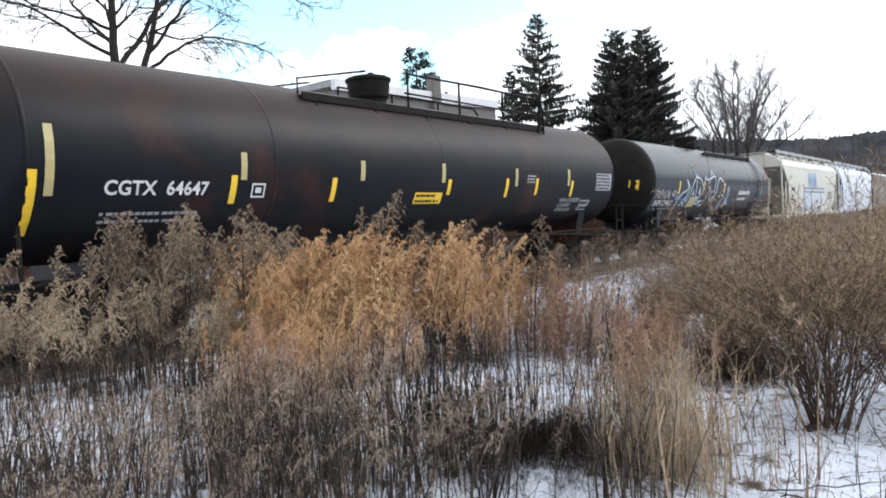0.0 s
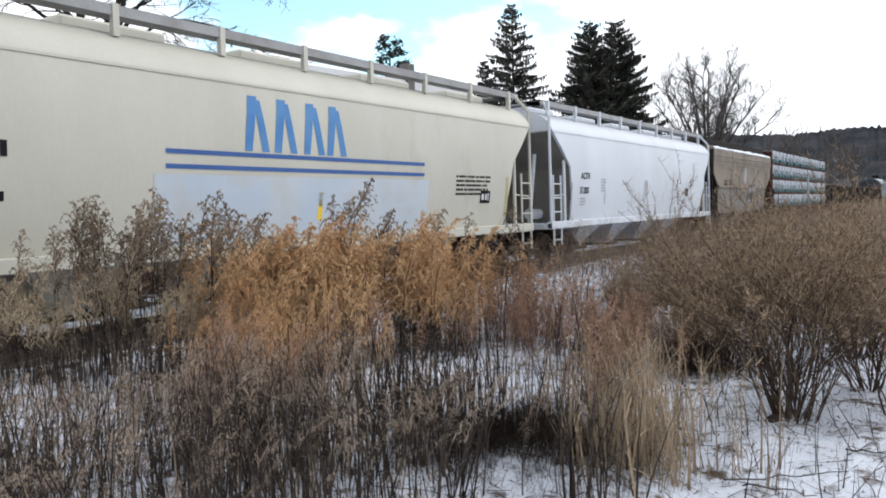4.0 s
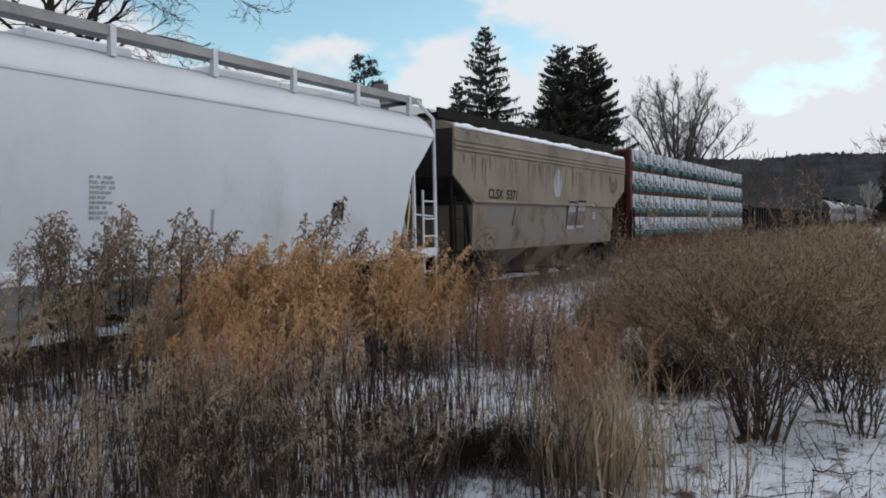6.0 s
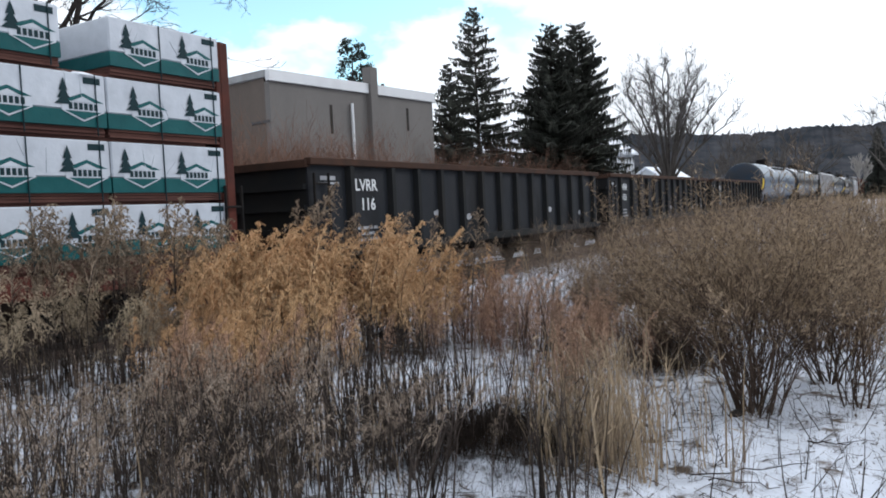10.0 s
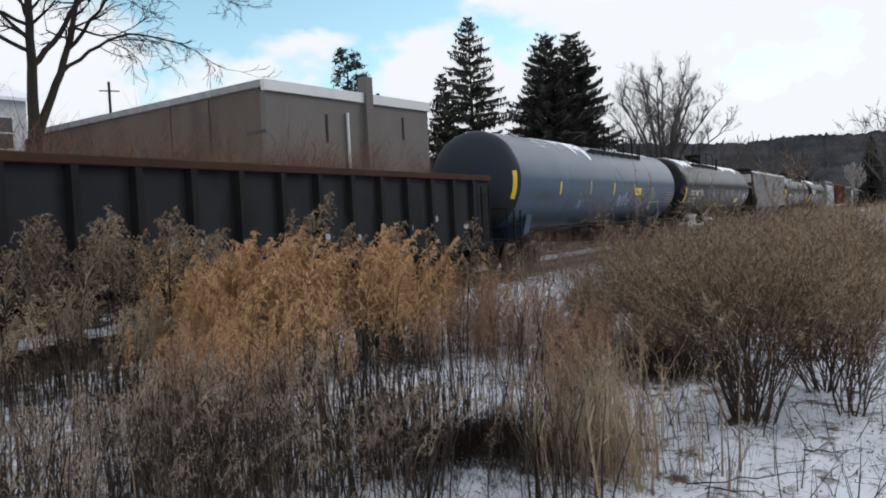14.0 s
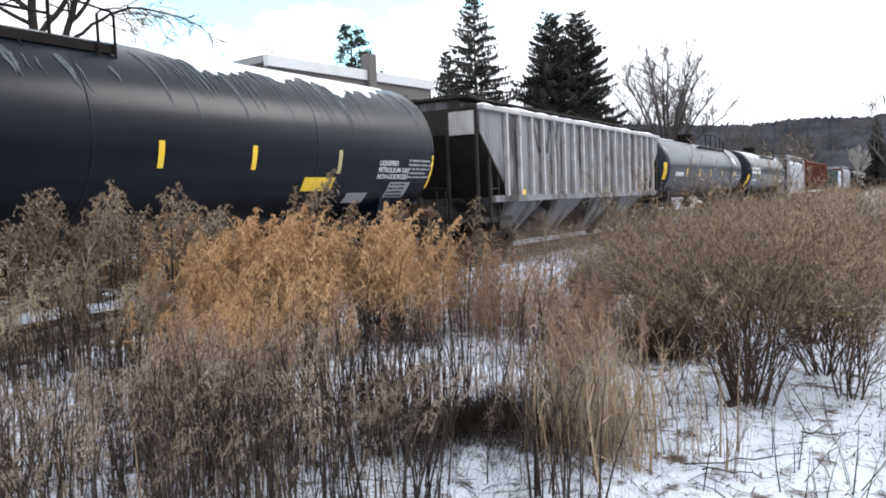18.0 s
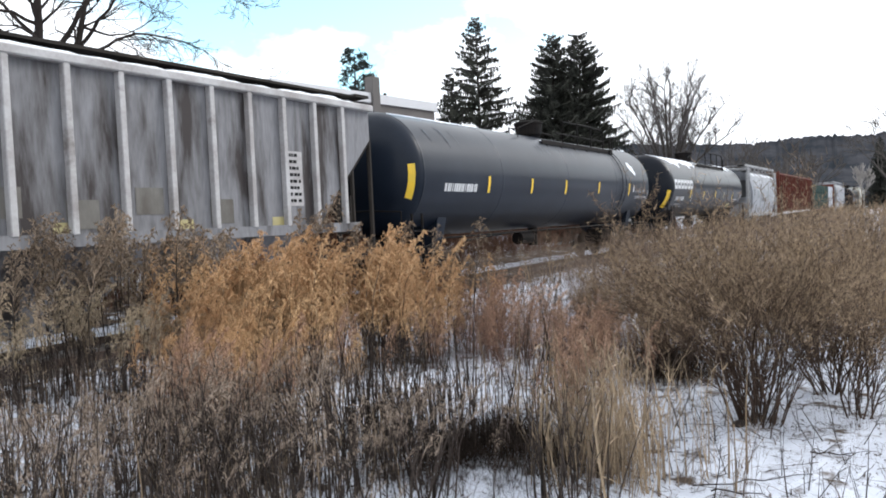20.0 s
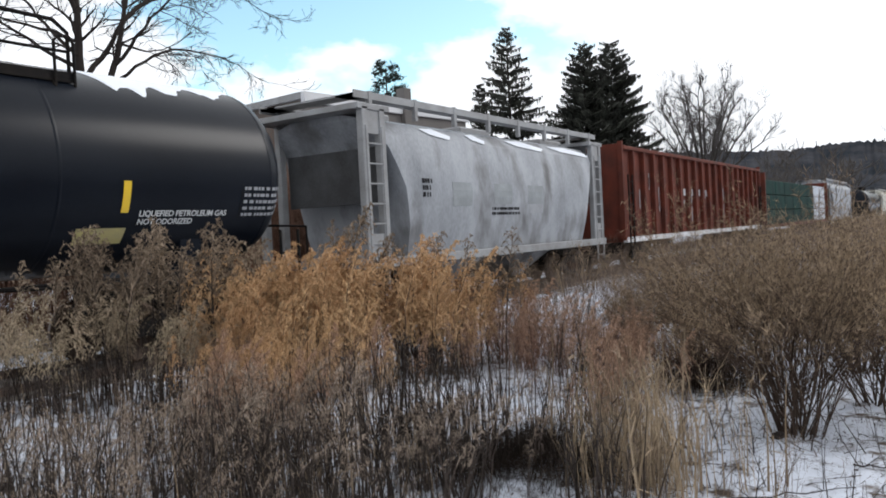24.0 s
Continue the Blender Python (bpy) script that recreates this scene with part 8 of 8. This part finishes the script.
hopper_body(h - 0.02, RIB, ((0, 3.45), (1.1, 2.36), (1.7, 1.72)), 1.72, "grey_hopper", car)
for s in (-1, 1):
    # end and slope sheet in one brown-black colour
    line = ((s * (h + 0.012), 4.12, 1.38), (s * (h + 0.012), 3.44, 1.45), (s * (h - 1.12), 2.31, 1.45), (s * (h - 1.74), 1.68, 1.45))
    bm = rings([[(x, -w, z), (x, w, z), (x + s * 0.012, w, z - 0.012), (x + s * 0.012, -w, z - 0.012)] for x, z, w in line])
    part("end_sheet", bm, "dark_end", car, "dark end and slope sheet")
on = lambda u, v: Vector((u, -1.468, v))
for i, x in enumerate(np.linspace(-6.86, 7.3, 18)):
    for s in (-1, 1):
        part("side_rib", boxm(x - 0.05, x + 0.05, *sorted((s * 1.46, s * 1.58)), 1.74, 4.04, bevel=0.012), "grey_rib", car)
for s in (-1, 1):
    part("side_sill", boxm(-h + 0.6, h - 0.6, *sorted((s * 1.40, s * 1.56)), 1.58, 1.76), "grey_hopper", car)
    part("eave", boxm(-h, h, *sorted((s * 1.40, s * 1.60)), 4.03, 4.16, bevel=0.02), "grey_rib", car)
    part("eave_snow", lumpy(-h + 0.1, h - 0.1, s * 1.36, 4.15, 0.15, 0.075, 9 + s), "snow", car, smooth=True)
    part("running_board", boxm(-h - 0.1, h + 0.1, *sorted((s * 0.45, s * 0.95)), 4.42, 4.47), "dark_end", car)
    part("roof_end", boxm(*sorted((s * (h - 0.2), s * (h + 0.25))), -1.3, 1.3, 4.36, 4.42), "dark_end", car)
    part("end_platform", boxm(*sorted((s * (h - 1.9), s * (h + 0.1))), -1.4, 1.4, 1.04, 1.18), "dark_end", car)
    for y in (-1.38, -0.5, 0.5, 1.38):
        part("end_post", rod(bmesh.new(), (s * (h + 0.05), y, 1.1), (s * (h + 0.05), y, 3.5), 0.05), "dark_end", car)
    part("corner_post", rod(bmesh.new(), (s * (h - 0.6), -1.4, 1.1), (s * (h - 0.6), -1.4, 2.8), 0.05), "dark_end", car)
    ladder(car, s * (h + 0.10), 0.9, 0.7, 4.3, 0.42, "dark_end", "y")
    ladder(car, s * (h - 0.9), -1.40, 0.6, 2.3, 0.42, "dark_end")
    part("centre_sill", boxm(*sorted((s * (h - 2.4), s * (h + 0.2))), -0.3, 0.3, 0.72, 1.04), "iron", car)
    coupler(car, s * (h + 0.15), s)
    bogie(car, s * (h - 1.8))
patch([(0.55, 3.40), (1.32, 3.40), (1.32, 4.02), (0.55, 4.02)], lambda u, v: Vector((-h - 0.04, -u, v)), "grey_rib", car, "end_plate", "pale plate with small print on the car end")
hatches(car, h, 4.38, 6, "dark_end", 0.8)
for x in (-5.2, -1.75, 1.75, 5.2):
    bm = rings([[(x - a, -b, z), (x + a, -b, z), (x + a, b, z), (x - a, b, z)] for a, b, z in ((0.35, 0.45, 0.32), (0.4, 0.5, 0.5), (1.55, 1.35, 1.72))])
    part("outlet_bay", bm, "grey_hopper", car)
def between(outline, lo, hi):
    """The part of an outline that lies between two upright lines."""
    for edge, sign in ((lo, 1), (hi, -1)):
        out = []
        for p, q in zip(outline, outline[1:] + outline[:1]):
            a, b = sign * (p[0] - edge), sign * (q[0] - edge)
            if a >= 0:
                out.append(p)
            if a * b < 0:
                t = a / (a - b)
                out.append((edge, p[1] + (q[1] - p[1]) * t))
        outline = out
    return outline


for u0, u1, w in ((-5.10, -5.10, 0.16), (-5.04, -4.62, 0.17), (-4.58, -4.58, 0.16), (-4.34, -4.06, 0.18), (-3.78, -3.98, 0.15), (-3.70, -3.46, 0.15), (-3.10, -3.36, 0.18)):
    top, low = 3.98, 3.02
    mark = [(u1, low), (u1 + w, low), (u0 + w, top), (u0, top)]
    patch(mark, on, "worn_black", car, "emblem_bar", "faded dark painted emblem bar")
    for x in np.linspace(-6.86, 7.3, 18):
        cut = between(mark, x - 0.036, x + 0.036)
        if len(cut) > 2:
            patch(cut, lambda a, b: Vector((a, -1.584, b)), "worn_black", car, "emblem_bar", "faded dark painted emblem bar")
bars([(-5.2 + 0.33 * k, -5.0 + 0.33 * k, 2.42, 2.70) for k in range(6)], on, "shade_print_grey", car, "faded_print", "faded stencil marks")
for u in (-3.9, -2.9, -0.9, 0.3, 1.4, 2.5, 3.9):
    placard(car, on, u, 1.9 + 0.1 * math.sin(u * 3), 0.5, 0.4, "shade_print_grey", "patch of newer paint")
placard(car, on, 5.75, 2.1, 0.4, 1.0, "grey_rib", "pale stencil panel", 8, "decal_black", 31)
for u in (-5.9, -3.55, -1.2, 1.2, 3.2, 5.3):
    placard(car, on, u, 1.76, 0.34, 0.15, "yellow" if u < -4 else "worn_yellow", "yellow reflective strip")

# dark grey tank car
car, on, h = tank_car(100.0, 118.9, "dark grey tank car with a snow spot and yellow strips", "tank_grey", r=1.53, zc=2.86, walk_l=-0.9, walk_r=5.65, dome_x=-0.35, rail=(0.86, 4.8), hoop=(-2.2, -0.8))
bars(print_rows(-7.8, -0.45, 1.9, 1, 0.2, 0.1, rngp), on, "decal_white", car)
for u, a, b, m in ((-9.1, -0.7, 0.2, "yellow"), (-5.6, -0.47, -0.03, "yellow"), (-2.9, -0.47, -0.03, "yellow"), (-0.3, -0.47, -0.03, "yellow"), (2.75, -0.43, -0.03, "yellow"), (6.15, -0.48, -0.02, "yellow"), (6.7, -0.34, -0.09, "decal_white"), (9.3, -0.75, 0.2, "yellow")):
    stripe(car, on, u, a, b, m, 0.12)
patch([(6.45, 0.72), (6.52, 0.55), (6.70, 0.50), (6.82, 0.40), (7.08, 0.30), (7.12, 0.44), (6.98, 0.55), (7.0, 0.68), (6.82, 0.74), (6.72, 0.86), (6.52, 0.88)], on, "snow", car, "snow_spot", "clinging patch of snow", 3)
text_on(car, on, "NON-ODORIZED", 0.11, 7.0, -0.36, "decal_grey")
text_on(car, on, "LIQUEFIED PETROLEUM GAS", 0.10, 7.05, -0.60, "decal_grey", spread=0.8)
placard(car, on, 8.5, -0.66, 0.7, 0.42, "decal_black", "black data panel with small print", 5, "decal_grey", 44)
snow_cap(car, h, 1.53, 2.86, ((-8.5, -3.4, 0.4),), 0.5, 13)
drips(car, on, 1.53, -8.5, 5.0, 8, 17, 1.2, 0.3, 0.9, "streak")

# black tank car with a row of big white blocks
car, on, h = tank_car(121.6, 139.3, "black tank car with large white marks and ragged snow", "tank_black", r=1.53, zc=2.88, walk_l=-1.4, walk_r=5.0, dome_x=-0.93, rail=(0.55, 4.95), hoop=(-2.66, -1.0))
for k in range(6):                                         # the owner's name, as plain blocks
    u = -8.05 + k * 0.58
    patch([(u + 0.07, -0.16), (u + 0.43, -0.16), (u + 0.5, -0.09), (u + 0.5, 0.22), (u + 0.43, 0.29), (u + 0.07, 0.29), (u, 0.22), (u, -0.09)], on, "decal_white", car, "name_block", "white block of the owner's mark", 3)
    patch([(u + 0.13, 0.0), (u + 0.37, 0.0), (u + 0.37, 0.14), (u + 0.13, 0.14)], lambda a, b: on(a, b) + Vector((0, -0.004, 0)), "tank_black", car, "name_block_core", "", 2)
text_on(car, on, "PROX 93088", 0.2, -7.55, -0.73, label="white reporting mark and number", spread=0.95)
bars(print_rows(-7.4, -0.95, 1.8, 2, 0.05, 0.08, rngp), on, "decal_grey", car)
placard(car, on, -4.7, -0.76, 0.3, 0.3, "decal_black", "small square test plate")
bars([(-4.7, -4.4, -0.76, -0.735), (-4.7, -4.4, -0.485, -0.46), (-4.7, -4.675, -0.735, -0.485), (-4.425, -4.4, -0.735, -0.485), (-4.6, -4.5, -0.67, -0.55)], lambda a, b: on(a, b) + Vector((0, -0.004, 0)), "decal_white", car, "test_plate_edge", "white edge of the test plate")
for u, a, b, m in ((-8.5, -1.25, -0.25, "yellow"), (-4.98, -0.6, -0.2, "yellow"), (-2.15, -0.68, -0.23, "yellow"), (0.6, -0.6, -0.17, "yellow"), (2.85, -0.6, -0.23, "worn_yellow"), (5.35, -0.68, -0.22, "yellow"), (8.75, -0.85, -0.2, "yellow")):
    stripe(car, on, u, a, b, m, 0.12)
text_on(car, on, "LIQUEFIED PETROLEUM GAS\nNOT ODORIZED", 0.092, 5.65, -0.74, spread=0.95)
placard(car, on, 7.5, -0.8, 1.1, 0.58, "decal_black", "black data panel with small print", 5, "decal_grey", 22)
placard(car, on, 4.75, -1.2, 0.75, 0.28, "worn_yellow", "dull yellow panel")
snow_cap(car, h, 1.53, 2.88, ((-8.2, -1.2, 0.95), (5.1, 8.4, 0.72)), 0.5, 19)

# short grey hopper with bulging sides
car, h = car_base("covered_hopper", 141.0, 153.3, "short pale grey covered hopper with heavy end frames")
BULGE = [(1.34, 1.2), (1.50, 1.9), (1.57, 2.6), (1.52, 3.3), (1.40, 3.8), (1.18, 4.08), (0.6, 4.25), (0.0, 4.3)]
hopper_body(h - 0.42, BULGE, ((0, 4.1), (0.55, 3.5), (0.95, 2.7), (1.1, 1.9), (1.15, 1.2)), 1.2, "plastic_hopper", car)
on = side_on(BULGE)
for s in (-1, 1):
    part("side_sill", boxm(-h, h, *sorted((s * 1.38, s * 1.52)), 1.06, 1.26, bevel=0.015), "frame_grey", car)
    for x in (h - 0.20, h - 0.75):
        for y in (-1.42, 1.42):
            part("end_post", boxm(*sorted((s * x - 0.09, s * x + 0.09)), y - 0.08, y + 0.08, 1.2, 4.28, bevel=0.012), "frame_grey", car)
    part("end_gusset", boxm(*sorted((s * (h - 0.15), s * (h - 0.85))), -1.47, -1.43, 1.26, 1.75), "frame_grey", car)
    part("end_gusset", boxm(*sorted((s * (h - 0.15), s * (h - 0.85))), -1.47, -1.43, 3.75, 4.25), "frame_grey", car)
    # recessed sheet, its shade put into a darker grey
    part("end_sheet", boxm(*sorted((s * (h - 1.0), s * (h - 0.92))), -1.36, 1.36, 2.4, 4.2), "end_shade_grey", car)
    part("top_beam", boxm(*sorted((s * (h + 0.02), s * (h - 1.0))), -1.5, 1.5, 4.22, 4.34, bevel=0.01), "frame_grey", car)
    part("end_platform", boxm(*sorted((s * (h - 1.6), s * h)), -1.4, 1.4, 1.08, 1.2), "frame_grey", car)
    part("centre_sill", boxm(*sorted((s * (h - 2.4), s * (h + 0.2))), -0.3, 0.3, 0.72, 1.06), "iron", car)
    ladder(car, s * (h - 0.45), -1.50, 0.6, 3.9, 0.5, "frame_grey")
    coupler(car, s * (h + 0.1), s)
    bogie(car, s * (h - 1.6))
running_board(car, h - 0.1, 4.52, 1.30, "frame_grey", "frame_grey", 8)
hatches(car, h, 4.30, 3, "frame_grey", 0.8)
bays(car, (-1.9, 1.9), 1.3, "plastic_hopper", 1.3)
for u, w in ((-3.8, 1.0), (-1.9, 0.7), (0.0, 1.9), (2.5, 2.6)):       # snow caught on the shoulder
    patch([(u, 4.02), (u + w * 0.3, 3.90), (u + w, 3.82), (u + w * 1.15, 3.92), (u + w * 0.5, 4.06)], lambda a, b: on(a, b) + Vector((0, -0.02, 0.01)), "snow", car, "snow_spot", "clinging patch of snow", 3)
for u, v, w, hh in ((-3.0, 2.3, 0.85, 0.55), (-1.1, 2.35, 0.9, 0.5), (0.7, 2.35, 0.9, 0.5)):
    placard(car, on, u, v, w, hh, "faded_grey", "square of faded paint")
bars(print_rows(-1.2, 2.2, 1.7, 2, 0.07, 0.05, rngp), on, "decal_black", car)
bars(print_rows(-4.2, 2.8, 0.35, 3, 0.1, 0.05, rngp), on, "decal_black", car)
placard(car, on, 0.8, 2.1, 0.8, 0.25, "decal_grey", "square of faded paint")

# tall red gondola with vertical ribs
car, h = car_base("gondola_car", 155.35, 177.3, "tall oxide-red ribbed gondola with worn white patches")
for s in (-1, 1):
    part("side_wall", boxm(-h + 0.1, h - 0.1, *sorted((s * 1.28, s * 1.32)), 1.18, 4.3), "oxide_red", car)
    part("top_chord", boxm(-h, h, *sorted((s * 1.26, s * 1.48)), 4.28, 4.42, bevel=0.02), "oxide_red", car)
    part("side_sill", boxm(-h, h, *sorted((s * 1.34, s * 1.50)), 1.02, 1.20), "fascia" if s < 0 else "oxide_red", car, "pale weathered side sill" if s < 0 else "")
    for x in np.linspace(-h + 1.0, h - 1.0, 19):
        part("side_rib", boxm(x - 0.07, x + 0.07, *sorted((s * 1.32, s * 1.48)), 1.2, 4.28, bevel=0.015), "oxide_red", car)
    part("end_wall", boxm(*sorted((s * h, s * (h - 0.1))), -1.42, 1.42, 1.1, 4.5), "oxide_red", car)
    for y in (-1.38, -0.46, 0.46, 1.38):
        part("end_post", boxm(*sorted((s * h, s * (h + 0.12))), y - 0.08, y + 0.08, 1.1, 4.56), "oxide_red", car)
    part("centre_sill", boxm(*sorted((s * (h - 2.4), s * (h + 0.2))), -0.3, 0.3, 0.7, 1.0), "iron", car)
    ladder(car, s * (h - 0.4), -1.52, 0.6, 3.4, 0.4, "iron")
    coupler(car, s * (h + 0.1), s)
    bogie(car, s * (h - 2.5))
part("floor", boxm(-h, h, -1.3, 1.3, 1.04, 1.16), "oxide_red", car)
g = random.Random(12)
for k in range(12):
    u = -h + 1.5 + 1.1 * int(g.uniform(0, 17)) + 0.3
    placard(car, lambda u, v: Vector((u, -1.33, v)), u, g.uniform(1.6, 3.2), g.uniform(0.06, 0.12), g.uniform(0.3, 0.8), "decal_grey", "worn pale streak")
for k in range(4):
    placard(car, lambda u, v: Vector((u, -1.33, v)), -h + 7.3 + k * 1.16, 2.75, 0.5, 0.28, "decal_white", "white stencilled plate")


# red bulkhead flat with a green-wrapped load and a white one
car, h = car_base("bulkhead_flat_car", 178.75, 204.6, "red bulkhead flat car with green and white wrapped loads")
part("deck", boxm(-h, h, -1.4, 1.4, 0.95, 1.14), "oxide_red", car)
for s in (-1, 1):
    part("bulkhead", boxm(*sorted((s * h, s * (h - 0.2))), -1.45, 1.45, 1.14, 4.3), "oxide_red", car)
    coupler(car, s * (h + 0.1), s)
    bogie(car, s * (h - 2.5))
    part("centre_sill", boxm(*sorted((s * (h - 2.4), s * (h + 0.2))), -0.3, 0.3, 0.7, 0.95), "iron", car)
for k in range(8):
    x0 = -h + 0.4 + k * 3.0
    for z0 in (1.16, 2.08, 3.0):
        part("wrapped_pack", boxm(x0, x0 + 2.94, -1.4, 1.4, z0, z0 + 0.88, bevel=0.03), "green_paint" if k < 6 else "wrap_white", car)


round_hopper(206.0, 221.5, "pale covered hopper far along the train", "plastic_hopper", "frame_grey")
gondola(222.8, 238.5, "118", "black ribbed gondola far along the train", 5)
tank_car(240.0, 257.5, "black tank car far along the train", "tank_black")
round_hopper(259.0, 275.0, "cream covered hopper far along the train", "cream_paint", "frame_grey")


# ---------------------------------------------------------------- ties of the track
def tie_mesh():
    return boxm(-0.11, 0.11, -1.28, 1.28, -0.17, 0.0, bevel=0.012)


tie_bm = tie_mesh()
first = part("tie", tie_bm, "tie_wood", track)
first.location = (-2, TRACK_Y, -0.172)
tr = random.Random(3)
for k in range(1, 160):
    t = new("tie", first.data)
    t.parent = track
    t.location = (-2 + k * 0.53 + tr.uniform(-0.03, 0.03), TRACK_Y + tr.uniform(-0.06, 0.06), -0.172)
    t.rotation_euler = (0, 0, tr.uniform(-0.02, 0.02))


# ---------------------------------------------------------------- motion of the train
def motions():
    """Every car rolls along the line, and its wheelsets turn."""
    for car, middle in CARS:
        walk(car, [(t, pose(middle - travel(t), TRACK_Y, 0)) for t in range(25)])
    for axle, place in AXLES:                         # rolled along by the rail, 0.455 m in radius
        walk(axle, [(k * 0.05, pose(place, 0, 0.455, 0, -math.degrees(travel(k * 0.05) / 0.455) % 360, 0)) for k in range(481)])


motions()
